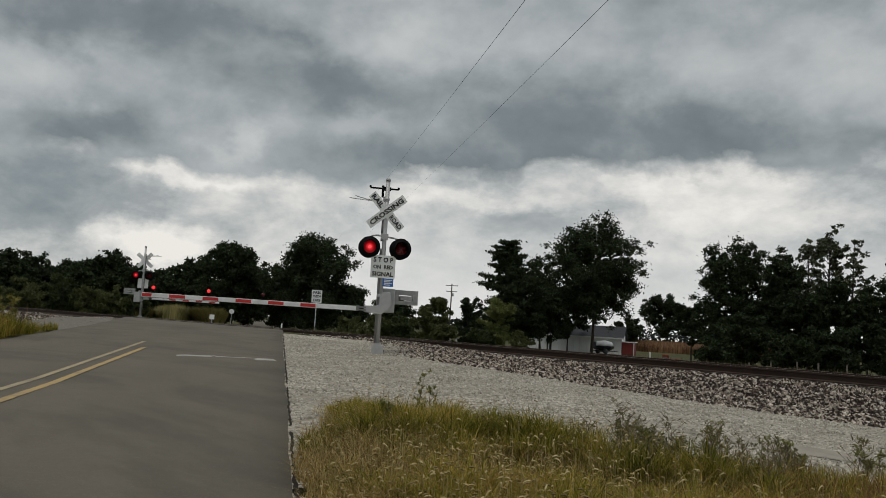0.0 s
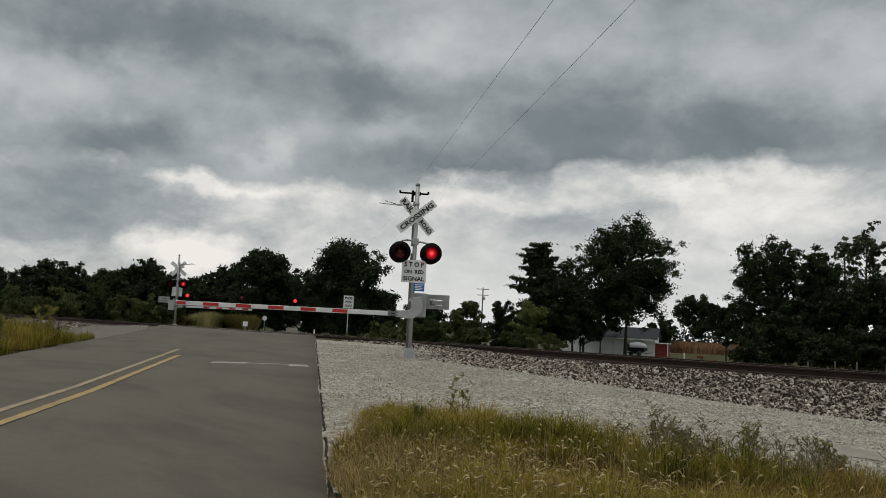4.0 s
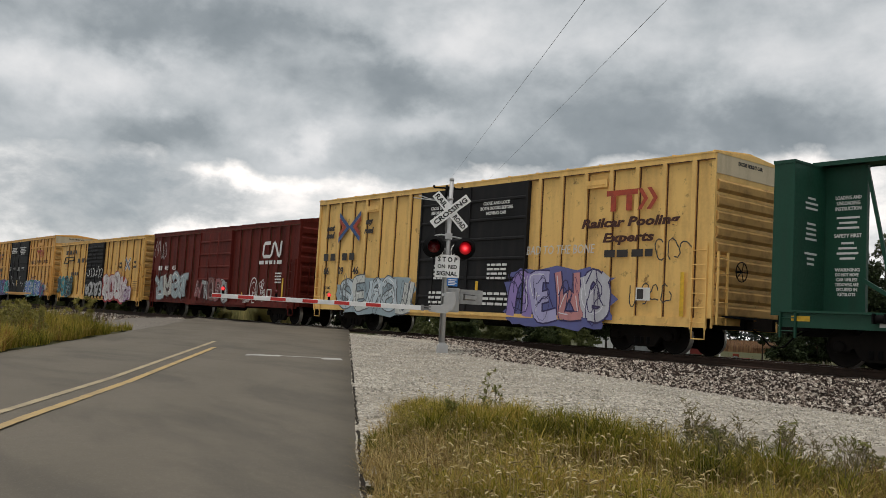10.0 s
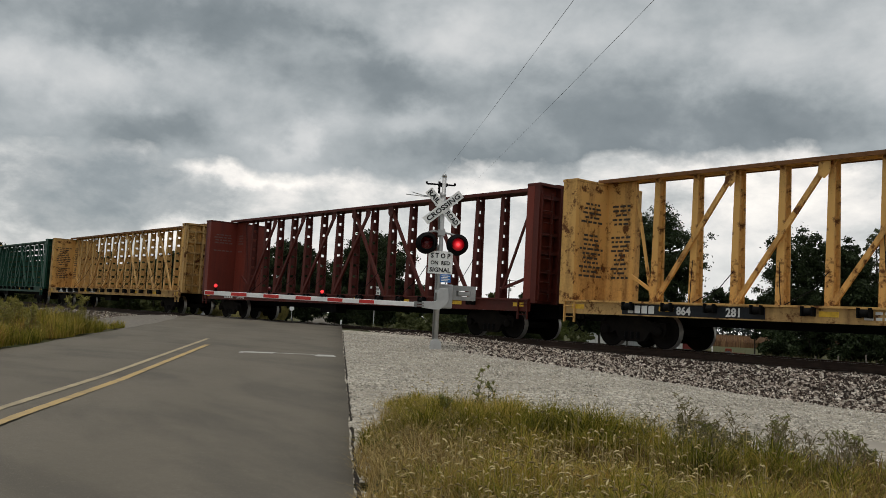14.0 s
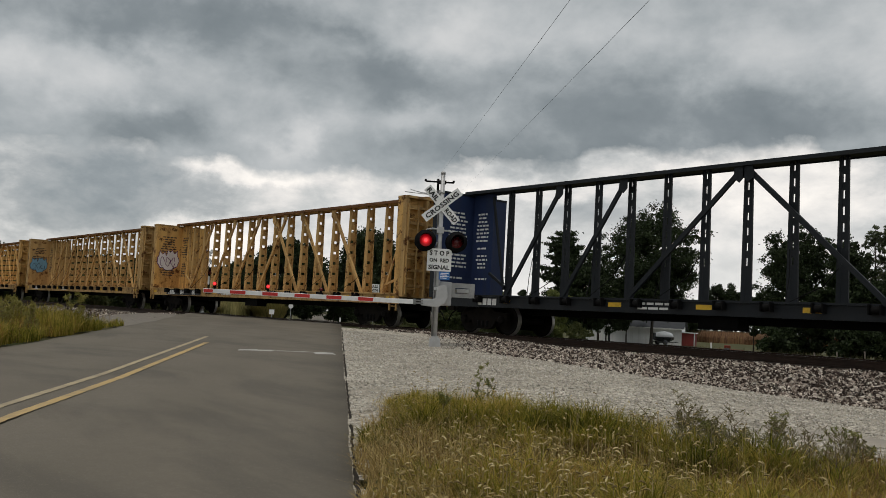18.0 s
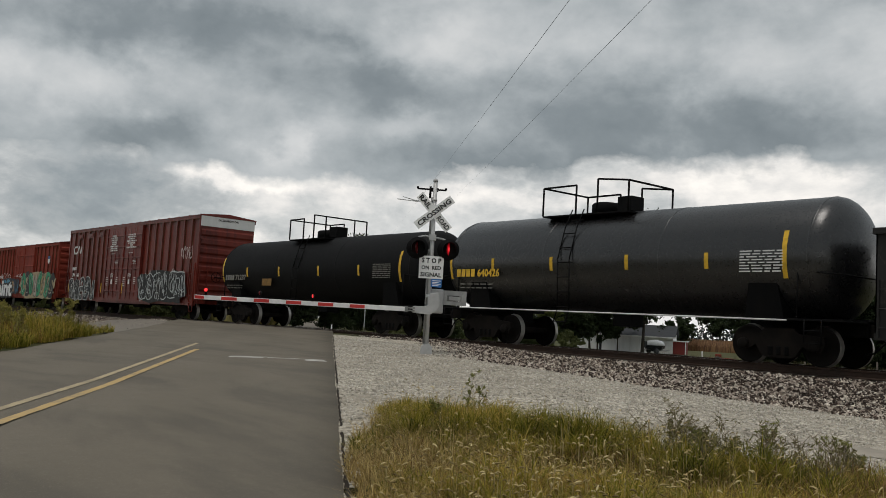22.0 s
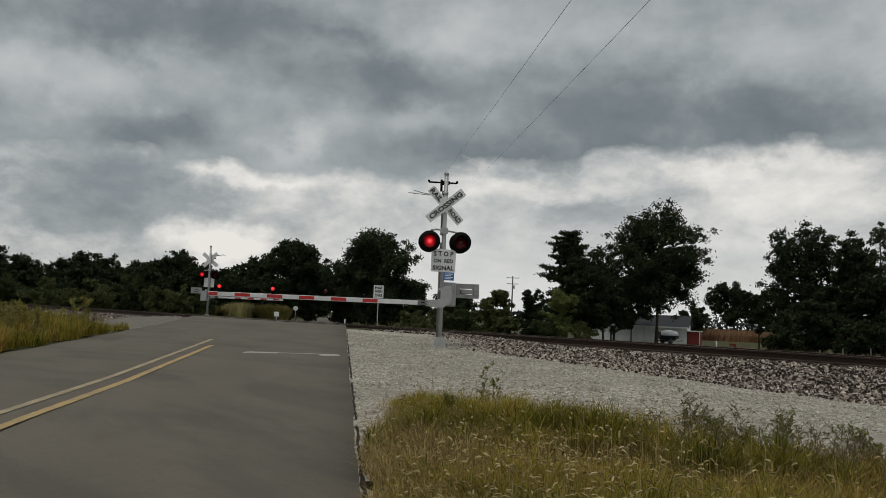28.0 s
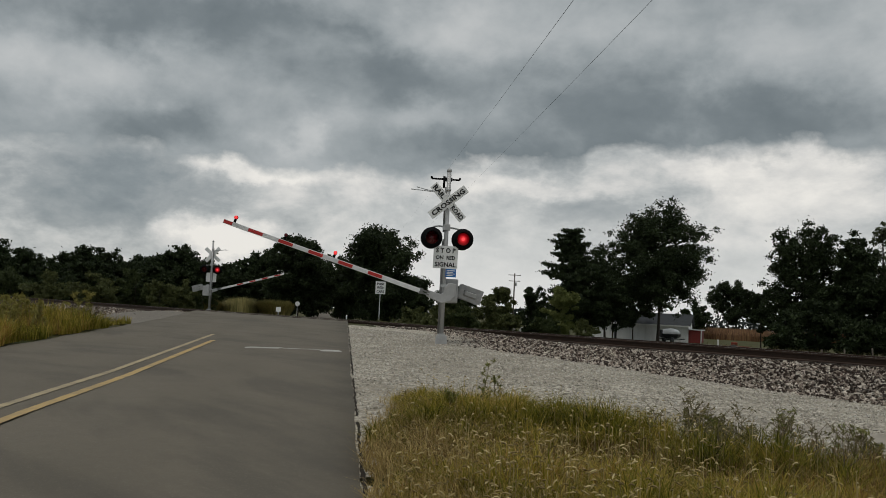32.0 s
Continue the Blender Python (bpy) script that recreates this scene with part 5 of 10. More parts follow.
def boxcar(name, s, length, z0, eave, ridge, paint, label, ribs, doors, door_paint, rows=(), white_end=False, end_ribs=9, roof_paint=None, doors_ribbed=6, sill_drop=0.0, group="boxcars of the train"):
    """A boxcar. ribs: x of the side posts; doors: pairs of x; rows: heights of horizontal ribs between posts."""
    car = thing(name, pose(START + s, 0, 0), label, "boxcar", group)
    TRAIN.append((car, START + s))
    w = 1.48
    bm = bmesh.new()
    box(bm, 0.0, length, -w + 0.025, w - 0.025, z0 + 0.10, eave - 0.02)
    part("body", bm, paint, car)
    # side sills and underframe
    for y in (-w - 0.03, w - 0.01):
        part("side_sill", boxes((0.0, length, y, y + 0.04, z0, z0 + 0.24), (length * 0.3, length * 0.72, y, y + 0.04, z0 - sill_drop - 0.06, z0)), paint, car)
    part("centre_sill", boxes((-0.1, length + 0.1, -0.22, 0.22, 0.72, 1.02)), BLACK_STEEL, car)
    for i in range(4):
        x = length * (0.28 + 0.15 * i)
        part("cross_bearer", boxes((x - 0.06, x + 0.06, -w, w, z0 - 0.02, z0 + 0.12)), BLACK_STEEL, car)
    # top plate and roof with its seams
    for y in (-w - 0.045, w - 0.005):
        part("top_plate", boxes((0.0, length, y, y + 0.05, eave - 0.16, eave)), paint, car)
    bm = bmesh.new()
    rp = [(-w - 0.06, eave - 0.02), (-w - 0.06, eave + 0.02), (0, ridge), (w + 0.06, eave + 0.02), (w + 0.06, eave - 0.02)]
    a = [bm.verts.new((-0.03, y, z)) for y, z in rp]
    b = [bm.verts.new((length + 0.03, y, z)) for y, z in rp]
    for i in range(5):
        bm.faces.new((a[i], a[(i + 1) % 5], b[(i + 1) % 5], b[i]))
    bm.faces.new(a[::-1])
    bm.faces.new(b)
    bmesh.ops.recalc_face_normals(bm, faces=bm.faces)
    roof = part("roof", bm, roof_paint or GALV_ROOF, car, "weathered sheet metal roof")
    bm = bmesh.new()
    beam(bm, (0, -w - 0.03, eave + 0.015), (0, 0, ridge + 0.03), 0.07, 0.05, (1, 0, 0))
    beam(bm, (0, w + 0.03, eave + 0.015), (0, 0, ridge + 0.03), 0.07, 0.05, (1, 0, 0))
    seam = shape("roof_seam", bm, roof_paint or GALV_ROOF)
    n = int(length / 1.25)
    for i in range(n + 1):
        share("roof_seam", seam, roof, pose(0.05 + (length - 0.1) * i / n, 0, 0))
    # side posts
    bm = boxes((-0.065, 0.065, -w - 0.055, -w + 0.025, z0 + 0.20, eave - 0.16))
    post = shape("side_post", bm, paint)
    # strips beside each post carry the crevice shade and dirt as colour
    seam = shape("post_crevice_strip", boxes((0.0, 0.022, -w - 0.008, -w + 0.025, z0 + 0.24, eave - 0.16)), CREVICE_SHADE)
    for x in ribs:
        share("side_post", post, car, pose(x, 0, 0))
        for off in (-0.087, 0.065):
            share("post_crevice_strip", seam, car, pose(x + off, 0, 0))
    # this strip paints the shadow gap below the roof edge
    part("eave_shade_strip", boxes((0.0, length, -w - 0.05, -w - 0.03, eave - 0.185, eave - 0.162)), CREVICE_SHADE, car, "dark strip painted as the shadow gap under the roof edge")
    for x in (0.045, length - 0.045):
        part("corner_post", boxes((x - 0.06, x + 0.06, -w - 0.03, -w + 0.05, z0, eave - 0.02)), paint, car)
    edges = sorted(list(ribs) + [0.08, length - 0.08])
    for z in rows:
        for x0, x1 in zip(edges, edges[1:]):
            mid = (x0 + x1) / 2
            if any(d0 < mid < d1 for d0, d1 in doors) or x1 - x0 < 0.3:
                continue
            part("cross_rib", boxes((x0 + 0.055, x1 - 0.055, -w - 0.04, -w + 0.025, z - 0.05, z + 0.05)), paint, car)
    # doors with frames, ribs and lock rods
    for k, (x0, x1) in enumerate(doors):
        dy = -w - 0.03
        door = part("door", boxes((x0, x1, dy - 0.05, dy + 0.04, z0 + 0.16, eave - 0.18)), door_paint, car, "sliding side door")
        for i in range(doors_ribbed):
            z = z0 + 0.3 + (eave - z0 - 0.65) * (i + 0.5) / doors_ribbed
            half, deep = (0.40 * (eave - z0 - 0.65) / doors_ribbed, 0.055) if doors_ribbed > 8 else (0.06, 0.038)
            bm = bmesh.new()
            prism = [[bm.verts.new((x, dy - 0.05 - d, z + e * half)) for d, e in ((-0.01, -1.0), (deep, -0.5), (deep, 0.35), (-0.01, 1.0))] for x in (x0 + 0.05, x1 - 0.05)]
            for j in range(4):
                bm.faces.new((prism[0][j], prism[0][(j + 1) % 4], prism[1][(j + 1) % 4], prism[1][j]))
            bm.faces.new(prism[0][::-1])
            bm.faces.new(prism[1])
            bmesh.ops.recalc_face_normals(bm, faces=bm.faces)
            part("door_rib", bm, door_paint, door)
        for x in (x0 + 0.03, x1 - 0.03):
            part("door_edge", boxes((x - 0.035, x + 0.035, dy - 0.10, dy - 0.05, z0 + 0.16, eave - 0.18)), door_paint, door)
        if door_paint is BOX_MAROON:
            for u in (0.3, 0.52, 0.76):
                x = x0 + (x1 - x0) * u
                part("door_stile", boxes((x - 0.03, x + 0.03, dy - 0.079, dy - 0.052, z0 + 0.34, z0 + 2.72)), door_paint, door)
        if k == 0 or door_paint is BOX_MAROON:
            for x in (x0 + (x1 - x0) * 0.35, x0 + (x1 - x0) * 0.62):
                rod = bmesh.new()
                tube(rod, (x, dy - 0.12, z0 + 0.2), (x, dy - 0.12, eave - 0.3), 0.018, 6)
                part("lock_rod", rod, door_paint, door)
    lo, hi = min(d[0] for d in doors), max(d[1] for d in doors)
    part("door_track", boxes((max(0.1, lo - 0.6), min(length - 0.1, hi + 1.8), -w - 0.12, -w - 0.02, z0 + 0.04, z0 + 0.15)), paint, car)
    hook = shape("track_hook", boxes((-0.07, 0.07, -w - 0.15, -w - 0.115, z0 + 0.07, z0 + 0.22), (-0.10, 0.10, -w - 0.135, -w - 0.115, z0 + 0.03, z0 + 0.07)), BLACK_STEEL)
    for i in range(int((hi - lo + 1.8) / 0.62) if doors_ribbed > 8 else 0):
        share("track_hook", hook, car, pose(lo + 0.1 + 0.62 * i, 0, 0))
    # ends with rounded horizontal corrugations
    for x, way in ((0.0, -1), (length, 1)):
        zs = z0 + 0.25
        step = (eave - (0.62 if white_end else 0.22) - zs) / end_ribs
        for i in range(end_ribs):
            bm = bmesh.new()
            z = zs + step * (i + 0.5)
            pr = [(0.0, -0.42 * step), (0.07, -0.22 * step), (0.075, 0.22 * step), (0.0, 0.42 * step)]
            aa = [bm.verts.new((x + way * d, -w + 0.08, z + e)) for d, e in pr]
            bb = [bm.verts.new((x + way * d, w - 0.08, z + e)) for d, e in pr]
            for j in range(3):
                bm.faces.new((aa[j], aa[j + 1], bb[j + 1], bb[j]))
            bm.faces.new(aa)
            bm.faces.new(bb[::-1])
            bmesh.ops.recalc_face_normals(bm, faces=bm.faces)
            part("end_corrugation", bm, END_GRIME if paint in (BOX_ORANGE, BOX_YELLOW, BOX_GOLD) else paint, car)
    if white_end:
        part("end_panel", boxes((length, length + 0.02, -w + 0.02, w - 0.02, eave - 0.52, eave - 0.02)), END_PALE if paint != BOX_MAROON else PAINT_WHITE, car, "pale panel at the top of the end")
        tb = write("EXCESS HEIGHT CAR", PAINT_DARK, car, length + 0.024, 0, eave - 0.16, 0.10, 1.1, 0.03, 0, "lettering", 90)
    # ladders, grab irons, steps, brake wheel
    for x0 in (0.12, length - 0.55):
        ladder(car, x0, x0 + 0.42, -w - 0.03, z0 - 0.05, z0 + 1.75 if x0 < 1 else z0 + 2.1, paint, 5 if x0 < 1 else 6)
        part("step", tubes(0.018, [(x0 + 0.02, -w - 0.04, z0), (x0 + 0.02, -w - 0.04, z0 - 0.28), (x0 + 0.40, -w - 0.04, z0 - 0.28), (x0 + 0.40, -w - 0.04, z0)], sides=6), paint, car)
    end_ladder(car, length + 0.06, -w + 0.10, -w + 0.50, z0 + 0.1, z0 + 1.9, paint, 5)
    bm = bmesh.new()
    for i in range(16):
        a, b = i * math.pi / 8, (i + 1) * math.pi / 8
        tube(bm, (length + 0.21, -0.55 + 0.25 * math.cos(a), z0 + 1.45 + 0.25 * math.sin(a)), (length + 0.21, -0.55 + 0.25 * math.cos(b), z0 + 1.45 + 0.25 * math.sin(b)), 0.014, 6, caps=False)
    for i in range(5):
        a = i * 1.2566
        tube(bm, (length + 0.21, -0.55, z0 + 1.45), (length + 0.215, -0.55 + 0.25 * math.cos(a), z0 + 1.45 + 0.25 * math.sin(a)), 0.012, 6)
    tube(bm, (length + 0.05, -0.55, z0 + 1.45), (length + 0.22, -0.55, z0 + 1.45), 0.03, 8)
    part("brake_wheel", bm, BLACK_STEEL, car)
    part("end_platform", boxes((length + 0.02, length + 0.32, -1.1, 1.1, z0 + 0.28, z0 + 0.33)), BLACK_STEEL, car)
    couplers(car, length)
    tx = 2.05 if length < 18 else 2.4
    truck(car, tx)
    truck(car, length - tx)
    part("brake_cylinder", boxes((length * 0.40, length * 0.46, -0.9, -0.5, 0.55, 0.85)), BLACK_STEEL, car)
    bm = bmesh.new()
    tube(bm, (length * 0.52, -0.75, 0.66), (length * 0.62, -0.75, 0.66), 0.2, 14)
    part("air_tank", bm, BLACK_STEEL, car)
    bm = bmesh.new()
    tube(bm, (1.0, -0.7, 0.66), (length - 1.0, -0.7, 0.66), 0.025, 6)
    part("brake_pipe", bm, BLACK_STEEL, car)
    return car


SIDE = -1.48 - 0.055


def crossed_arrows(car, x0, x1, z0, z1, y, first=None, second=None):
    """A red and blue emblem of two facing chevrons, as plain shapes."""
    cx, cz, w, h = (x0 + x1) / 2, (z0 + z1) / 2, x1 - x0, z1 - z0
    for side in (-1, 1):
        for col, out, inn, lab in ((first or PAINT_BLUE, 0.50, 0.34, "outer chevron band"), (second or PAINT_RED, 0.33, 0.17, "inner chevron band")):
            for s in (-1, 1):
                bm = bmesh.new()
                edge, to, ti = cx + side * w * 0.5, 0.5 - out / 0.95, 0.5 - inn / 0.95
                plate(bm, [(edge, cz + s * h * out), (edge, cz + s * h * inn), (cx + side * w * ti, cz), (cx + side * w * to, cz)], y - 0.003 - (0.002 if side > 0 else 0.0))
                part("emblem", bm, col, car, lab)


def bands_logo(car, x, z, w, h, y, material, seed):
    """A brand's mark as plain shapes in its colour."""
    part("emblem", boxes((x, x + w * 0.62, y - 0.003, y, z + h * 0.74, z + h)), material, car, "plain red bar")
    for a in (0.09, 0.40):
        part("emblem", boxes((x + w * a, x + w * (a + 0.11), y - 0.003, y, z, z + h * 0.735)), material, car)
    for a in (0.62, 0.80):
        bm = bmesh.new()
        plate(bm, [(x + w * a, z), (x + w * (a + 0.08), z), (x + w * (a + 0.2), z + h * 0.5), (x + w * (a + 0.08), z + h), (x + w * a, z + h), (x + w * (a + 0.12), z + h * 0.5)], y - 0.006)
        part("emblem", bm, material, car, "plain red chevron")


def graffiti_word(car, text, x, z, h, w, y, fill, line):
    """Sprayed block letters with a dark outline."""
    for k in range(8):
        a = k * math.pi / 4
        write(text, spray(line), car, x + 0.13 * math.cos(a), y + 0.0005 * k, z + 0.13 * math.sin(a), h, w * 0.97, 0.05, name="graffiti_outline")
    write(text, spray(fill), car, x, y - 0.006, z, h, w * 0.97, 0.035, name="graffiti_lettering")


def word_block(car, x, z, w, h, y, material, gaps, slant=0.0):
    """A brand's words as a row of plain blocks."""
    at = x
    total = sum(gaps)
    for i, g in enumerate(gaps):
        ww = w * g / total
        if i % 2 == 0:
            bm = bmesh.new()
            plate(bm, [(at, z), (at + ww, z), (at + ww + slant * h, z + h), (at + slant * h, z + h)], y - 0.003)
            part("letter_block", bm, material, car)
        at += ww


def build_boxcars():
    # orange-yellow boxcar with a grid of ribs
    L = 18.85
    car = boxcar("boxcar", 0.0, L, 0.72, 5.08, 5.20, BOX_ORANGE, "orange-yellow high boxcar with black double doors and graffiti", [0.71, 1.68, 2.81, 3.9, 5.0, 6.1, 12.52, 13.25, 14.13, 15.02, 15.95, 16.9, 17.8], [(7.05, 9.5), (9.52, 12.27)], DOOR_BLACK, rows=(2.95, 4.32), white_end=True, roof_paint=BOX_ORANGE)
    write("next", PAINT_DARK, car, 1.30, SIDE, 3.95, 0.20, None, 0.06, 0.3)
    write("load", PAINT_DARK, car, 1.30, SIDE, 3.68, 0.24, None, 0.06, 0.3)
    write("any", PAINT_DARK, car, 4.05, SIDE, 3.95, 0.22, None, 0.06, 0.3)
    write("road", PAINT_DARK, car, 4.05, SIDE, 3.68, 0.22, None, 0.06, 0.3)
    crossed_arrows(car, 2.1, 3.35, 3.2, 4.15, SIDE)
    for i, t in enumerate(("67", "34", "88")):
        write(t, PAINT_DARK, car, 2.05 + 1.05 * i, SIDE, 2.22, 0.28, None, 0.03)
    word_block(car, 1.85, 2.55, 2.3, 0.26, SIDE, PAINT_DARK, [2, 1, 2, 3, 2, 1, 2])
    bands_logo(car, 14.55, 3.55, 1.95, 0.55, SIDE, PAINT_RED, 1)
    write("RAILCAR POOLING EXPERTS", PAINT_BROWN, car, 15.4, SIDE, 3.22, 0.24, 4.4, 0.006)
    for x, words in ((8.35, ("CLOSE THIS DOOR BEFORE", "CLOSING MAIN DOOR", "CIERRE ESTA PUERTA ANTES DE", "CERRAR LA PUERTA PRINCIPAL")), (10.9, ("CLOSE AND LOCK BOTH DOORS", "BEFORE MOVING CAR", "CIERRE Y PONGA EL SEGURO EN", "AMBAS PUERTAS ANTES DE", "MOVER EL CARRO"))):
        for i, t in enumerate(words):
            write(t, PAINT_WHITE, car, x, SIDE - 0.115, 4.40 - 0.125 * i, 0.085, None, 0.015)
        for k, (dx, z, w, n) in enumerate(((-1.1, 2.85, 0.55, 4), (0.1, 2.82, 0.7, 2), (-0.35, 2.1, 0.3, 3), (0.05, 1.75, 0.25, 3), (-1.15, 1.8, 0.25, 6), (0.5, 1.55, 0.35, 3))):
            text_bars(car, x + dx, z, w, n, 0.085, SIDE - 0.115, PAINT_WHITE, 31 + k, 0.35)
    part("reflector", boxes((9.75, 9.85, SIDE - 0.12, SIDE - 0.11, 1.35, 1.8)), PAINT_YELLOW, car, "yellow reflective strip")
    access_plate(car, 15.05, 15.88, 4.42, 4.66, BOX_ORANGE)
    part("label_frame", boxes((17.86, 18.32, SIDE - 0.004, SIDE, 1.06, 1.32)), PAINT_YELLOW, car, "yellow framed label")
    part("label_dark", boxes((17.90, 18.28, SIDE - 0.008, SIDE - 0.005, 1.10, 1.28)), PAINT_BROWN, car)
    tag_line(car, 17.8, 18.5, 1.42, 1.66, SIDE, (0.06, 0.03, 0.03), 62, 4, 0.035)
    tag_line(car, 13.2, 14.9, 1.84, 2.15, SIDE, (0.10, 0.02, 0.03), 63, 5, 0.045)
    text_bars(car, 16.15, 2.50, 0.32, 5, 0.12, SIDE, PAINT_BROWN, 61, 0.3)
    text_bars(car, 17.05, 2.50, 0.38, 5, 0.12, SIDE, PAINT_BROWN, 67, 0.3)
    part("label_panel", boxes((17.1, 17.62, SIDE - 0.004, SIDE, 1.12, 1.5)), PAINT_WHITE, car, "white framed label panel")
    part("label_dark", boxes((17.14, 17.34, SIDE - 0.008, SIDE - 0.005, 1.16, 1.46)), PAINT_DARK, car)
    graffiti(car, 0.95, 7.1, 0.62, 1.85, SIDE - 0.04, 9, [(0.05, 0.33, 0.36), (0.09, 0.20, 0.42), (0.22, 0.10, 0.34), (0.05, 0.42, 0.38)], (0.015, 0.015, 0.03), (0.55, 0.60, 0.62), 11, 0.45, (0.10, 0.09, 0.20))
    graffiti(car, 12.0, 16.3, 0.60, 1.82, SIDE - 0.04, 5, [(0.05, 0.10, 0.36), (0.06, 0.15, 0.44), (0.03, 0.15, 0.24)], (0.66, 0.70, 0.72), (0.10, 0.28, 0.50), 12, 0.2, (0.02, 0.15, 0.14))
    graffiti(car, 16.25, 17.25, 0.66, 1.50, SIDE - 0.04, 2, [(0.16, 0.07, 0.24), (0.06, 0.22, 0.26)], (0.10, 0.05, 0.16), (0.30, 0.40, 0.48), 64, 0.1, None, fat=1.3)
    spots(car, 16.2, 17.5, 0.66, 1.6, SIDE - 0.0405, (0.16, 0.07, 0.22), 16, 68)
    spots(car, 11.8, 17.2, 0.62, 1.78, SIDE - 0.0415, (0.12, 0.30, 0.42), 40, 65)

    # railbox-type golden boxcar
    L = 15.9
    car = boxcar("boxcar", 20.65, L, 0.66, 4.42, 4.58, BOX_GOLD, "golden yellow boxcar with one black corrugated door", [1.68, 2.95, 4.15, 5.30, 9.72, 10.5, 11.69, 12.91, 14.06, 15.2], [(6.15, 9.18)], DOOR_BLACK, end_ribs=10, doors_ribbed=13, roof_paint=BOX_GOLD)
    word_block(car, 1.3, 3.60, 2.3, 0.28, SIDE, PAINT_DARK, [2, 1.2, 2, 1.2, 1, 1.2, 1], 0.2)
    word_block(car, 3.95, 3.02, 2.35, 0.28, SIDE, PAINT_DARK, [2, 1.6, 2, 1.6, 2, .1], 0.2)
    part("emblem", tubes(0.035, [(1.0, SIDE, 3.0), (1.3, SIDE, 3.42), (3.2, SIDE, 3.42), (3.1, SIDE, 3.18), (1.95, SIDE, 3.18), (1.9, SIDE, 3.0), (1.0, SIDE, 3.0)], sides=4), PAINT_DARK, car, "dark outlined band")
    write("next", PAINT_DARK, car, 12.3, SIDE, 2.88, 0.17, None, 0.06, 0.3)
    write("load", PAINT_DARK, car, 12.3, SIDE, 2.66, 0.20, None, 0.06, 0.3)
    write("any", PAINT_DARK, car, 14.7, SIDE, 2.90, 0.18, None, 0.06, 0.3)
    write("road", PAINT_DARK, car, 14.7, SIDE, 2.66, 0.18, None, 0.06, 0.3)
    for k, (pts, wide, mat) in enumerate(((((13.12, 2.46), (13.92, 3.16)), 0.20, PAINT_WHITE), (((13.12, 2.46), (13.92, 3.16)), 0.09, PAINT_GREY), (((13.12, 3.16), (13.92, 2.46)), 0.22, PAINT_WHITE), (((13.12, 3.16), (13.92, 2.46)), 0.14, PAINT_GREY))):
        bm = bmesh.new()
        ribbon(bm, list(pts), wide, SIDE - 0.003 - 0.0015 * k)
        part("emblem", bm, mat, car, "grey and white crossed bars")
    word_block(car, 2.8, 2.16, 1.5, 0.22, SIDE, PAINT_DARK, [2, .5, 2, 1, 2, .5, 2])
    text_bars(car, 14.55, 1.78, 0.85, 5, 0.12, SIDE, PAINT_BROWN, 71, 0.32)
    part("label_panel", boxes((13.05, 13.75, SIDE - 0.068, SIDE - 0.062, 1.22, 1.66)), PAINT_DARK, car, "black label panel with pale marks")
    text_bars(car, 13.12, 1.60, 0.55, 2, 0.2, SIDE - 0.069, PAINT_WHITE, 74, 0.5)
    graffiti(car, 0.15, 3.4, 0.7, 2.15, SIDE - 0.06, 4, [(0.015, 0.018, 0.02), (0.06, 0.24, 0.26), (0.02, 0.02, 0.025)], (0.05, 0.26, 0.30), (0.62, 0.66, 0.66), 13, 0.35)
    graffiti(car, 9.75, 13.6, 0.56, 2.30, SIDE - 0.06, 4, [(0.66, 0.64, 0.62), (0.62, 0.52, 0.53)], (0.16, 0.03, 0.05), (0.80, 0.78, 0.76), 14, 0.12, None, shadow=(0.46, 0.05, 0.06), fat=1.45)
    graffiti(car, 13.4, 14.5, 0.60, 1.50, SIDE - 0.062, 2, [(0.52, 0.40, 0.50), (0.56, 0.48, 0.54)], (0.22, 0.06, 0.16), (0.66, 0.60, 0.66), 75, 0.1, None, shadow=(0.36, 0.20, 0.40))
    graffiti(car, 6.35, 9.5, 0.75, 1.75, SIDE - 0.09, 5, [(0.42, 0.42, 0.42), (0.50, 0.50, 0.50)], (0.06, 0.06, 0.06), (0.75, 0.75, 0.74), 15, 0.2)
    tag_line(car, 6.4, 9.4, 1.95, 2.7, SIDE - 0.09, (0.72, 0.72, 0.70), 16, 6, 0.05)

    # brown boxcar
    L = 16.15
    car = boxcar("boxcar", 38.0, L, 0.68, 4.42, 4.66, BOX_BROWN, "dark brown boxcar with a plug door and white graffiti", [1.1, 2.25, 3.3, 4.35, 5.35, 10.65, 11.7, 12.6, 13.5, 14.4, 15.25], [(6.35, 9.92)], BOX_BROWN, end_ribs=8, doors_ribbed=5, roof_paint=BOX_BROWN)
    # white emblem of two rounded rings
    bm = bmesh.new()
    ribbon(bm, [(13.72, 3.52), (13.22, 3.52), (13.10, 3.42), (13.06, 3.02), (13.16, 2.92), (13.72, 2.92), (13.84, 3.02), (13.98, 3.46), (14.08, 3.52), (14.18, 3.44), (14.44, 2.98), (14.54, 2.92), (14.62, 3.02), (14.68, 3.58)], 0.15, SIDE - 0.003)
    part("emblem", bm, PAINT_WHITE, car, "white rounded ribbon emblem")
    word_block(car, 12.75, 2.58, 2.05, 0.16, SIDE, PAINT_WHITE, [3, 1, 2, .6, 2, 1, 1, 1, 3])
    for i, t in enumerate(("415", "455")):
        write(t, PAINT_WHITE, car, 2.1 + 1.0 * i, SIDE, 2.52, 0.24, None, 0.02)
    word_block(car, 1.0, 2.40, 0.5, 0.24, SIDE, PAINT_WHITE, [2, .6, 2])
    part("reflector", boxes((14.95, 15.07, SIDE - 0.004, SIDE, 1.02, 1.95)), PAINT_YELLOW, car, "yellow reflective strip")
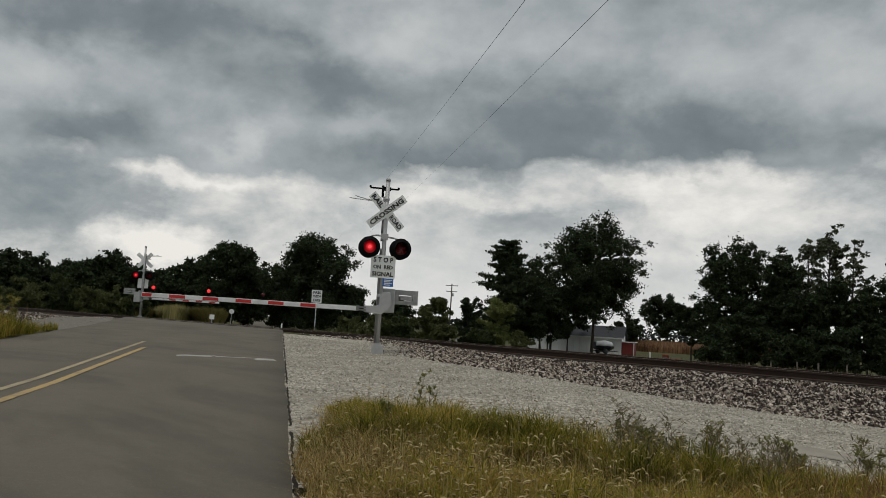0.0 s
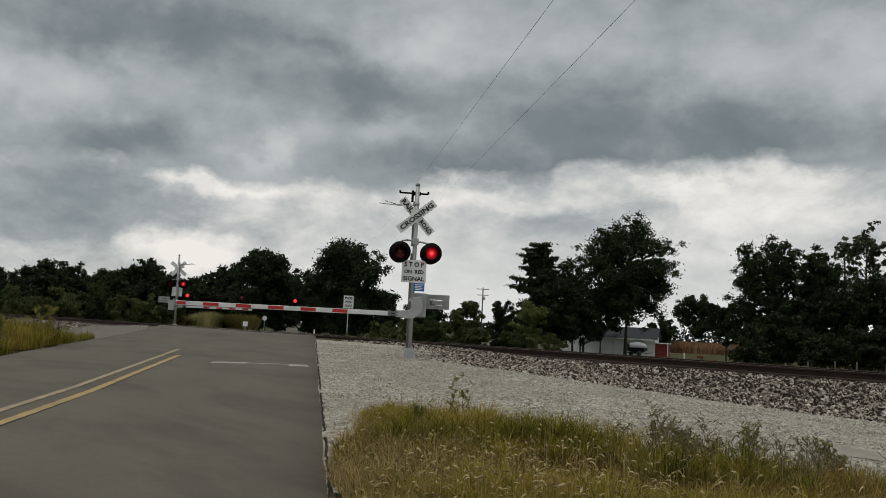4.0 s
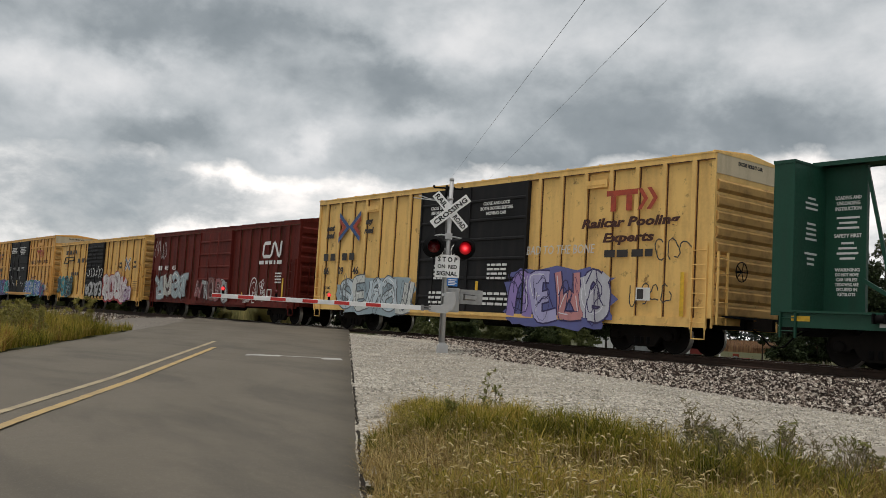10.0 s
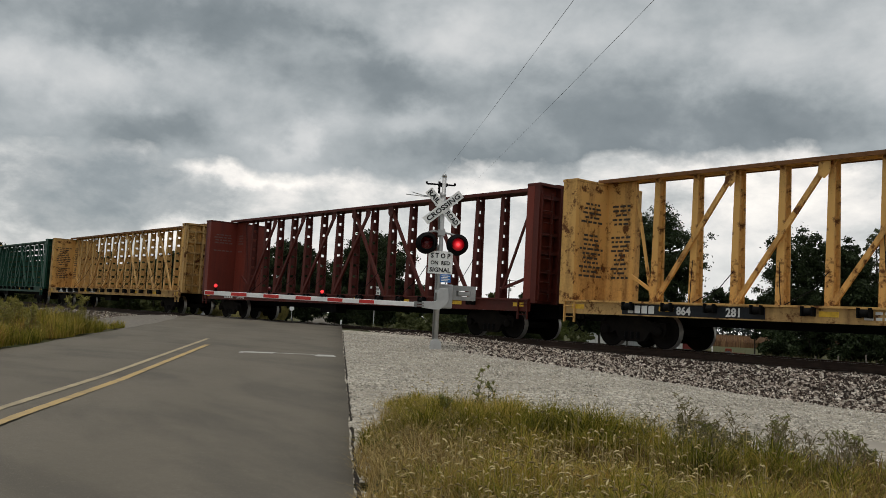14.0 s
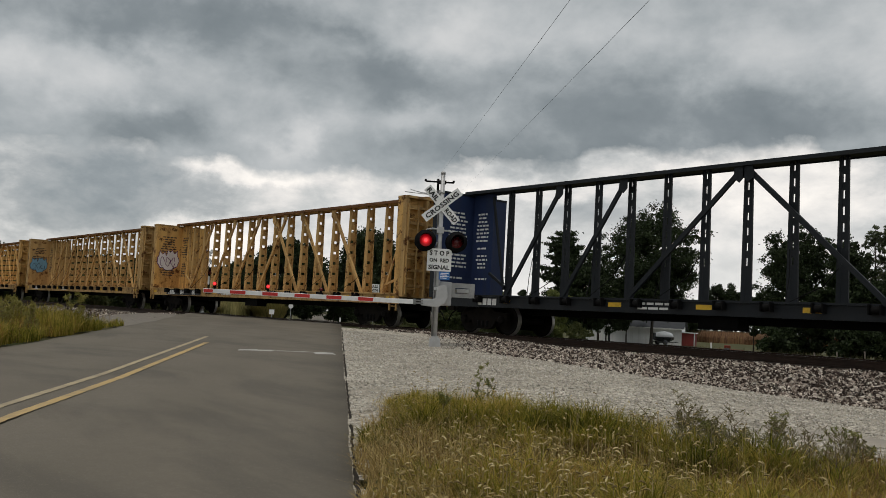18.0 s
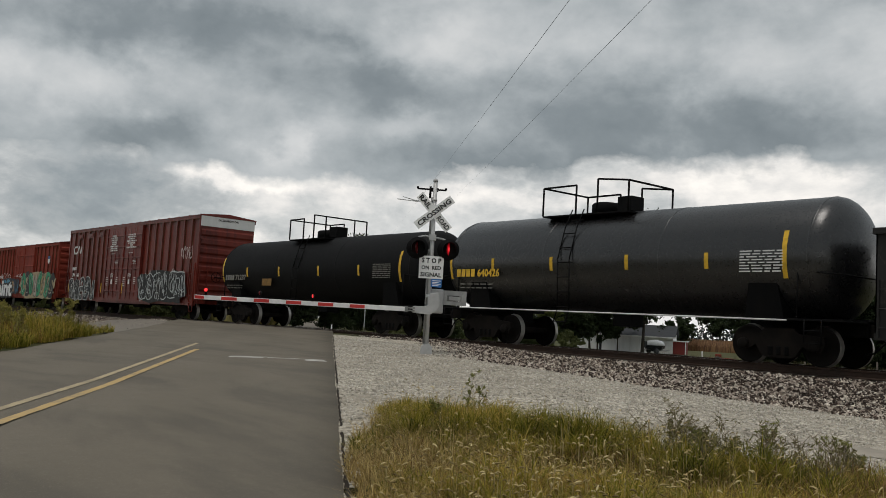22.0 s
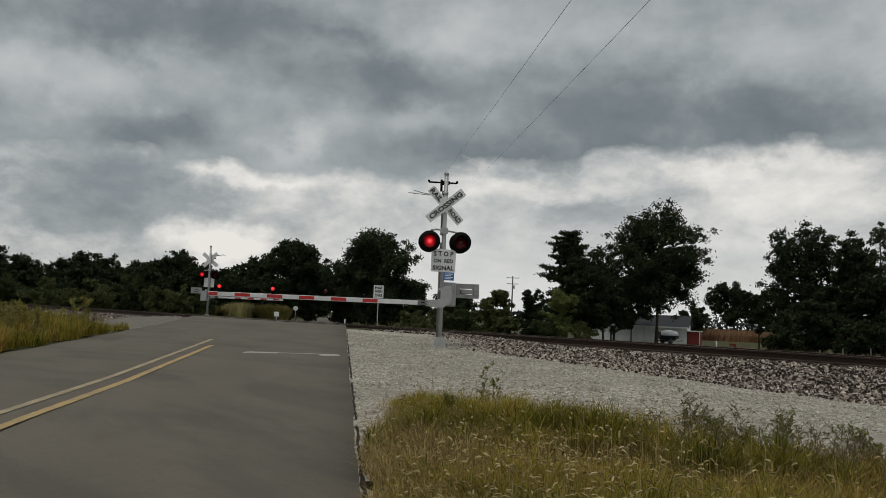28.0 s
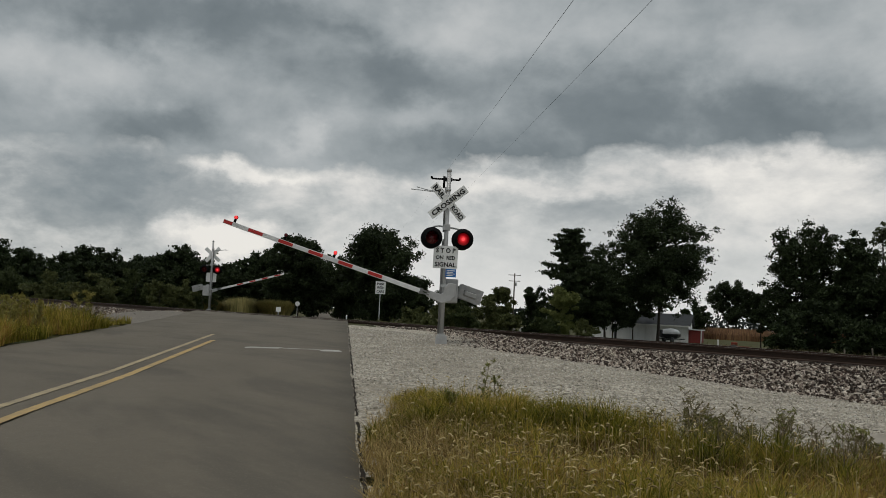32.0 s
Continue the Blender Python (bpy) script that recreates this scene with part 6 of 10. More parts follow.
    part("reflector", boxes((11.2, 11.28, SIDE - 0.004, SIDE, 0.95, 1.3)), PAINT_YELLOW, car, "yellow reflective strip")
    text_bars(car, 14.3, 2.2, 0.55, 4, 0.13, SIDE, PAINT_WHITE, 72)
    text_bars(car, 8.6, 1.9, 0.8, 5, 0.11, SIDE - 0.08, PAINT_WHITE, 73)
    graffiti(car, 0.95, 5.3, 0.75, 2.3, SIDE - 0.06, 4, [(0.40, 0.42, 0.42), (0.46, 0.45, 0.40), (0.33, 0.40, 0.42)], (0.15, 0.12, 0.12), (0.72, 0.72, 0.69), 17, 0.2)
    graffiti(car, 6.3, 9.9, 0.75, 1.9, SIDE - 0.09, 5, [(0.30, 0.12, 0.12), (0.36, 0.38, 0.38), (0.22, 0.10, 0.09)], (0.08, 0.03, 0.03), (0.62, 0.62, 0.60), 18, 0.3)
    rnd = random.Random(19)
    bm = bmesh.new()
    for k, (r0, w2) in enumerate(((0.36, 0.05), (0.25, 0.035))):
        ribbon(bm, [(12.38 + r0 * math.cos(a), 1.35 + 1.75 * r0 * math.sin(a)) for a in [math.radians(d) for d in range(200 - 60 * k, -50, -15)]], w2, SIDE - 0.003 - 0.001 * k)
    for i in range(9):
        ribbon(bm, curl(rnd, 12.95 + rnd.uniform(0.05, 0.5), 1.05 + 0.09 * i, 0.3, 0.26, 10), 0.035, SIDE - 0.003 - 0.0008 * i)
    for i in range(7):
        x = 11.35 + 0.1 * i
        ribbon(bm, [(x, 0.72 + 0.03 * i), (x + 0.12, 1.02 + 0.05 * i), (x + 0.06, 0.86), (x + 0.22, 0.80 + 0.04 * i)], 0.03, SIDE - 0.003 - 0.0008 * i)
    for i in range(3):
        ribbon(bm, curl(rnd, 12.42, 0.95 + 0.22 * i, 0.3, 0.26, 10), 0.035, SIDE - 0.006 - 0.0008 * i)
    part("graffiti_scrawl", bm, spray((0.66, 0.64, 0.62)), car, "thin white sprayed scrawl")["kind"] = "stuff"
    part("notice_box", tubes(0.02, [(13.68, SIDE, 1.15), (13.68, SIDE, 1.45), (14.05, SIDE, 1.45), (14.05, SIDE, 1.15), (13.68, SIDE, 1.15)], sides=4), PAINT_WHITE, car, "white outlined notice box")
    tag_line(car, 0.3, 1.9, 2.9, 4.0, SIDE, (0.5, 0.47, 0.46), 20, 4, 0.045)

    # second high yellow boxcar
    L = 18.75
    car = boxcar("boxcar", 55.65, L, 0.72, 5.10, 5.22, BOX_YELLOW, "pale yellow high boxcar with black double doors and graffiti", [0.64, 1.58, 2.53, 3.43, 4.36, 5.25, 6.19, 12.67, 13.56, 14.51, 15.44, 16.34, 17.23, 18.15], [(6.95, 9.5), (9.52, 12.25)], DOOR_BLACK, white_end=True, roof_paint=BOX_YELLOW)
    write("next", PAINT_DARK, car, 1.0, SIDE, 3.95, 0.22, None, 0.06, 0.3)
    write("load", PAINT_DARK, car, 1.0, SIDE, 3.66, 0.25, None, 0.06, 0.3)
    write("any", PAINT_DARK, car, 3.7, SIDE, 4.05, 0.24, None, 0.06, 0.3)
    write("road", PAINT_DARK, car, 3.7, SIDE, 3.76, 0.24, None, 0.06, 0.3)
    crossed_arrows(car, 1.6, 3.1, 3.35, 4.55, SIDE)
    for i, t in enumerate(("66", "09", "46")):
        write(t, PAINT_DARK, car, 0.85 + 1.05 * i, SIDE, 2.25, 0.30, None, 0.03)
    word_block(car, 0.6, 2.65, 2.2, 0.28, SIDE, PAINT_DARK, [2, 1, 2, 3, 2, 1, 2])
    write("LD LMT", PAINT_DARK, car, 1.0, SIDE, 1.58, 0.10, None, 0.02)
    write("LT WT", PAINT_DARK, car, 0.95, SIDE, 1.38, 0.10, None, 0.02)
    bands_logo(car, 15.3, 3.78, 1.75, 0.58, SIDE, PAINT_RED, 1)
    for i, (t, ww) in enumerate((("Railcar Pooling", 3.35), ("Experts", 1.75))):
        write(t, PAINT_BROWN, car, 16.1, SIDE, 3.44 - 0.42 * i, 0.34, ww, 0.04, 0.2)
    word_block(car, 15.3, 2.52, 1.65, 0.2, SIDE, PAINT_DARK, [3, .5, 3, 1, 3, .5, 2])
    for k, (x, words) in enumerate(((8.2, ("CLOSE THIS DOOR", "BEFORE CLOSING", "MAIN DOOR")), (10.9, ("CLOSE AND LOCK", "BOTH DOORS BEFORE", "MOVING CAR")))):
        for i, t in enumerate(words):
            write(t, PAINT_WHITE, car, x, SIDE - 0.11, 4.32 - 0.16 * i, 0.11, None, 0.02)
        text_bars(car, x - 0.3, 2.4, 0.9, 4, 0.14, SIDE - 0.10, PAINT_WHITE, 81 + k)
        text_bars(car, x - 0.5, 1.5, 1.2, 3, 0.16, SIDE - 0.10, PAINT_WHITE, 91 + k)
    write("BAD DOOR", PAINT_WHITE, car, 8.6, SIDE - 0.11, 2.85, 0.42, 1.8, 0.0, 0.2)
    part("reflector", boxes((10.1, 10.22, SIDE - 0.12, SIDE - 0.11, 1.4, 1.85)), PAINT_YELLOW, car, "yellow reflective strip")
    part("reflector", boxes((17.85, 17.97, SIDE - 0.004, SIDE, 0.98, 2.1)), PAINT_YELLOW, car, "yellow reflective strip")
    access_plate(car, 3.5, 4.25, 4.45, 4.68, BOX_YELLOW)
    access_plate(car, 14.5, 15.3, 4.48, 4.70, BOX_YELLOW)
    part("label_panel", boxes((16.45, 16.92, SIDE - 0.004, SIDE, 1.36, 1.70)), PAINT_WHITE, car, "white framed label panel")
    part("label_dark", boxes((16.49, 16.70, SIDE - 0.008, SIDE - 0.005, 1.40, 1.66)), PAINT_DARK, car)
    graffiti(car, 2.1, 6.75, 0.62, 2.0, SIDE - 0.06, 5, [(0.50, 0.58, 0.62), (0.56, 0.58, 0.55), (0.45, 0.58, 0.62)], (0.12, 0.13, 0.14), (0.80, 0.82, 0.82), 21, 0.15, (0.30, 0.38, 0.42))
    graffiti(car, 11.6, 15.6, 0.55, 2.2, SIDE - 0.06, 4, [(0.30, 0.22, 0.50), (0.42, 0.40, 0.62), (0.55, 0.25, 0.25), (0.50, 0.50, 0.55)], (0.05, 0.04, 0.12), (0.70, 0.70, 0.75), 22, 0.4, (0.12, 0.13, 0.32))
    tag_line(car, 16.2, 17.6, 1.2, 1.9, SIDE, (0.05, 0.045, 0.04), 23, 4, 0.035)
    tag_line(car, 17.0, 18.2, 2.4, 3.0, SIDE, (0.05, 0.045, 0.04), 24, 3, 0.035)
    write("BAD TO THE BONE", spray((0.62, 0.60, 0.55)), car, 13.6, SIDE - 0.002, 2.78, 0.26, 2.7, 0.0, 0.15, name="graffiti_tag")

    # faded red boxcar with two doors
    L = 16.2
    car = boxcar("boxcar", 248.75, L, 0.70, 4.50, 4.70, BOX_RED, "faded red boxcar covered in green and purple graffiti", [1.07, 1.91, 2.69, 3.49, 4.3, 5.08, 11.3, 12.1, 13.0, 13.9, 14.8, 15.5], [(5.84, 8.40), (8.44, 10.9)], BOX_RED, end_ribs=8, doors_ribbed=4, roof_paint=BOX_BROWN)
    write("25 2058", PAINT_WHITE, car, 2.05, SIDE - 0.057, 2.2, 0.22, 2.1, 0.02)
    word_block(car, 1.0, 2.52, 0.55, 0.22, SIDE, PAINT_WHITE, [2, .6, 2])
    bm = bmesh.new()
    plate(bm, [(13.95, 3.55), (13.95, 3.25), (14.2, 3.05), (14.45, 3.25), (14.45, 3.55)], SIDE - 0.003)
    part("emblem", bm, PAINT_WHITE, car, "white and blue shield")
    part("emblem", boxes((13.93, 14.47, SIDE - 0.008, SIDE - 0.004, 3.42, 3.62)), PAINT_BLUE, car)
    graffiti(car, 3.4, 7.7, 0.9, 2.05, SIDE - 0.098, 4, [(0.05, 0.24, 0.36), (0.08, 0.30, 0.42), (0.40, 0.22, 0.10), (0.03, 0.10, 0.16)], (0.03, 0.05, 0.07), (0.10, 0.30, 0.40), 26, 0.12, (0.03, 0.04, 0.05))
    graffiti_word(car, "saint", 3.55, 1.32, 1.22, 5.2, SIDE - 0.12, (0.74, 0.74, 0.73), (0.02, 0.02, 0.022))
    graffiti(car, 8.5, 16.0, 0.66, 2.45, SIDE - 0.098, 8, [(0.04, 0.32, 0.16), (0.03, 0.03, 0.03), (0.34, 0.05, 0.12), (0.42, 0.36, 0.30), (0.05, 0.36, 0.22), (0.40, 0.30, 0.14)], (0.03, 0.03, 0.03), (0.74, 0.70, 0.60), 27, 0.35, (0.42, 0.33, 0.20))
    tag_line(car, 6.9, 8.3, 2.12, 2.45, SIDE - 0.09, (0.7, 0.68, 0.64), 28, 4, 0.04)
    tag_line(car, 2.2, 5.0, 1.95, 2.5, SIDE, (0.62, 0.5, 0.46), 66, 4, 0.045)
    part("reflector", boxes((8.6, 9.3, SIDE - 0.10, SIDE - 0.09, 0.92, 1.02)), PAINT_YELLOW, car, "yellow reflective strip")

    # tall maroon boxcar
    L = 19.45
    car = boxcar("boxcar", 267.05, L, 0.70, 5.16, 5.28, BOX_MAROON, "tall maroon boxcar with double doors and black and white graffiti", [1.03, 1.87, 2.71, 3.67, 4.49, 5.34, 6.22, 7.0, 13.2, 14.1, 15.0, 15.9, 16.8, 17.7, 18.6], [(7.15, 9.76), (9.80, 12.45)], BOX_MAROON, white_end=True, roof_paint=BOX_MAROON, end_ribs=8)
    bm = bmesh.new()
    ribbon(bm, [(1.68, 4.06), (1.24, 4.06), (1.13, 3.98), (1.10, 3.74), (1.20, 3.66), (1.68, 3.66), (1.78, 3.74), (1.90, 4.02), (2.00, 4.06), (2.08, 4.0), (2.26, 3.70), (2.34, 3.66), (2.42, 3.74), (2.46, 4.10)], 0.12, SIDE - 0.003)
    part("emblem", bm, PAINT_WHITE, car, "white rounded ribbon emblem")
    word_block(car, 1.05, 2.58, 0.75, 0.2, SIDE, PAINT_WHITE, [2, .5, 2, .5, 2])
    write("794", PAINT_WHITE, car, 1.35, SIDE, 2.28, 0.22, None, 0.02)
    write("663", PAINT_WHITE, car, 2.15, SIDE, 2.28, 0.22, None, 0.02)
    for k, (x, words) in enumerate(((8.47, ("IMPORTANT", "CLOSE THIS DOOR", "BEFORE CLOSING", "MAIN DOOR", "IMPORTANT", "FERMER CETTE PORTE", "AVANT DE FERMER", "LA PORTE PRINCIPALE")), (11.14, ("CLOSE AND LOCK", "BOTH DOORS BEFORE", "MOVING CAR", "FERMER ET VERROUILLER", "LES DEUX PORTES", "AVANT", "DE DEPLACER LE WAGON")))):
        for i, t in enumerate(words):
            write(t, PAINT_WHITE, car, x, SIDE - 0.122, 4.50 - 0.12 * i, 0.088, None, 0.012)
        text_bars(car, x - 0.35, 3.48, 0.6, 1, 0.05, SIDE - 0.122, PAINT_WHITE, 101 + k, 0.5)
        text_bars(car, x + 0.25, 3.05, 0.5, 3, 0.08, SIDE - 0.10, PAINT_WHITE, 105 + k, 0.35)
        text_bars(car, x - 0.95, 2.1, 0.30, 5, 0.11, SIDE - 0.10, PAINT_WHITE, 111 + k, 0.3)
        text_bars(car, x + 0.62, 2.1, 0.30, 4, 0.11, SIDE - 0.10, PAINT_WHITE, 115 + k, 0.3)
        part("notice_plate", boxes((x - 0.16, x + 0.06, SIDE - 0.104, SIDE - 0.10, 1.72, 1.98)), PAINT_WHITE, car, "small white notice on the door")
        bm = bmesh.new()
        for r in range(3):
            ribbon(bm, [(x - 0.28, 2.10 + 0.07 * r), (x - 0.05, 2.20 + 0.07 * r), (x + 0.18, 2.10 + 0.07 * r)], 0.03, SIDE - 0.101)
        part("notice_arrows", bm, PAINT_WHITE, car, "white stacked arrow marks")
    for x0, x1 in ((1.95, 2.5), (3.65, 4.35), (5.5, 6.1)):
        access_plate(car, x0, x1, 4.55, 4.84, BOX_MAROON)
    for x in (0.66, 3.55, 6.58, 9.94, 14.6, 17.95):
        part("reflector", boxes((x, x + 0.11, SIDE - 0.05, SIDE - 0.045, 1.2, 1.75 if x < 17 else 2.1)), PAINT_YELLOW, car, "yellow reflective strip")
    graffiti(car, 0.95, 5.5, 0.62, 2.1, SIDE - 0.06, 5, [(0.02, 0.02, 0.022), (0.014, 0.014, 0.015), (0.03, 0.03, 0.03)], (0.60, 0.62, 0.60), (0.03, 0.03, 0.03), 29, 0.3)
    graffiti(car, 12.6, 18.5, 0.80, 2.35, SIDE - 0.09, 6, [(0.014, 0.014, 0.016), (0.02, 0.02, 0.024), (0.012, 0.012, 0.013)], (0.56, 0.60, 0.59), (0.016, 0.016, 0.018), 30, 0.4, (0.018, 0.019, 0.020))
    tag_line(car, 17.6, 18.9, 2.9, 3.7, SIDE, (0.66, 0.58, 0.56), 31, 5, 0.05)
    return


build_boxcars()


# ---- centre-beam flat cars ----
def centre_beam(s, paint, inner, label, seed, words=(), length=22.55, reflect=True, sill=BEAM_DARK, slotted=False):
    car = thing("lumber_flat_car", pose(START + s, 0, 0), label, "flat car", "centre-beam flat cars")
    TRAIN.append((car, START + s))
    w = 1.46
    # deck, side sills and the deep centre sill
    for y in (-w, w - 0.05):
        part("side_sill", boxes((0.0, length, y, y + 0.05, 0.84, 1.165)), sill, car, "dark grimy side sill")
        part("sill_flange", boxes((0.0, length, y - 0.06, y + 0.05, 1.17, 1.22)), paint, car)
    part("deck", boxes((0.0, length, -w + 0.05, w - 0.05, 1.10, 1.17)), paint, car)
    part("centre_sill", boxes((-0.1, length + 0.1, -0.25, 0.25, 0.66, 1.08)), BLACK_STEEL, car)
    # bulkheads
    for x, way in ((0.0, 1), (length, -1)):
        x1 = x + way * 0.30
        bulk = part("bulkhead", boxes((min(x, x1), max(x, x1), -w, w, 1.17, 4.64)), paint if slotted and way < 0 else inner, car, "full-width end bulkhead")
        for y in (-w + 0.056, -0.5, 0.5, w - 0.056):
            part("bulkhead_post", boxes((min(x, x - way * 0.22), max(x, x - way * 0.22), y - 0.05, y + 0.05, 1.1, 4.66)), paint, bulk)
        for i in range(6):
            z = 1.5 + i * 0.56
            part("bulkhead_rib", boxes((min(x, x - way * 0.16), max(x, x - way * 0.16), -w + 0.03, w - 0.03, z - 0.05, z + 0.05)), paint, bulk)
        part("bulkhead_cap", boxes((min(x1, x - way * 0.24), max(x1, x - way * 0.24), -w - 0.01, w + 0.01, 4.62, 4.70)), paint, bulk)
    # centre truss: chord, posts, diagonals and gussets
    chord = part("top_chord", boxes((0.1, length - 0.1, -0.30, 0.30, 4.73, 4.80)), paint, car)
    for y in (-0.33, 0.30):
        # on yellow cars the flanges are darker brown than the top plate
        part("chord_flange", boxes((0.1, length - 0.1, y, y + 0.03, 4.70, 4.803)), CHORD_BROWN if paint in (BEAM_YELLOW, BEAM_RUST) else paint, chord)
    n = 15
    xs = [(2.11 + 1.25 * i) if slotted else (2.10 + 1.26 * i) for i in range(n)]
    bm = bmesh.new()
    # an upright of two flanges; the web between them is pierced by rows of slots
    wide, rows_of, gap = (0.152, 9, 0.20) if slotted else (0.105, 8, 0.11)
    step = 3.5 / rows_of
    if slotted:
        # a single plate with a column of slots down its middle, and thin stiffening flanges
        for side in (-1, 1):
            x0, x1 = sorted((side * 0.032, side * wide))
            v = [bm.verts.new(p) for p in ((x0, -0.03, 1.17), (x1, -0.03, 1.17), (x1, 0.03, 1.17), (x0, 0.03, 1.17), (x0 if side > 0 else x0 * 0.78, -0.03, 4.72), (x1 * 0.78 if side > 0 else x1, -0.03, 4.72), (x1 * 0.78 if side > 0 else x1, 0.03, 4.72), (x0 if side > 0 else x0 * 0.78, 0.03, 4.72))]
            for f in ((3, 2, 1, 0), (4, 5, 6, 7), (0, 1, 5, 4), (1, 2, 6, 5), (2, 3, 7, 6), (3, 0, 4, 7)):
                bm.faces.new([v[i] for i in f])
        for i in range(rows_of):
            z = 1.2 + i * step
            box(bm, -0.031, 0.031, -0.025, 0.025, z, z + step - (gap if i > 1 else 0.0))
    else:
        for sy in (-1, 1):
            y0, y1 = sorted((sy * 0.10, sy * 0.13))
            v = [bm.verts.new(p) for p in ((-wide, y0 * 1.4, 1.17), (wide, y0 * 1.4, 1.17), (wide, y1 * 1.4, 1.17), (-wide, y1 * 1.4, 1.17), (-wide * 0.8, y0, 4.72), (wide * 0.8, y0, 4.72), (wide * 0.8, y1, 4.72), (-wide * 0.8, y1, 4.72))]
            for a in ((3, 2, 1, 0), (4, 5, 6, 7), (0, 1, 5, 4), (1, 2, 6, 5), (2, 3, 7, 6), (3, 0, 4, 7)):
                bm.faces.new([v[i] for i in a])
        for i in range(rows_of):
            z = 1.2 + i * step
            box(bm, -0.02, 0.02, -0.12, 0.12, z, z + step - gap)
    bmesh.ops.recalc_face_normals(bm, faces=bm.faces)
    post = shape("post", bm, paint)
    for i, x in enumerate(xs):
        share("post", post, car, pose(x, 0, 0))
    # diagonals lean towards the middle of the car from both ends; on most cars the two inner ones cross
    if slotted:
        rising, falling = ((0, 2), (2, 4), (4, 7)), ((7, 10), (10, 12), (12, 14))
    else:
        rising, falling = ((0, 2), (2, 4), (4, 6), (6, 8)), ((7, 9), (9, 11), (11, 13))
    for i, j in rising:
        bm = bmesh.new()
        beam(bm, (xs[i] + 0.06, -0.19, 1.22), (xs[j] - 0.12, -0.19, 4.60), 0.125, 0.08)
        part("diagonal", bm, paint, car)
    for i, j in falling:
        bm = bmesh.new()
        beam(bm, (xs[i] + 0.12, -0.205, 4.60), (xs[j] - 0.06, -0.205, 1.22), 0.125, 0.08)
        part("diagonal", bm, paint, car)
    gussets = [(xs[j] - 0.10, -1) for i, j in rising] + [(xs[i] + 0.10, 1) for i, j in falling]
    for x, side in gussets:
        bm = bmesh.new()
        vs = [(x + side * 0.16, 4.69), (x - side * 0.12, 4.69), (x - side * 0.12, 4.42), (x + side * 0.02, 4.28), (x + side * 0.20, 4.40)]
        if side < 0:
            vs = vs[::-1]
        a = [bm.verts.new((p, -0.262, z)) for p, z in vs]
        b = [bm.verts.new((p, -0.248, z)) for p, z in vs]
        bm.faces.new(a)
        bm.faces.new(b[::-1])
        for j in range(len(a)):
            bm.faces.new((a[j], b[j], b[(j + 1) % len(a)], a[(j + 1) % len(a)]))
        bmesh.ops.recalc_face_normals(bm, faces=bm.faces)
        part("gusset", bm, paint, car)
    # solid web panels and braces in the end bays
    for x, way, first in ((0.3, 1, xs[0]), (length - 0.3, -1, xs[-1])):
        a, b = sorted((x, x + way * 1.0))
        part("end_web", boxes((a, b, -0.06, 0.06, 1.17, 4.70)), inner, car, "solid end web panel")
        bm = bmesh.new()
        beam(bm, (x + way * 1.02, -0.1, 4.58), (first - way * 0.12, -0.1, 1.45), 0.075, 0.06)
        part("end_brace", bm, paint, car, "slender leaning end brace")
        bm = bmesh.new()
        beam(bm, (x + way * 0.98, -0.12, 2.0), (first - way * 0.05, -0.12, 1.55), 0.09, 0.06)
        part("end_brace", bm, paint, car)
    # slack tie cables and winches along the sill
    rnd = random.Random(seed)
    for i in (1, 3, 5, 8, 10, 12):
        x, z1, z2 = xs[i], rnd.uniform(2.2, 3.0), rnd.uniform(2.0, 2.9)
        foot = x + rnd.uniform(0.35, 0.8)
        part("tie_cable", tubes(0.011, [(x + 0.02, -0.2, z1), (x + 0.2, -0.5, (z1 + 1.2) / 2), (foot, -1.0, 1.22)], [(foot + 0.06, -1.0, 1.22), (xs[i + 1] - 0.2, -0.5, (z2 + 1.2) / 2), (xs[i + 1], -0.2, z2)], sides=4), BLACK_STEEL, car, "slack steel tie cables")
    bm = bmesh.new()
    lathe(bm, [(0.05, -0.10), (0.09, -0.08), (0.09, 0.08), (0.05, 0.10)], "X", 10)
    box(bm, -0.14, -0.11, -0.1, 0.1, -0.1, 0.12)
    box(bm, 0.11, 0.14, -0.1, 0.1, -0.1, 0.12)
    winch = shape("winch", bm, BLACK_STEEL)
    for i, x in enumerate(xs):
        share("winch", winch, car, pose(x + 0.25, -w - 0.08, 1.08))
    if reflect:
        for x in (0.3, 3.3, 7.6, 10.4, 13.2, 16.2, 19.0, length - 0.7):
            part("reflector", boxes((x, x + 0.45, -w - 0.010, -w, 0.98, 1.10)), PAINT_YELLOW, car, "yellow reflective strip")
    if words and sill is BEAM_RUST:
        part("number_panel", boxes((2.1, 6.3, -w - 0.003, -w, 0.87, 1.15)), BEAM_DARK, car, "black panel behind the number")
    for t, x in words:
        write(t, PAINT_WHITE, car, x, -w - 0.006, 1.01, 0.22, None, 0.03)
    word_block(car, 2.3, 0.91, 0.85, 0.2, -w - 0.004, PAINT_WHITE, [2, .5, 2, .5, 2, .5, 2])
    text_bars(car, 8.6, 1.12, 1.0, 2, 0.12, -w - 0.004, PAINT_WHITE, seed + 3)
    # end ladder, brake wheel, steps, couplers, trucks
    end_ladder(car, length + 0.22, -w + 0.10, -w + 0.52, 1.2, 4.4, paint, 9)
    ladder(car, 0.05, 0.42, -w, 0.60, 1.2, paint, 2)
    ladder(car, length - 0.45, length - 0.05, -w, 0.60, 1.2, paint, 2)
    couplers(car, length)
    truck(car, 2.15)
    truck(car, length - 2.15)
    part("brake_gear", boxes((length * 0.45, length * 0.50, -1.0, -0.5, 0.5, 0.82)), BLACK_STEEL, car)
    return car


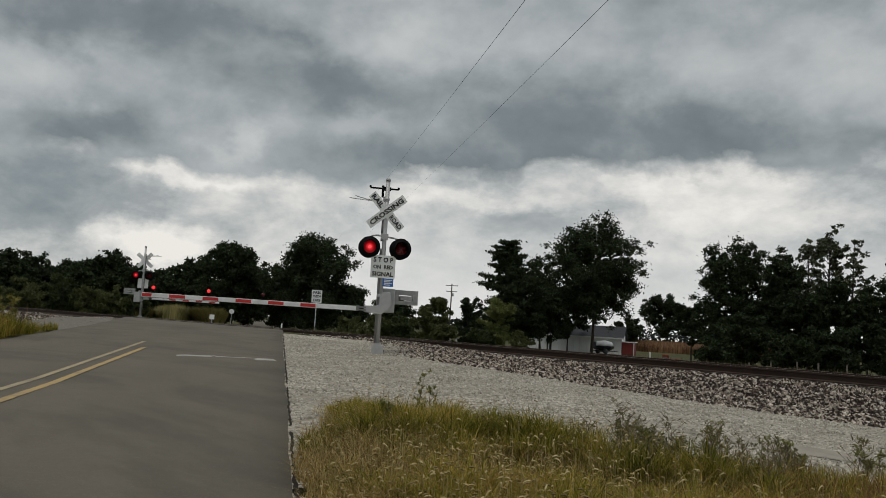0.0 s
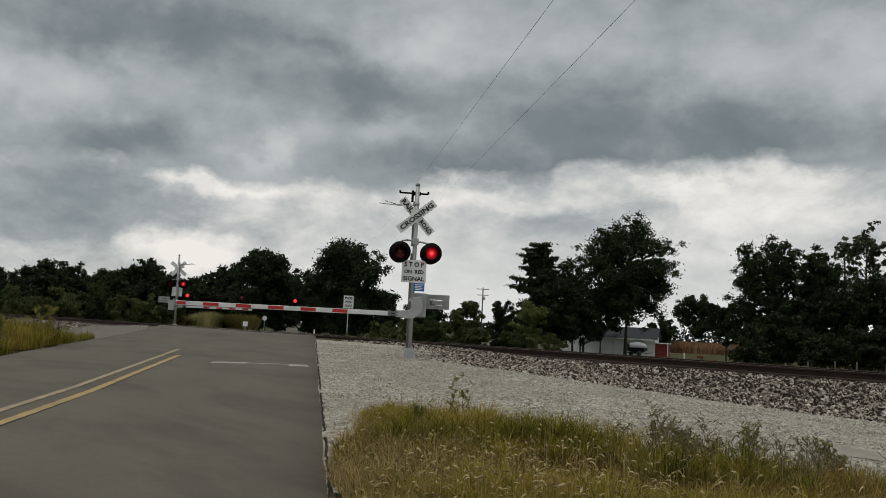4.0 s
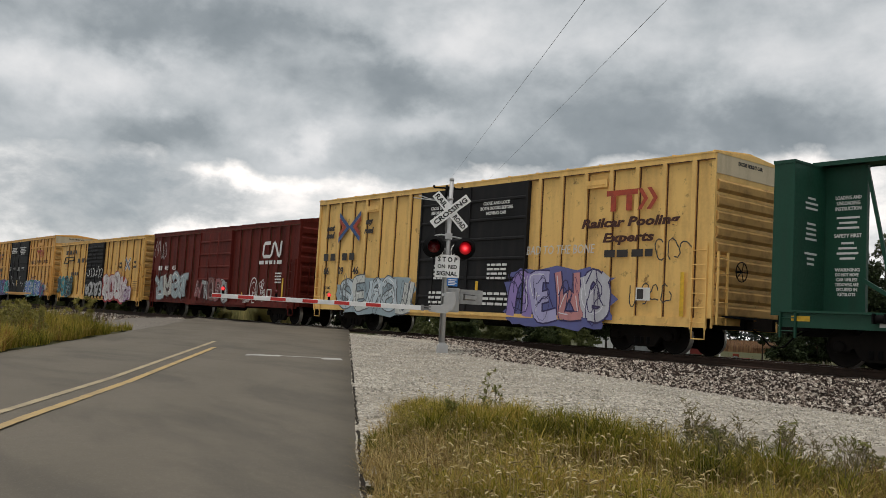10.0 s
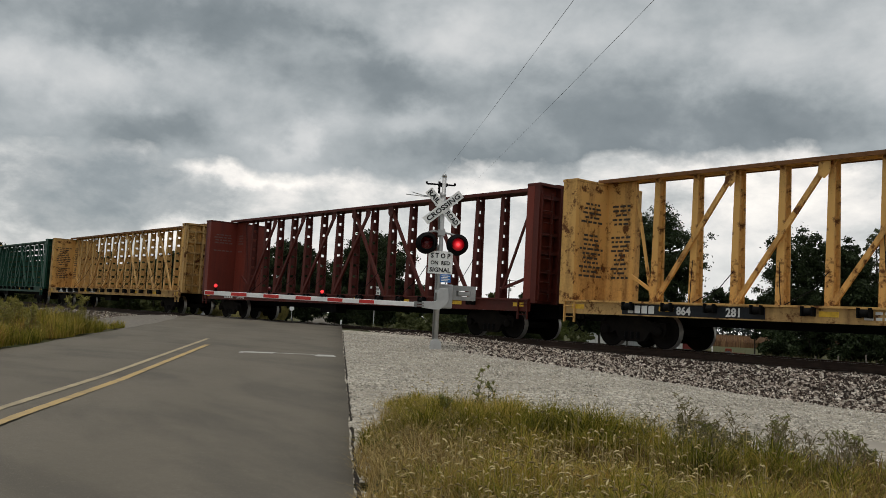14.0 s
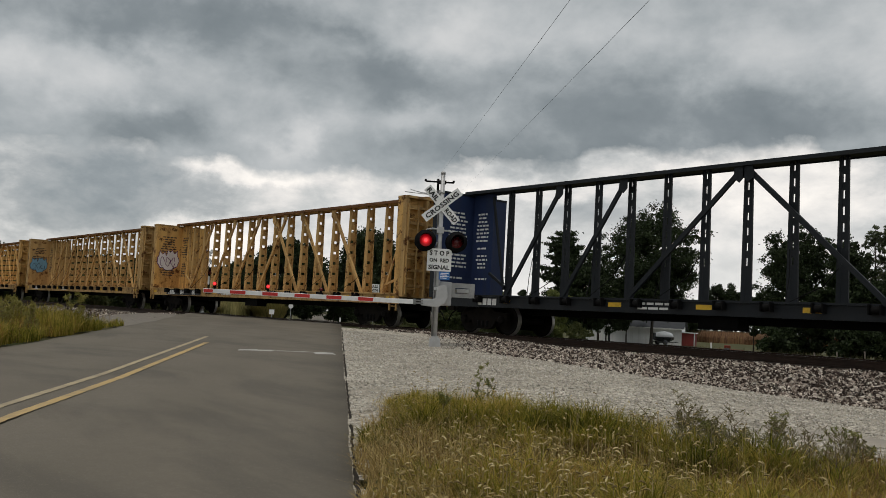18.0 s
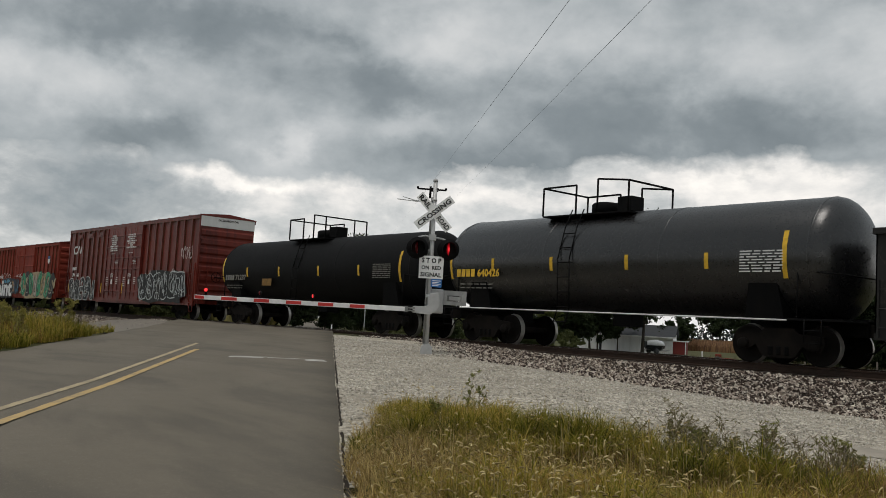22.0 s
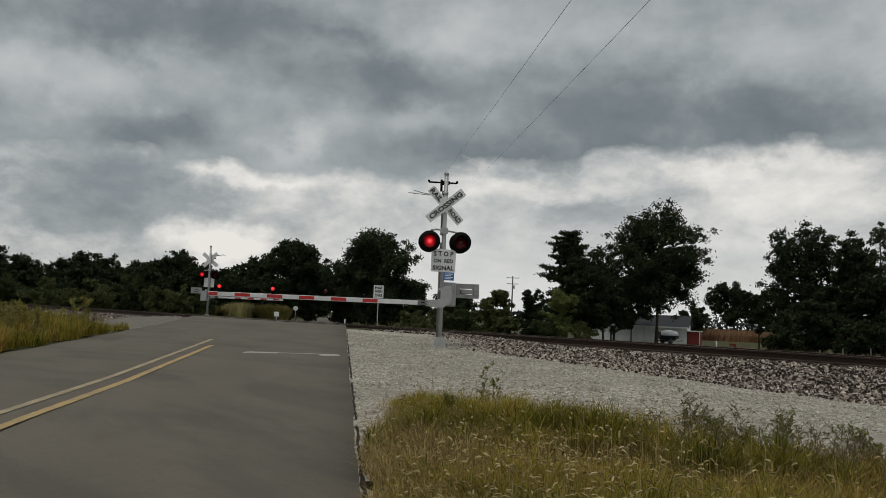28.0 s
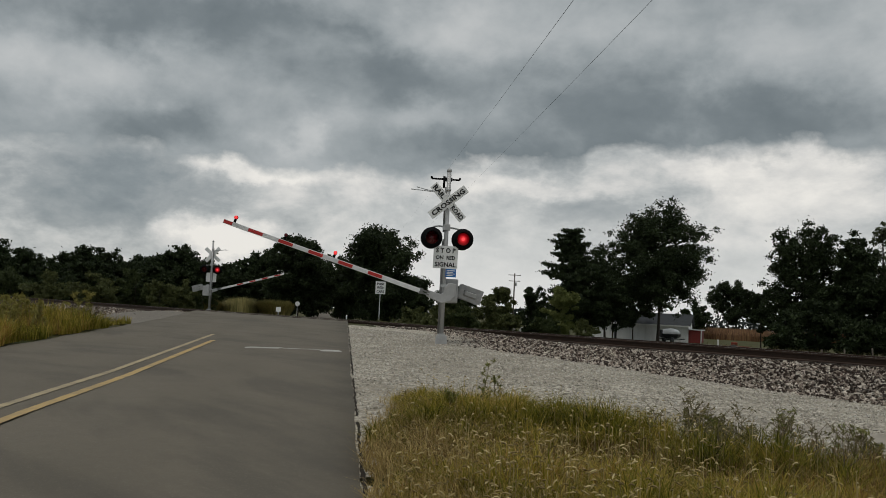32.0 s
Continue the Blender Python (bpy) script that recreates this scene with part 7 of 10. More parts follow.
def bulkhead_text(car, rows, seed, material=None):
    """Loading notices on the leading bulkhead and the web panel, as rows of word bars."""
    rnd = random.Random(seed)
    bm = bmesh.new()
    for i in range(rows):
        z = 4.05 - i * 0.13
        if rnd.random() < 0.15:
            continue
        for mid, wide, on_web in ((-0.75, 1.0, False), (0.80, 0.70, True)):
            ww = wide * rnd.uniform(0.55, 1.0)
            at = mid - ww / 2
            while at < mid + ww / 2 - 0.05:
                word = min(rnd.uniform(0.08, 0.26), mid + ww / 2 - at)
                if on_web:
                    box(bm, at, at + word, -0.067, -0.063, z - 0.06, z)
                else:
                    box(bm, 0.304, 0.308, at, at + word, z - 0.06, z)
                at += word + 0.05
    ob = part("notice", bm, material or PAINT_WHITE, car, "loading notice in small print")
    ob["kind"] = "stuff"


def web_words(car, lines, top, pitch, high, material):
    for i, (t, ww) in enumerate(lines):
        if t:
            write(t, material, car, 0.86, -0.068, top - pitch * i, high, ww, 0.03)


def bulkhead_scrap(car, seed, material):
    """A notice on the bulkhead alone, with small rows between the headings of the web panel."""
    rnd = random.Random(seed)
    bm = bmesh.new()
    for z0, n, on_web in ((3.9, 3, False), (3.3, 4, False), (2.6, 3, False), (3.5, 3, True), (2.9, 4, True)):
        for i in range(n):
            ww = rnd.uniform(0.3, 0.6)
            z = z0 - 0.12 * i
            if on_web:
                box(bm, 0.86 - ww / 2, 0.86 + ww / 2, -0.067, -0.063, z - 0.05, z)
            else:
                box(bm, 0.304, 0.308, -0.7 - ww / 2, -0.7 + ww / 2, z - 0.05, z)
    part("notice", bm, material, car, "loading notice in small print")["kind"] = "stuff"


def build_beams():
    step = 24.55
    c = centre_beam(76.2, BEAM_GREEN, BEAM_GREEN, "dark green empty centre-beam lumber car", 1, (("730", 4.8), ("936", 5.6)), sill=BEAM_GREEN)
    bulkhead_scrap(c, 1, PAINT_WHITE)
    web_words(c, (("LOADING AND", 0.62), ("UNLOADING", 0.56), ("INSTRUCTION", 0.62)), 3.95, 0.13, 0.09, PAINT_WHITE)
    web_words(c, (("SAFETY FIRST", 0.66),), 3.05, 0.13, 0.09, PAINT_WHITE)
    web_words(c, (("WARNING", 0.6), ("DO NOT MOVE", 0.55), ("CAR UNLESS", 0.5), ("TIEDOWNS ARE", 0.56), ("SECURED IN", 0.5), ("KEYSLOTS", 0.42)), 2.25, 0.115, 0.08, PAINT_WHITE)
    c = centre_beam(100.4, BEAM_RUST, BEAM_YELLOW, "rusty yellow empty centre-beam lumber car", 2, (("863", 4.05), ("354", 5.45)), sill=BEAM_RUST)
    bulkhead_text(c, 17, 2, PAINT_DARK)
    c = centre_beam(125.8, BEAM_BROWN, BEAM_BROWN_FACE, "dark red-brown empty centre-beam lumber car", 3, (("120402", 3.9),), sill=BEAM_BROWN)
    bulkhead_text(c, 7, 3, PAINT_DULL)
    c = centre_beam(149.75, BEAM_YELLOW, BEAM_YELLOW, "dirty yellow empty centre-beam lumber car", 4, (("864", 4.05), ("281", 5.45)), sill=BEAM_RUST)
    bulkhead_text(c, 17, 4, PAINT_DARK)
    c = centre_beam(175.0, BEAM_RUST, BEAM_RUST, "yellow centre-beam lumber car with a blue scrawl on its bulkhead", 5, (), sill=BEAM_RUST)
    bulkhead_scrawl(c, (0.16, 0.34, 0.48), (0.03, 0.05, 0.09), 5)
    bulkhead_text(c, 14, 15, PAINT_DARK)
    c = centre_beam(199.5, BEAM_RUST, BEAM_YELLOW, "yellow centre-beam lumber car with a white scrawl on its bulkhead", 6, (("664", 4.05), ("691", 5.45)), sill=BEAM_RUST)
    bulkhead_scrawl(c, (0.68, 0.66, 0.68), (0.10, 0.02, 0.12), 6)
    bulkhead_text(c, 17, 16, PAINT_DARK)
    c = centre_beam(224.0, BEAM_DARK, BEAM_BLUE, "blackish navy empty centre-beam lumber car", 7, (), slotted=True)
    bulkhead_text(c, 19, 7)


def bulkhead_scrawl(car, colour, line, seed):
    """A sprayed bubble tag on the near half of the leading bulkhead."""
    rnd = random.Random(seed)
    turn = pose(0, 0, 0, 0, 0, 90)
    cx, cz = -0.78, 2.62
    for scale, deep, paint, name in ((1.14, -0.307, line, "graffiti_outline"), (1.0, -0.310, colour, "graffiti_fill")):
        bm = bmesh.new()
        r2 = random.Random(seed)
        for k, (dx, dz, rx, rz) in enumerate(((-0.32, 0.1, 0.26, 0.36), (0.05, -0.12, 0.30, 0.30), (0.36, 0.12, 0.24, 0.38), (0.1, 0.30, 0.22, 0.28))):
            n = 16
            pts = []
            for q in range(n):
                a = 2 * math.pi * q / n
                spike = 1.45 if math.sin(a) > 0.5 and q % 2 else 1.0
                rr = scale * spike * (1 + r2.uniform(-0.12, 0.12))
                pts.append((cx + dx + rx * rr * math.cos(a), cz + dz + rz * rr * math.sin(a)))
            plate(bm, pts, deep - 0.0005 * k)
        ob = part(name, bm, spray(paint), car, "sprayed bubble tag")
        ob["kind"] = "stuff"
        ob.matrix_basis = turn
    bm = bmesh.new()
    for i in range(3):
        ribbon(bm, curl(rnd, cx - 0.3 + 0.3 * i, cz + 0.05, 0.3, 0.5, 12), 0.035, -0.314 - 0.0006 * i)
    ob = part("graffiti_line", bm, spray(line), car, "sprayed inner lines")
    ob["kind"] = "stuff"
    ob.matrix_basis = turn


build_beams()


# ---- tank cars ----
PAINT_DIM = plain("dim_grey_stencil", (0.20, 0.19, 0.17), 0.7)
PLACARD = plain("faded_orange_plate", (0.22, 0.12, 0.03), 0.7, 0, 0.4, 12.0)
def tank_car(s, length, r, zc, label, seed, number, plat, tail=2.05):
    car = thing("tank_car", pose(START + s, 0, 0), label, "tank car", "tank cars of the train")
    TRAIN.append((car, START + s))
    bm = bmesh.new()
    prof = []
    depth = 0.72
    for i in range(9):
        a = math.pi / 2 * i / 8
        prof.append((max(r * math.sin(a), 0.0), depth * (1 - math.cos(a))))
    body = [(rr, x) for rr, x in prof] + [(r, length * 0.33), (r * 1.002, length * 0.5), (r, length * 0.67)] + [(rr, length - x) for rr, x in prof[::-1]]
    lathe(bm, body, "X", 56, (0, 0, zc))
    skin_paint = TANK_BLACK if r > 1.42 else TANK_MATT
    part("tank", bm, skin_paint, car, "satin black cylindrical tank")
    for x in (depth + 0.02, length * 0.35, length * 0.65, length - depth - 0.02):
        bm = bmesh.new()
        lathe(bm, [(r, -0.03), (r + 0.006, -0.025), (r + 0.006, 0.025), (r, 0.03)], "X", 56, (x, 0, zc))
        part("weld_band", bm, skin_paint, car)
    # stub sills and saddles
    for x, way in ((1.9, 1), (length - 1.9, -1)):
        part("stub_sill", boxes((min(x - way * 2.0, x + way * 0.9), max(x - way * 2.0, x + way * 0.9), -0.28, 0.28, 0.72, 1.12)), BLACK_STEEL, car)
        bm = bmesh.new()
        vs = [(x - 0.5, -1.2, 1.0), (x + 0.5, -1.2, 1.0), (x + 0.5, 1.2, 1.0), (x - 0.5, 1.2, 1.0), (x - 0.35, -1.32, zc - 0.55), (x + 0.35, -1.32, zc - 0.55), (x + 0.35, 1.32, zc - 0.55), (x - 0.35, 1.32, zc - 0.55)]
        v = [bm.verts.new(p) for p in vs]
        for a in ((3, 2, 1, 0), (4, 5, 6, 7), (0, 1, 5, 4), (1, 2, 6, 5), (2, 3, 7, 6), (3, 0, 4, 7)):
            bm.faces.new([v[i] for i in a])
        part("saddle", bm, BLACK_STEEL, car)
        part("end_deck", boxes((min(x - way * 2.0, x - way * 0.6), max(x - way * 2.0, x - way * 0.6), -1.4, 1.4, 1.02, 1.07)), BLACK_STEEL, car)
        part("end_handrail", tubes(0.02, [(x - way * 0.9, -1.38, 1.05), (x - way * 0.9, -1.38, 2.15), (x - way * 1.95, -1.30, 2.05), (x - way * 1.95, 1.30, 2.05)], sides=6), BLACK_STEEL, car)
        part("end_ladder", tubes(0.016, [(x - way * 1.1, -1.42, 0.5), (x - way * 1.1, -1.42, 1.05)], [(x - way * 1.5, -1.42, 0.5), (x - way * 1.5, -1.42, 1.05)], [(x - way * 1.1, -1.42, 0.52), (x - way * 1.5, -1.42, 0.52)], [(x - way * 1.1, -1.42, 0.8), (x - way * 1.5, -1.42, 0.8)], sides=6), BLACK_STEEL, car)
    part("side_rail", tubes(0.022, [(1.2, -1.46, 1.06), (length - 1.2, -1.46, 1.02)], sides=6), PAINT_WHITE if r > 1.42 else BLACK_STEEL, car, "long thin side rail")
    # top platform, rails, dome, ladder
    p0, p1 = plat
    top = zc + r
    pf = part("platform", boxes((p0, p1, -1.0, 1.0, top - 0.14, top - 0.10)), BLACK_STEEL, car, "steel working platform")
    ways = []
    for y in (-1.0, 1.0):
        ways += [[(p0, y, top - 0.1), (p0, y, top + 0.74), ((p0 + p1) / 2 - 0.3, y, top + 0.74), ((p0 + p1) / 2 - 0.3, y, top - 0.1)], [((p0 + p1) / 2 + 0.5, y, top - 0.1), ((p0 + p1) / 2 + 0.5, y, top + 0.86), (p1, y, top + 0.74), (p1, y, top - 0.1)]]
    ways += [[(p0, -1.0, top + 0.74), (p0, 1.0, top + 0.74)], [(p1, -1.0, top + 0.74), (p1, 1.0, top + 0.74)]]
    for way in ways:
        part("guard_rail", tubes(0.03, way, sides=6), BLACK_STEEL, pf)
    bm = bmesh.new()
    mx = (p0 + p1) / 2
    lathe(bm, [(0.42, 0.0), (0.42, 0.30), (0.36, 0.36), (0.0, 0.42)], "Z", 20, (mx, 0, top - 0.05))
    part("dome", bm, BLACK_STEEL, car, "round fittings housing")
    part("valve", boxes((mx + 0.7, mx + 1.2, -0.35, 0.2, top, top + 0.42)), BLACK_STEEL, car)
    ways = []
    for dx in (-0.22, 0.22):
        x = p0 + 1.4 + dx
        ways.append([(x, -1.0, top + 0.02), (x, -r * 0.88, zc + r * 0.62), (x, -r - 0.08, zc), (x, -1.46, 1.1), (x - 0.15, -1.5, 0.6)])
    for i in range(8):
        z = 0.75 + i * 0.42
        yy = -math.sqrt(max(0.0, (r + 0.08) ** 2 - max(0, z - zc) ** 2)) if z > zc else -r - 0.08
        ways.append([(p0 + 1.18, yy, z), (p0 + 1.62, yy, z)])
    for k, way in enumerate(ways):
        part("ladder_rail" if k < 2 else "ladder_rung", tubes(0.018, way, sides=6), BLACK_STEEL, car)
    # stencils laid on the curve
    def skin(z, lift=0.006):
        return -math.sqrt(max(0.01, (r + lift) ** 2 - (z - zc) ** 2))
    for x in (0.62, length * 0.19, length * 0.37, length * 0.57, length * 0.75, length - 1.35):
        bm = bmesh.new()
        lo, hi = (zc - 0.55, zc + 0.55) if x in (0.62, length - 1.35) else (zc - 0.32, zc + 0.08)
        zs = [lo + (hi - lo) * i / 6 for i in range(7)]
        a = [bm.verts.new((x, skin(z), z)) for z in zs]
        b = [bm.verts.new((x + 0.12, skin(z), z)) for z in zs]
        for i in range(6):
            bm.faces.new((a[i], b[i], b[i + 1], a[i + 1]))
        part("reflector", bm, PAINT_YELLOW, car, "yellow reflective strip")
    write(number, PAINT_YELLOW if r > 1.42 else PAINT_DIM, car, 2.48, -r - 0.02, zc - 0.36, 0.25, 1.0, 0.03)
    word_block(car, 1.0, zc - 0.48, 0.85, 0.24, -r - 0.014, PAINT_YELLOW if r > 1.42 else PAINT_DIM, [2, .5, 2, .5, 2, .5, 2])
    text_bars(car, length - (2.42 if r > 1.42 else 2.9), zc + 0.10, 1.1, 8, 0.068, -r - 0.012, PAINT_WHITE if r > 1.42 else PAINT_DIM, seed, 0.42)
    text_bars(car, 1.2, zc - 0.7, 1.5, 2, 0.12, -r - 0.012, PAINT_DIM, seed + 1, 0.25)
    if r < 1.42:
        part("placard", boxes((4.5, 5.3, -r - 0.03, -r - 0.022, zc - 0.72, zc - 0.42)), PLACARD, car, "small orange notice plate")
    part("outlet", boxes((length / 2 - 0.3, length / 2 + 0.3, -0.3, 0.3, zc - r - 0.35, zc - r + 0.1)), BLACK_STEEL, car, "bottom outlet valve")
    couplers(car, length, -0.15)
    truck(car, 2.05)
    truck(car, length - tail)
    return car


tank_car(288.45, 15.55, 1.37, 2.43, "black tank car with a railed top platform", 121, "71237", (5.9, 8.7))
tank_car(304.95, 13.62, 1.46, 2.52, "larger black tank car with yellow lettering", 125, "640426", (4.25, 7.45), 1.6)


# ---- gondolas ----
def gondola(s, length, paint, label, number, seed, ribs, w=1.46):
    car = thing("gondola_car", pose(START + s, 0, 0), label, "gondola car", "gondola cars of the train")
    TRAIN.append((car, START + s))
    z0, top = 0.72, 3.02
    dark = END_BROWN if paint is GON_GRIME else paint
    for y in (-w, w - 0.03):
        part("side", boxes((0, length, y, y + 0.03, z0, top - 0.1)), paint, car, "tall steel side sheet")
    for x in (0, length - 0.03):
        part("end", boxes((x, x + 0.03, -w, w, z0, top - 0.1)), paint, car)
    part("floor", boxes((0, length, -w + 0.03, w - 0.03, 1.05, 1.10)), BLACK_STEEL, car)
    for y in (-w - 0.07, w - 0.03):
        part("top_chord", boxes((-0.05, length + 0.05, y, y + 0.10, top - 0.13, top)), paint, car)
    for x in (-0.07, length - 0.03):
        part("end_chord", boxes((x, x + 0.10, -w, w, top - 0.13, top)), dark, car)
    post = shape("side_post", boxes((-0.06, 0.06, -w - 0.06, -w, z0 + 0.02, top - 0.12)), GON_POST if paint is GON_GRIME else paint)
    for i in range(ribs):
        share("side_post", post, car, pose(0.35 + (length - 0.7) * i / (ribs - 1), 0, 0))
    part("side_sill", boxes((0, length, -w - 0.05, -w, z0 - 0.05, z0 + 0.09), (length * 0.25, length * 0.76, -w - 0.04, -w, z0 - 0.16, z0 - 0.05)), paint, car)
    part("centre_sill", boxes((-0.1, length + 0.1, -0.22, 0.22, 0.72, 1.03)), BLACK_STEEL, car)
    for y in (-w + 0.05, -w + 0.52, w - 0.52, w - 0.05):
        part("end_post", boxes((length, length + 0.16, y - 0.04, y + 0.04, z0 + 0.2, top - 0.05)), dark, car)
    part("end_plate", boxes((length, length + 0.10, -w + 0.56, w - 0.56, z0 + 0.38, top - 0.13)), dark, car, "flat pressed plate of the end wall")
    part("end_lip", boxes((length + 0.10, length + 0.16, -w + 0.56, w - 0.56, z0 + 0.30, z0 + 0.40)), ALU_PAINT if paint is GON_BLACK else dark, car, "pale worn lip under the end plate")
    for side in (-1, 1):
        for i in range(4):
            z = 1.25 + 0.43 * i
            yy = side * (w - 0.285)
            part("end_step", boxes((length, length + 0.12, yy - 0.195, yy + 0.195, z - 0.03, z + 0.03)), dark, car)
    if paint is GON_BLACK:
        for z, h, wide in ((2.80, 0.12, 0.85), (2.22, 0.05, 0.70), (2.13, 0.05, 0.66), (1.70, 0.05, 0.70), (1.62, 0.05, 0.66)):
            bm = bmesh.new()
            at, rnd = -0.95, random.Random(int(z * 100))
            while at < -0.95 + wide:
                step = rnd.uniform(0.05, 0.14)
                box(bm, length + 0.102, length + 0.106, at, at + step, z - h / 2, z + h / 2)
                at += step + 0.03
            part("small_print", bm, PAINT_WHITE, car)["kind"] = "stuff"
    ladder(car, length - 0.55, length - 0.1, -w - 0.05, z0, top - 0.3, paint, 4)
    ladder(car, 0.1, 0.55, -w - 0.05, z0, z0 + 1.2, paint, 3)
    couplers(car, length)
    truck(car, 2.0)
    truck(car, length - 2.0)
    y = -w - 0.066
    write(number, PAINT_WHITE, car, 2.35 if paint is GON_BLACK else 1.45, y, 1.82, 0.30, None, 0.02)
    word_block(car, 1.9 if paint is GON_BLACK else 1.1, 2.15, 0.95, 0.26, y, PAINT_WHITE, [2, .5, 2, .5, 2, .5, 2])
    text_bars(car, 1.7, 1.12, 1.3, 2, 0.14, y, PAINT_WHITE, seed, 0.5)
    text_bars(car, length - 2.85, 1.72, 0.5, 4, 0.10, y, PAINT_WHITE, seed + 1, 0.4)
    text_bars(car, length - 1.75, 0.92, 0.95, 1, 0.10, y, PAINT_WHITE, seed + 2, 0.5)
    return car


c = gondola(319.35, 16.2, GON_GRIME, "weathered grey-streaked gondola with faded graffiti", "1163", 131, 13)
graffiti(c, 7.3, 11.0, 0.95, 2.25, -1.54, 4, [(0.15, 0.18, 0.15), (0.34, 0.27, 0.06), (0.12, 0.14, 0.12)], (0.36, 0.34, 0.29), (0.05, 0.05, 0.045), 32, 0.45)
graffiti(c, 3.4, 6.6, 0.95, 1.9, -1.54, 4, [(0.20, 0.09, 0.05), (0.14, 0.10, 0.08)], (0.08, 0.055, 0.04), (0.30, 0.20, 0.14), 33, 0.5)
part("reflector", boxes((8.9, 9.02, -1.575, -1.57, 1.3, 1.75)), PAINT_YELLOW, c, "yellow reflective strip")
c = gondola(336.83, 16.42, GON_BLACK, "clean black gondola at the end of the train", "1321", 135, 14, 1.22)
for x in (0.7, 4.1, 7.5, 11.42, 14.98):
    part("reflector", boxes((x, x + 0.08, -1.305, -1.28, 1.02, 1.5) if x not in (0.7, 14.98) else (x, x + 0.11, -1.305, -1.28, 1.04, 1.98)), PAINT_YELLOW, c, "yellow reflective strip")


# ---- locomotive ----
def build_loco():
    at = -20.62
    car = thing("locomotive", pose(START + at, 0, 0), "black six-axle diesel locomotive with white stripes and number", "locomotive")
    TRAIN.append((car, START + at))
    # frame, walkway with its white edge
    part("underframe", boxes((-1.2, 18.9, -1.3, 1.3, 1.02, 1.50)), LOCO_BLACK, car)
    part("walkway", boxes((-1.25, 18.95, -1.55, 1.55, 1.50, 1.58)), LOCO_BLACK, car)
    for i in range(11):
        part("white_sill_stripe", boxes((-0.58 + 1.695 * i, 1.06 + 1.695 * i, -1.565, -1.552, 1.48, 1.585)), PAINT_WHITE, car, "worn white stripe along the walkway edge")
    # cab
    bm = bmesh.new()
    prof = [(-1.52, 1.58), (-1.52, 3.98), (-0.98, 4.56), (-0.45, 4.68), (0.45, 4.68), (0.98, 4.56), (1.52, 3.98), (1.52, 1.58)]
    a = [bm.verts.new((1.78, y, z)) for y, z in prof]
    b = [bm.verts.new((3.62, y, z)) for y, z in prof]
    for i in range(len(prof)):
        j = (i + 1) % len(prof)
        bm.faces.new((a[i], a[j], b[j], b[i]))
    bm.faces.new(a[::-1])
    bm.faces.new(b)
    bmesh.ops.recalc_face_normals(bm, faces=bm.faces)
    cab = soften(part("cab", bm, LOCO_BLACK, car, "black driver's cab"), 0.04)
    for x0, x1 in ((2.38, 2.81), (2.86, 3.28)):
        part("cab_window", boxes((x0, x1, -1.535, -1.522, 3.22, 3.80)), CAB_GLASS, cab, "side window glass with the bright sky behind painted in")
    part("window_frame", boxes((2.33, 2.38, -1.55, -1.52, 3.18, 3.84), (3.28, 3.33, -1.55, -1.52, 3.18, 3.84), (2.33, 3.33, -1.551, -1.52, 3.80, 3.85), (2.33, 3.33, -1.551, -1.52, 3.17, 3.22), (2.81, 2.86, -1.55, -1.52, 3.18, 3.84)), GALV, cab)
    part("window_awning", boxes((2.0, 3.6, -1.70, -1.50, 3.93, 3.96)), LOCO_BLACK, cab)
    part("armrest", boxes((2.33, 3.33, -1.60, -1.52, 3.12, 3.17)), LOCO_BLACK, cab)
    part("seam_strip", boxes((1.9, 3.6, -1.528, -1.518, 2.46, 2.48)), LOCO_GRILLE, cab)
    ob = part("roof_vent", boxes((-0.22, 0.22, -0.10, 0.10, 0, 0.05)), ALU_PAINT, cab, "pale slotted roof vent")
    ob.matrix_basis = pose(2.85, -1.24, 4.29, 46, 0, 0)
    part("beacon", tubes(0.09, [(1.98, -0.55, 4.6), (1.98, -0.55, 4.82)], sides=10), LOCO_BLACK, cab, "small roof beacon")
    part("antenna_plate", boxes((2.35, 3.3, -0.5, 0.5, 4.72, 4.76), (2.4, 2.46, -0.5, -0.44, 4.62, 4.72), (3.2, 3.26, -0.5, -0.44, 4.62, 4.72)), GALV, cab, "flat pale antenna plate on feet")
    part("horn", tubes(0.05, [(3.5, -0.6, 4.55), (3.5, -0.6, 4.84), (3.9, -0.6, 4.84)], [(3.3, -0.6, 4.80), (3.75, -0.72, 4.80)], sides=8), LOCO_BLACK, cab)
    # short hood
    hood = soften(part("short_hood", boxes((0.0, 1.78, -0.95, 0.95, 1.58, 3.42)), LOCO_BLACK, car, "low black nose"), 0.08)
    for i in range(6):
        part("nose_stripe", boxes((-0.008, -0.002, -0.85, 0.85, 2.52 + 0.155 * i, 2.62 + 0.155 * i)), PAINT_WHITE, hood)
        part("nose_stripe", boxes((0.03, 0.16, -0.956, -0.952, 2.52 + 0.155 * i, 2.62 + 0.155 * i)), PAINT_WHITE, hood)
        if i in (0, 2, 3, 5):
            part("nose_stripe", boxes((0.30, 0.56, -0.956, -0.952, 2.54 + 0.155 * i, 2.60 + 0.155 * i)), PAINT_WHITE, hood)
    part("nose_notice", boxes((1.05, 1.28, -0.956, -0.952, 2.98, 3.10)), PAINT_WHITE, hood, "small pale notice")
    part("nose_rail", tubes(0.02, [(0.0, -0.98, 3.40), (0.1, -0.98, 3.56), (1.72, -0.98, 3.58), (1.76, -1.0, 3.45)], sides=6), LOCO_BLACK, hood)
    part("front_walk_rail", tubes(0.022, [(-1.0, -1.45, 2.58), (-0.4, -1.0, 2.62), (0.0, -0.97, 3.40)], sides=6), GALV, hood, "pale bent grab rail")
    # long hood
    hy = 0.88
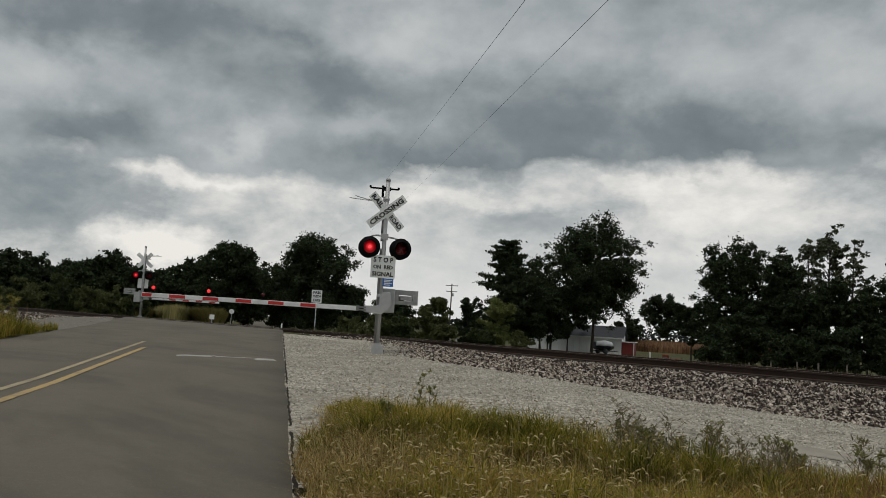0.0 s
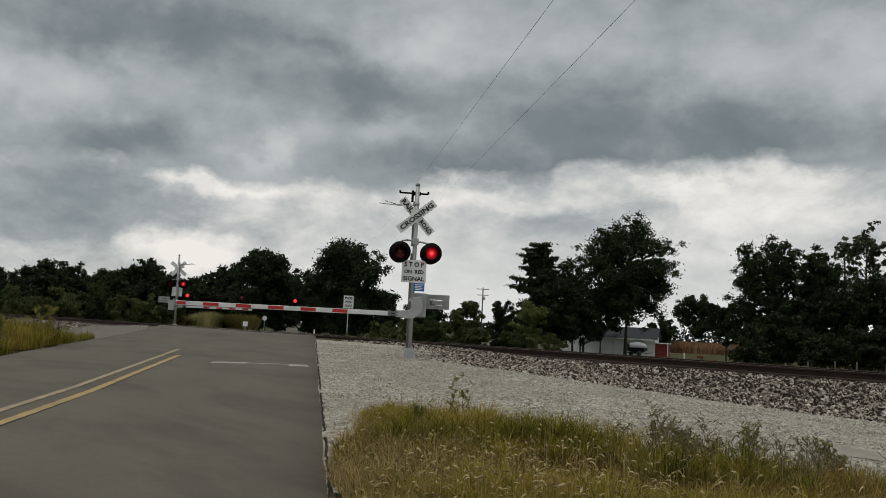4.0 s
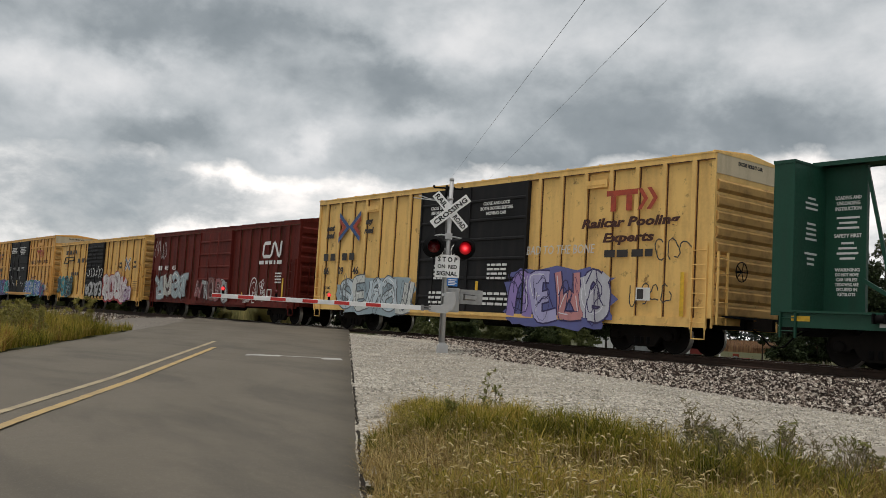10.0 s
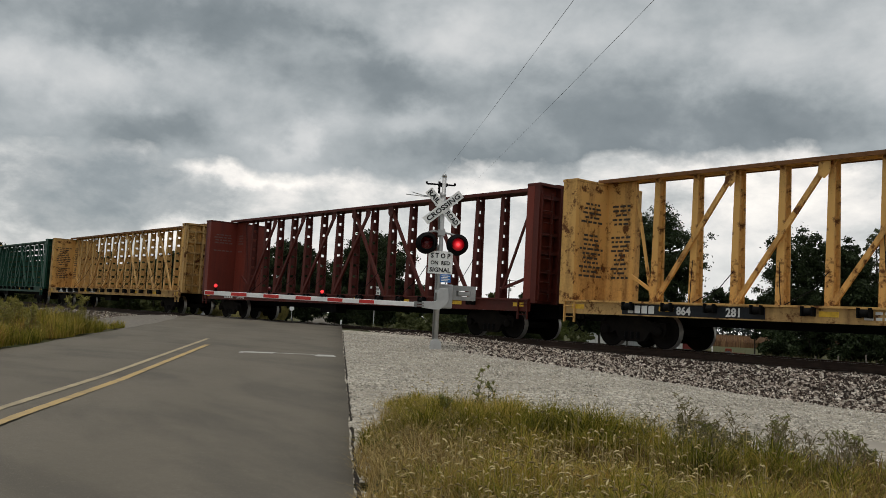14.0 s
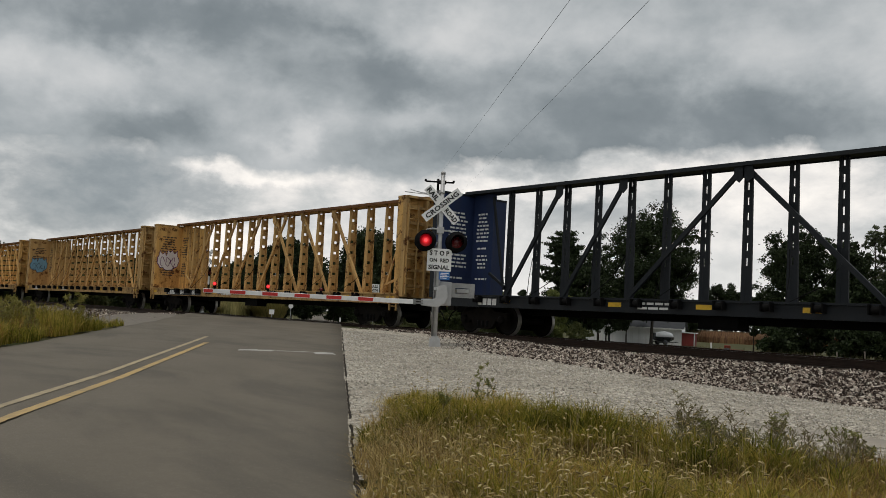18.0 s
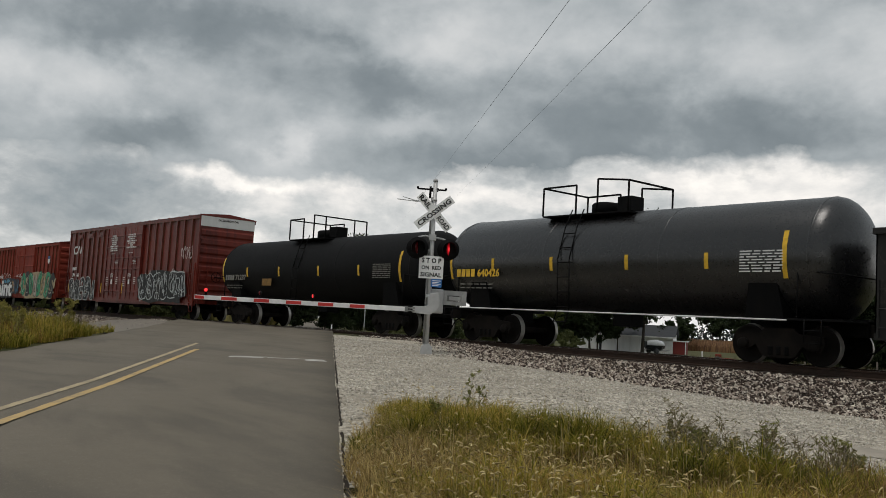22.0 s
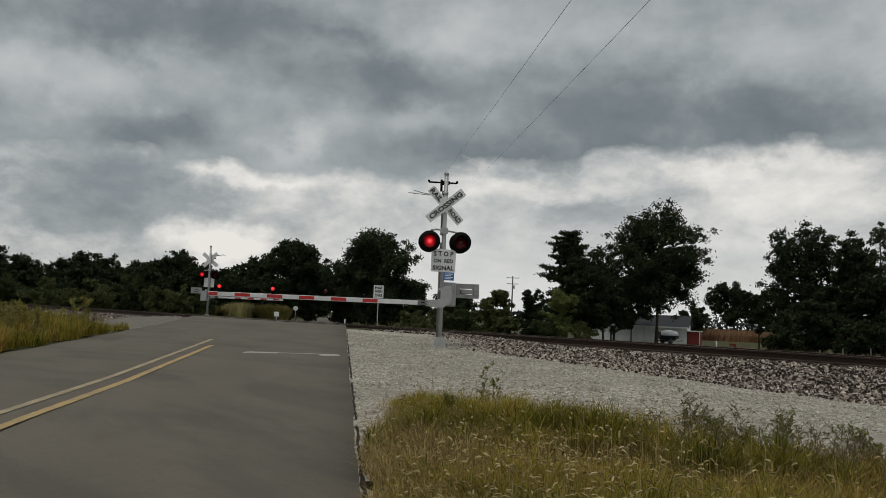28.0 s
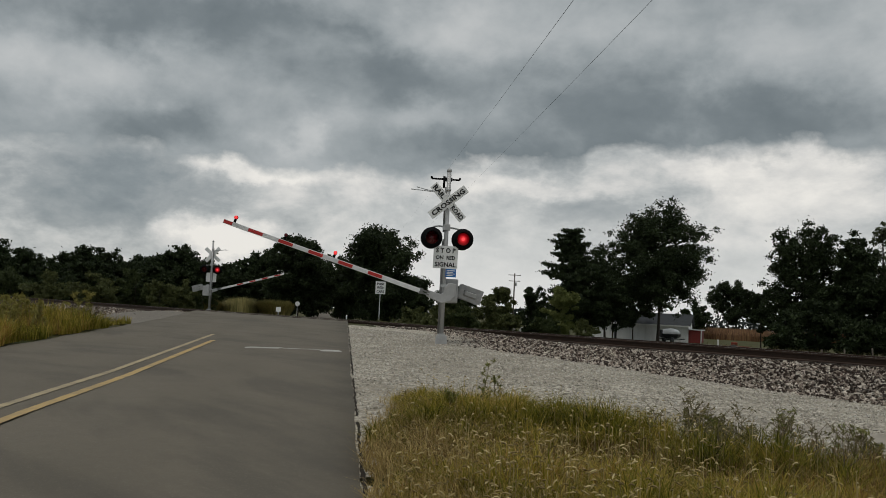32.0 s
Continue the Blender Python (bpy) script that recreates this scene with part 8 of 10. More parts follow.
    plan = [(3.62, -hy), (16.60, -hy), (17.02, -0.42), (17.02, 0.42), (16.60, hy), (3.62, hy)]
    bm = bmesh.new()
    a = [bm.verts.new((x, y, 1.58)) for x, y in plan]
    b = [bm.verts.new((x, y, 4.50)) for x, y in plan]
    bm.faces.new(a)
    bm.faces.new(b)
    for i in range(6):
        bm.faces.new((a[i], a[(i + 1) % 6], b[(i + 1) % 6], b[i]))
    bmesh.ops.recalc_face_normals(bm, faces=bm.faces)
    long = soften(part("long_hood", bm, LOCO_BLACK, car, "long black engine hood"), 0.07)
    part("hood_roof", boxes((3.7, 16.8, -0.62, 0.62, 4.48, 4.62)), LOCO_BLACK, long)
    # dynamic brake hatch and the radiator housing at the rear, a little wider than the hood
    for x0, x1, yy in ((7.15, 11.75, 0.93), (11.95, 16.48, 0.98)):
        bm = bmesh.new()
        prof2 = [(-hy, 3.52), (-yy, 3.60), (-yy, 4.44), (-yy + 0.22, 4.60), (yy - 0.22, 4.60), (yy, 4.44), (yy, 3.60), (hy, 3.52)]
        a = [bm.verts.new((x0, y, z)) for y, z in prof2]
        b = [bm.verts.new((x1, y, z)) for y, z in prof2]
        for i in range(len(prof2)):
            j = (i + 1) % len(prof2)
            bm.faces.new((a[i], a[j], b[j], b[i]))
        bm.faces.new(a[::-1])
        bm.faces.new(b)
        bmesh.ops.recalc_face_normals(bm, faces=bm.faces)
        part("radiator_housing", bm, LOCO_BLACK, long, "wider housing under the roof fans")
    for i in range(15):
        z = 3.66 + 0.045 * i
        part("grille_slat", boxes((12.15, 16.30, -1.005, -0.98, z, z + 0.02)), LOCO_GRILLE, long)
    for x in (12.1, 13.5, 14.9, 16.30):
        part("grille_frame", boxes((x, x + 0.05, -1.01, -0.98, 3.62, 4.36)), LOCO_BLACK, long)
    part("intake_grille", boxes((7.35, 11.55, -0.942, -0.93, 3.95, 4.36)), LOCO_GRILLE, long)
    bm = bmesh.new()
    duct = [(-hy, 1.9), (-1.26, 2.0), (-1.30, 3.30), (-1.22, 3.52), (-1.05, 3.66), (-hy, 3.70)]
    a = [bm.verts.new((5.25, y, z)) for y, z in duct]
    b = [bm.verts.new((6.58, y, z)) for y, z in duct]
    for i in range(len(duct)):
        j = (i + 1) % len(duct)
        bm.faces.new((a[i], a[j], b[j], b[i]))
    bm.faces.new(a[::-1])
    bm.faces.new(b)
    bmesh.ops.recalc_face_normals(bm, faces=bm.faces)
    part("blower_duct", bm, LOCO_BLACK, long, "bulged blower duct beside the hood")
    for i in range(9):
        x = 6.8 + 1.1 * i
        part("hood_door_seam", boxes((x, x + 0.03, -hy - 0.02, -hy, 1.7, 3.45)), LOCO_GRILLE, long)
        part("door_handle", boxes((x + 0.5, x + 0.56, -hy - 0.04, -hy, 2.02, 2.12)), GALV, long)
        part("door_hinge", boxes((x + 0.03, x + 0.12, -hy - 0.03, -hy, 1.95, 2.05)), LOCO_BLACK, long)
        part("door_hinge", boxes((x + 0.03, x + 0.12, -hy - 0.03, -hy, 2.9, 3.0)), LOCO_BLACK, long)
    for x in (13.0, 14.5, 15.85):
        bm = bmesh.new()
        lathe(bm, [(0.66, 0), (0.66, 0.12), (0.60, 0.16), (0.1, 0.14), (0.0, 0.14)], "Z", 24, (x, 0, 4.60))
        part("roof_fan", bm, LOCO_BLACK, long, "round roof cooling fan")
    for x in (9.3, 10.8):
        bm = bmesh.new()
        lathe(bm, [(0.58, 0), (0.58, 0.10), (0.0, 0.14)], "Z", 20, (x, 0, 4.60))
        part("roof_fan", bm, LOCO_BLACK, long)
    part("exhaust_stack", boxes((6.6, 7.5, -0.3, 0.3, 4.60, 4.72)), LOCO_BLACK, long)
    part("lift_rail", tubes(0.02, [(16.0, -0.55, 4.62), (16.1, -0.55, 4.80), (16.75, -0.55, 4.76), (16.85, -0.55, 4.60)], sides=6), LOCO_BLACK, long)
    part("roof_beacon", tubes(0.07, [(16.9, -0.2, 4.5), (16.9, -0.2, 4.68)], sides=8), LOCO_BLACK, long)
    for y in (-0.20, 0.10):
        bm = bmesh.new()
        lathe(bm, [(0.12, 0.0), (0.14, 0.16), (0.11, 0.19), (0.0, 0.14)], "X", 16, (17.02, y, 3.97))
        part("rear_headlight", bm, GALV, long, "round headlight")
    # white bands beside the emblem, the emblem itself, name blocks, numbers
    y = -hy - 0.028
    for i in range(5):
        bm = bmesh.new()
        z = 3.06 + 0.152 * i
        plate(bm, [(6.68 + 0.04 * i, z), (8.22 + 0.17 * i, z), (8.35 + 0.17 * i, z + 0.115), (6.71 + 0.04 * i, z + 0.115)], y)
        part("white_band", bm, PAINT_WHITE, long)
    pieces = [[(9.35, 3.06), (9.62, 3.06), (9.85, 3.36), (9.55, 3.36)], [(9.30, 3.52), (9.55, 3.72), (9.90, 3.72), (10.28, 3.06), (9.98, 3.06), (9.72, 3.50)], [(10.28, 3.06), (10.52, 3.06), (10.74, 3.72), (10.46, 3.72)], [(11.36, 3.06), (11.58, 3.06), (11.68, 3.40), (11.46, 3.40)], [(10.90, 3.36), (11.12, 3.36), (11.24, 3.72), (11.02, 3.72)]]
    for x0, z0 in ((10.86, 3.06), (10.96, 3.31), (11.06, 3.56)):
        pieces.append([(x0, z0), (x0 + 0.62, z0), (x0 + 0.68, z0 + 0.16), (x0 + 0.06, z0 + 0.16)])
    for i, outline in enumerate(pieces):
        bm = bmesh.new()
        plate(bm, outline, y - 0.0015 * i)
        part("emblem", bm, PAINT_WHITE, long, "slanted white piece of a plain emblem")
    word_block(long, 9.18, 2.60, 1.92, 0.21, y, PAINT_WHITE, [3, .5, 3, .5, 3, .5, 3, .5, 3, .5, 3, .5, 3], 0.3)
    word_block(long, 9.08, 2.28, 2.22, 0.21, y, PAINT_WHITE, [3, .5, 3, .5, 3, .5, 3, .5, 3, .5, 3, .5, 3, .5, 3], 0.3)
    # the rear corner: white bands that wrap round it, number boards
    turn = math.degrees(math.atan2(0.46, 0.42))
    mid = pose(16.81, -0.65, 0, 0, 0, turn)
    for i in range(5):
        z = 3.30 - 0.19 * i
        bm = bmesh.new()
        plate(bm, [(16.12 + 0.10 * i, z - 0.10), (16.595, z - 0.10), (16.595, z), (16.06 + 0.10 * i, z)], y)
        part("white_band", bm, PAINT_WHITE, long)
        ob = part("white_band", boxes((-0.30, 0.30, -0.030, -0.008, z - 0.10, z)), PAINT_WHITE, long)
        ob.matrix_basis = mid
        part("white_band", boxes((17.024, 17.03, -0.40, 0.40, z - 0.10, z)), PAINT_WHITE, long)
    ob = part("white_panel", boxes((0.08, 0.30, -0.034, -0.010, 2.45, 3.30)), PAINT_WHITE, long, "white corner panel")
    ob.matrix_basis = mid
    board = part("number_board", boxes((-0.30, 0.30, -0.034, -0.006, 3.44, 3.73)), PAINT_WHITE, long, "white number board")
    board.matrix_basis = mid
    write("3341", PAINT_DARK, board, 0, -0.04, 3.585, 0.20, 0.54, 0.03)
    board = part("number_board", boxes((17.021, 17.04, -0.30, 0.30, 3.44, 3.70)), PAINT_WHITE, long, "white number board")
    write("3341", PAINT_DARK, board, 17.046, 0, 3.57, 0.17, 0.5, 0.03, 0, "lettering", 90)
    write("3341", PAINT_WHITE, cab, 2.77, -1.53, 2.72, 0.33, 1.22, 0.05)
    text_bars(cab, 2.55, 2.45, 0.24, 1, 0.1, -1.53, PAINT_WHITE, 3)
    text_bars(cab, 3.30, 2.44, 0.36, 1, 0.06, -1.53, PAINT_WHITE, 4)
    for x, n in ((15.0, 5), (15.85, 6)):
        text_bars(long, x, 3.42, 0.45, 2, 0.07, y, PAINT_WHITE, n)
    part("notice_plate", boxes((10.36, 10.58, -0.94, -0.925, 3.80, 3.92)), PAINT_WHITE, long, "small white notice")
    part("notice_plate", boxes((6.85, 7.05, y - 0.004, y, 3.86, 3.95)), PAINT_WHITE, long)
    part("notice_plate", boxes((13.0, 13.2, y - 0.004, y, 2.52, 2.68)), PAINT_WHITE, long)
    part("notice_plate", boxes((9.7, 9.9, y - 0.004, y, 2.02, 2.16)), PAINT_DULL, long)
    # fuel tank, air tank, steps, pilots
    bm = bmesh.new()
    tp = [(-1.25, 1.02), (-1.42, 0.85), (-1.42, 0.55), (-1.1, 0.30), (1.1, 0.30), (1.42, 0.55), (1.42, 0.85), (1.25, 1.02)]
    a = [bm.verts.new((7.0, yy, z)) for yy, z in tp]
    b = [bm.verts.new((12.0, yy, z)) for yy, z in tp]
    for i in range(len(tp)):
        j = (i + 1) % len(tp)
        bm.faces.new((a[i], a[j], b[j], b[i]))
    bm.faces.new(a[::-1])
    bm.faces.new(b)
    bmesh.ops.recalc_face_normals(bm, faces=bm.faces)
    soften(part("fuel_tank", bm, BLACK_STEEL, car, "black fuel tank between the trucks"), 0.04)
    bm = bmesh.new()
    tube(bm, (7.0, -1.38, 1.22), (12.0, -1.38, 1.22), 0.17, 14)
    part("air_reservoir", bm, BLACK_STEEL, car, "long air reservoir")
    for x, way in ((-1.25, -1), (18.95, 1)):
        part("pilot", boxes((min(x, x + way * 0.08), max(x, x + way * 0.08), -1.5, 1.5, 0.22, 1.50)), LOCO_BLACK, car, "end pilot plate")
        for k in range(4):
            z = 0.42 + 0.30 * k
            sx = x - way * (0.02 + 0.03 * k)
            part("step_tread", boxes((min(sx, sx - way * 0.75), max(sx, sx - way * 0.75), -1.55, -1.10, z, z + 0.03)), GALV if k < 2 else LOCO_BLACK, car)
        part("step_side", boxes((x - way * 0.85, x - way * 0.80, -1.55, -1.1, 0.35, 1.5) if way < 0 else (x - 0.85, x - 0.80, -1.55, -1.1, 0.35, 1.5)), LOCO_BLACK, car)
        for dx in (0.05, 0.82):
            part("step_handrail", tubes(0.022, [(x - way * dx, -1.5, 0.9), (x - way * dx, -1.55, 2.2), (x - way * (dx + 0.12), -1.45, 2.55), (x - way * (dx + 0.1), -0.9, 2.65)], sides=8), PAINT_WHITE, car, "white curved handrail")
    for i in range(9):
        x = 4.6 + 1.65 * i
        part("stanchion", tubes(0.018, [(x, -1.5, 1.58), (x, -1.5, 2.5)], sides=6), LOCO_BLACK, car)
    part("side_handrail", tubes(0.02, [(3.7, -1.5, 3.0), (3.95, -1.5, 2.95), (4.4, -1.5, 2.55), (17.9, -1.5, 2.55)], sides=6), ALU_PAINT, car)
    part("end_railing", tubes(0.02, [(18.85, -1.45, 1.58), (18.85, -1.45, 2.55), (18.85, 1.45, 2.55), (18.85, 1.45, 1.58)], [(-1.15, -1.45, 1.58), (-1.15, -1.45, 2.55), (-1.15, 1.45, 2.55), (-1.15, 1.45, 1.58)], sides=6), LOCO_BLACK, car)
    # six-wheel trucks
    bm = bmesh.new()
    outer = [(-2.5, 0.62), (-2.4, 0.86), (-0.9, 0.92), (0.9, 0.92), (2.4, 0.86), (2.5, 0.62), (2.3, 0.46), (1.5, 0.52), (1.2, 0.34), (0.6, 0.50), (-0.6, 0.50), (-1.2, 0.34), (-1.5, 0.52), (-2.3, 0.46)]
    for sy in (-1, 1):
        a = [bm.verts.new((x, sy * 1.08 - 0.09, z)) for x, z in outer]
        b = [bm.verts.new((x, sy * 1.08 + 0.09, z)) for x, z in outer]
        bm.faces.new(a)
        bm.faces.new(b[::-1])
        for i in range(len(a)):
            j = (i + 1) % len(a)
            bm.faces.new((a[j], a[i], b[i], b[j]))
        for x in (-1.75, 0.0, 1.75):
            box(bm, x - 0.17, x + 0.17, sy * 1.1 - 0.16, sy * 1.1 + 0.16, 0.32, 0.66)
    box(bm, -1.9, 1.9, -1.0, 1.0, 0.55, 1.0)
    bmesh.ops.recalc_face_normals(bm, faces=bm.faces)
    frame6 = shape("truck_frame", bm, TRUCK_STEEL)
    truck(car, 2.3, 3.5, 3, frame6)
    truck(car, 15.5, 3.5, 3, frame6)
    couplers(car, 18.8, 0.3)


build_loco()


# ---- plants ----
def place(az, dist):
    """Plan position at a bearing from the camera, degrees from the line square to the track, positive to the right."""
    return dist * math.sin(radians(az)), EYE[1] + dist * math.cos(radians(az))


def quads(centres, size, rs, flat=0.0, stretch=1.0):
    """Small leaf-like quads at the centres, randomly turned."""
    n = len(centres)
    a = rs.normal(size=(n, 3))
    a[:, 2] *= 1 - flat
    a /= np.linalg.norm(a, axis=1)[:, None]
    b = np.cross(a, rs.normal(size=(n, 3)))
    b /= np.linalg.norm(b, axis=1)[:, None] + 1e-9
    s = (size * rs.uniform(0.6, 1.3, n))[:, None]
    a, b = a * s * stretch, b * s * 0.62
    v = np.stack([centres - a, centres + b * 0.9 - a * 0.1, centres + a, centres - b * 0.9 + a * 0.15], 1).reshape(-1, 3)
    f = np.arange(4 * n).reshape(n, 4)
    return v, f


def quad_mesh(name, v, f, material):
    """A mesh of loose quads, filled at once."""
    me = bpy.data.meshes.new(name)
    me.vertices.add(len(v))
    me.vertices.foreach_set("co", np.asarray(v, np.float32).ravel())
    me.loops.add(f.size)
    me.loops.foreach_set("vertex_index", np.asarray(f, np.int32).ravel())
    me.polygons.add(len(f))
    me.polygons.foreach_set("loop_start", np.arange(0, f.size, 4, dtype=np.int32))
    me.polygons.foreach_set("loop_total", np.full(len(f), 4, np.int32))
    me.materials.append(material)
    me.update(calc_edges=True)
    return me


def crown_mesh(height, radius, low, seed, leaf, count, clumps, material, thin=0.0, cone=False, skirt=-0.22, lumpy=1.0):
    """A crown of leaves gathered in sprays round branch ends. low: where the crown begins."""
    rs = np.random.RandomState(seed)
    cs, rr = [], []
    span = height - low
    if cone:
        # whorls of flat, ragged boughs, shorter towards the top
        tiers = 9
        for i in range(tiers):
            t = (i + 0.3) / tiers
            lim = radius * (1.05 - t) ** 0.40
            for j in range(7 - i // 3):
                a = 6.283 * (j + rs.uniform(-0.3, 0.3)) / (7 - i // 3) + i
                reach = lim * rs.uniform(0.55, 1.12)
                z0 = low + span * (t + rs.uniform(-0.03, 0.03))
                for d in np.linspace(0.12, 1, 6):
                    cs.append((reach * d * math.cos(a), reach * d * math.sin(a), z0 + 0.20 * reach * d * d - 0.02 * span * d))
                    rr.append(radius * (0.23 - 0.07 * d) * (1.1 - 0.4 * t))
        squash = 0.30
    else:
        # boughs spread through the crown, each carrying a tuft of leaf clumps at its end
        squash = 0.7
        while len(cs) < clumps:
            u = rs.uniform(-1, 1, 3)
            r = np.linalg.norm(u)
            if r > 1 or rs.uniform() > 0.15 + 0.85 * r:
                continue
            a = math.atan2(u[1], u[0])
            lump = 1 + lumpy * (0.13 * math.sin(2 * a + seed + 2.2 * u[2]) + 0.10 * math.sin(5 * a + 2 * seed + 4 * u[2]) + rs.uniform(-0.10, 0.10))
            taper = 1.0 - 0.28 * max(0, u[2]) ** 2 + skirt * max(0, -u[2])
            mid = np.array((u[0] * radius * lump * taper, u[1] * radius * lump * taper, low + span * min(0.97, 0.5 + 0.47 * u[2])))
            reach = radius * rs.uniform(0.13, 0.25) * (1.25 - 0.4 * r)
            for _ in range(4):
                off = rs.normal(size=3) * (0.85, 0.85, 0.6)
                cs.append(tuple(mid + off * reach))
                rr.append(reach * rs.uniform(0.42, 0.85))
    cs, rr = np.array(cs), np.array(rr)
    n = len(cs)
    w = rr ** 2 / (rr ** 2).sum()
    pick = rs.choice(n, count, p=w)
    off = rs.normal(size=(count, 3)) * 0.58
    off[:, 2] *= squash
    pts = cs[pick] + off * rr[pick][:, None]
    v, f = quads(pts, np.full(count, leaf), rs)
    # larger shaded leaves deep inside close the crown, but for some gaps
    deep = int(count * (0.10 - thin))
    if deep > 0:
        inner = cs[rs.randint(0, n, deep)] * [0.72, 0.72, 1] + rs.normal(size=(deep, 3)) * radius * 0.06
        inner[:, 2] = low + (inner[:, 2] - low) * 0.86 + 0.06 * span
        v2, f2 = quads(inner, np.full(deep, leaf * 2.3), rs)
        v, f = np.concatenate([v, v2]), np.concatenate([f, f2 + len(v)])
    return quad_mesh("crown", v, f, material), cs


def trunk_mesh(height, low, radius, seed, tips):
    rs = random.Random(seed)
    bm = bmesh.new()
    lean = Vector((rs.uniform(-0.3, 0.3), rs.uniform(-0.3, 0.3), 0))
    pts = [Vector((0, 0, -0.3)), Vector((0.03, 0, low * 0.6)) + lean * 0.2, Vector((0, 0, low + (height - low) * 0.35)) + lean * 0.6, Vector((0, 0, height * 0.9)) + lean]
    rads = [radius * 1.35, radius, radius * 0.6, radius * 0.12]
    for i in range(3):
        tube(bm, pts[i], pts[i + 1], rads[i], 9, rads[i + 1], caps=False)
    for c in tips:
        t = min(0.95, max(0.15, (c[2] * 0.8) / height))
        z = max(low * 0.85, c[2] - 0.35 * math.hypot(c[0], c[1]) - 0.4)
        k = min(1.0, z / (height * 0.9))
        root = Vector((lean.x * k, lean.y * k, z))
        mid = (root + Vector(c)) / 2 + Vector((0, 0, 0.15))
        r = radius * 0.36 * (1 - 0.6 * k)
        tube(bm, root, mid, r, 6, r * 0.65, caps=False)
        tube(bm, mid, Vector(c), r * 0.65, 5, r * 0.2, caps=False)
    me = bpy.data.meshes.new("trunk")
    bm.to_mesh(me)
    bm.free()
    me.materials.append(BARK)
    return me


def tree(az, dist, top_el, half_width, low, label, seed, material, leaf=0.30, count=6000, clumps=70, group="", cone=False, dz=0.0, name="tree", limbs=14, thin=0.0, skirt=-0.22, lumpy=1.0):
    """A tree by bearing and distance; top_el: the elevation of its top, half_width in degrees."""
    x, y = place(az, dist)
    z = float(ground_height(x, y)) - 0.05 + dz
    h = EYE[2] + dist * math.tan(radians(top_el)) - z
    r = dist * math.tan(radians(half_width))
    ob = thing(name, pose(x, y, z, 0, 0, seed * 37 % 360), label, name if name == "tree" else "shrub", group)
    me, cs = crown_mesh(h, r, low * h, seed, leaf, count, clumps, material, thin, cone, skirt, lumpy)
    step = max(1, len(cs) // limbs)
    tips = cs[::step]
    tk = trunk_mesh(h, max(0.3, low * h), 0.0105 * h if name == "tree" else 0.012 * h, seed, [tuple(c) for c in tips])
    share("trunk", tk, ob, None, "dark bark trunk and limbs")
    share("crown", me, ob, None, "leafy crown with gaps")
    return ob


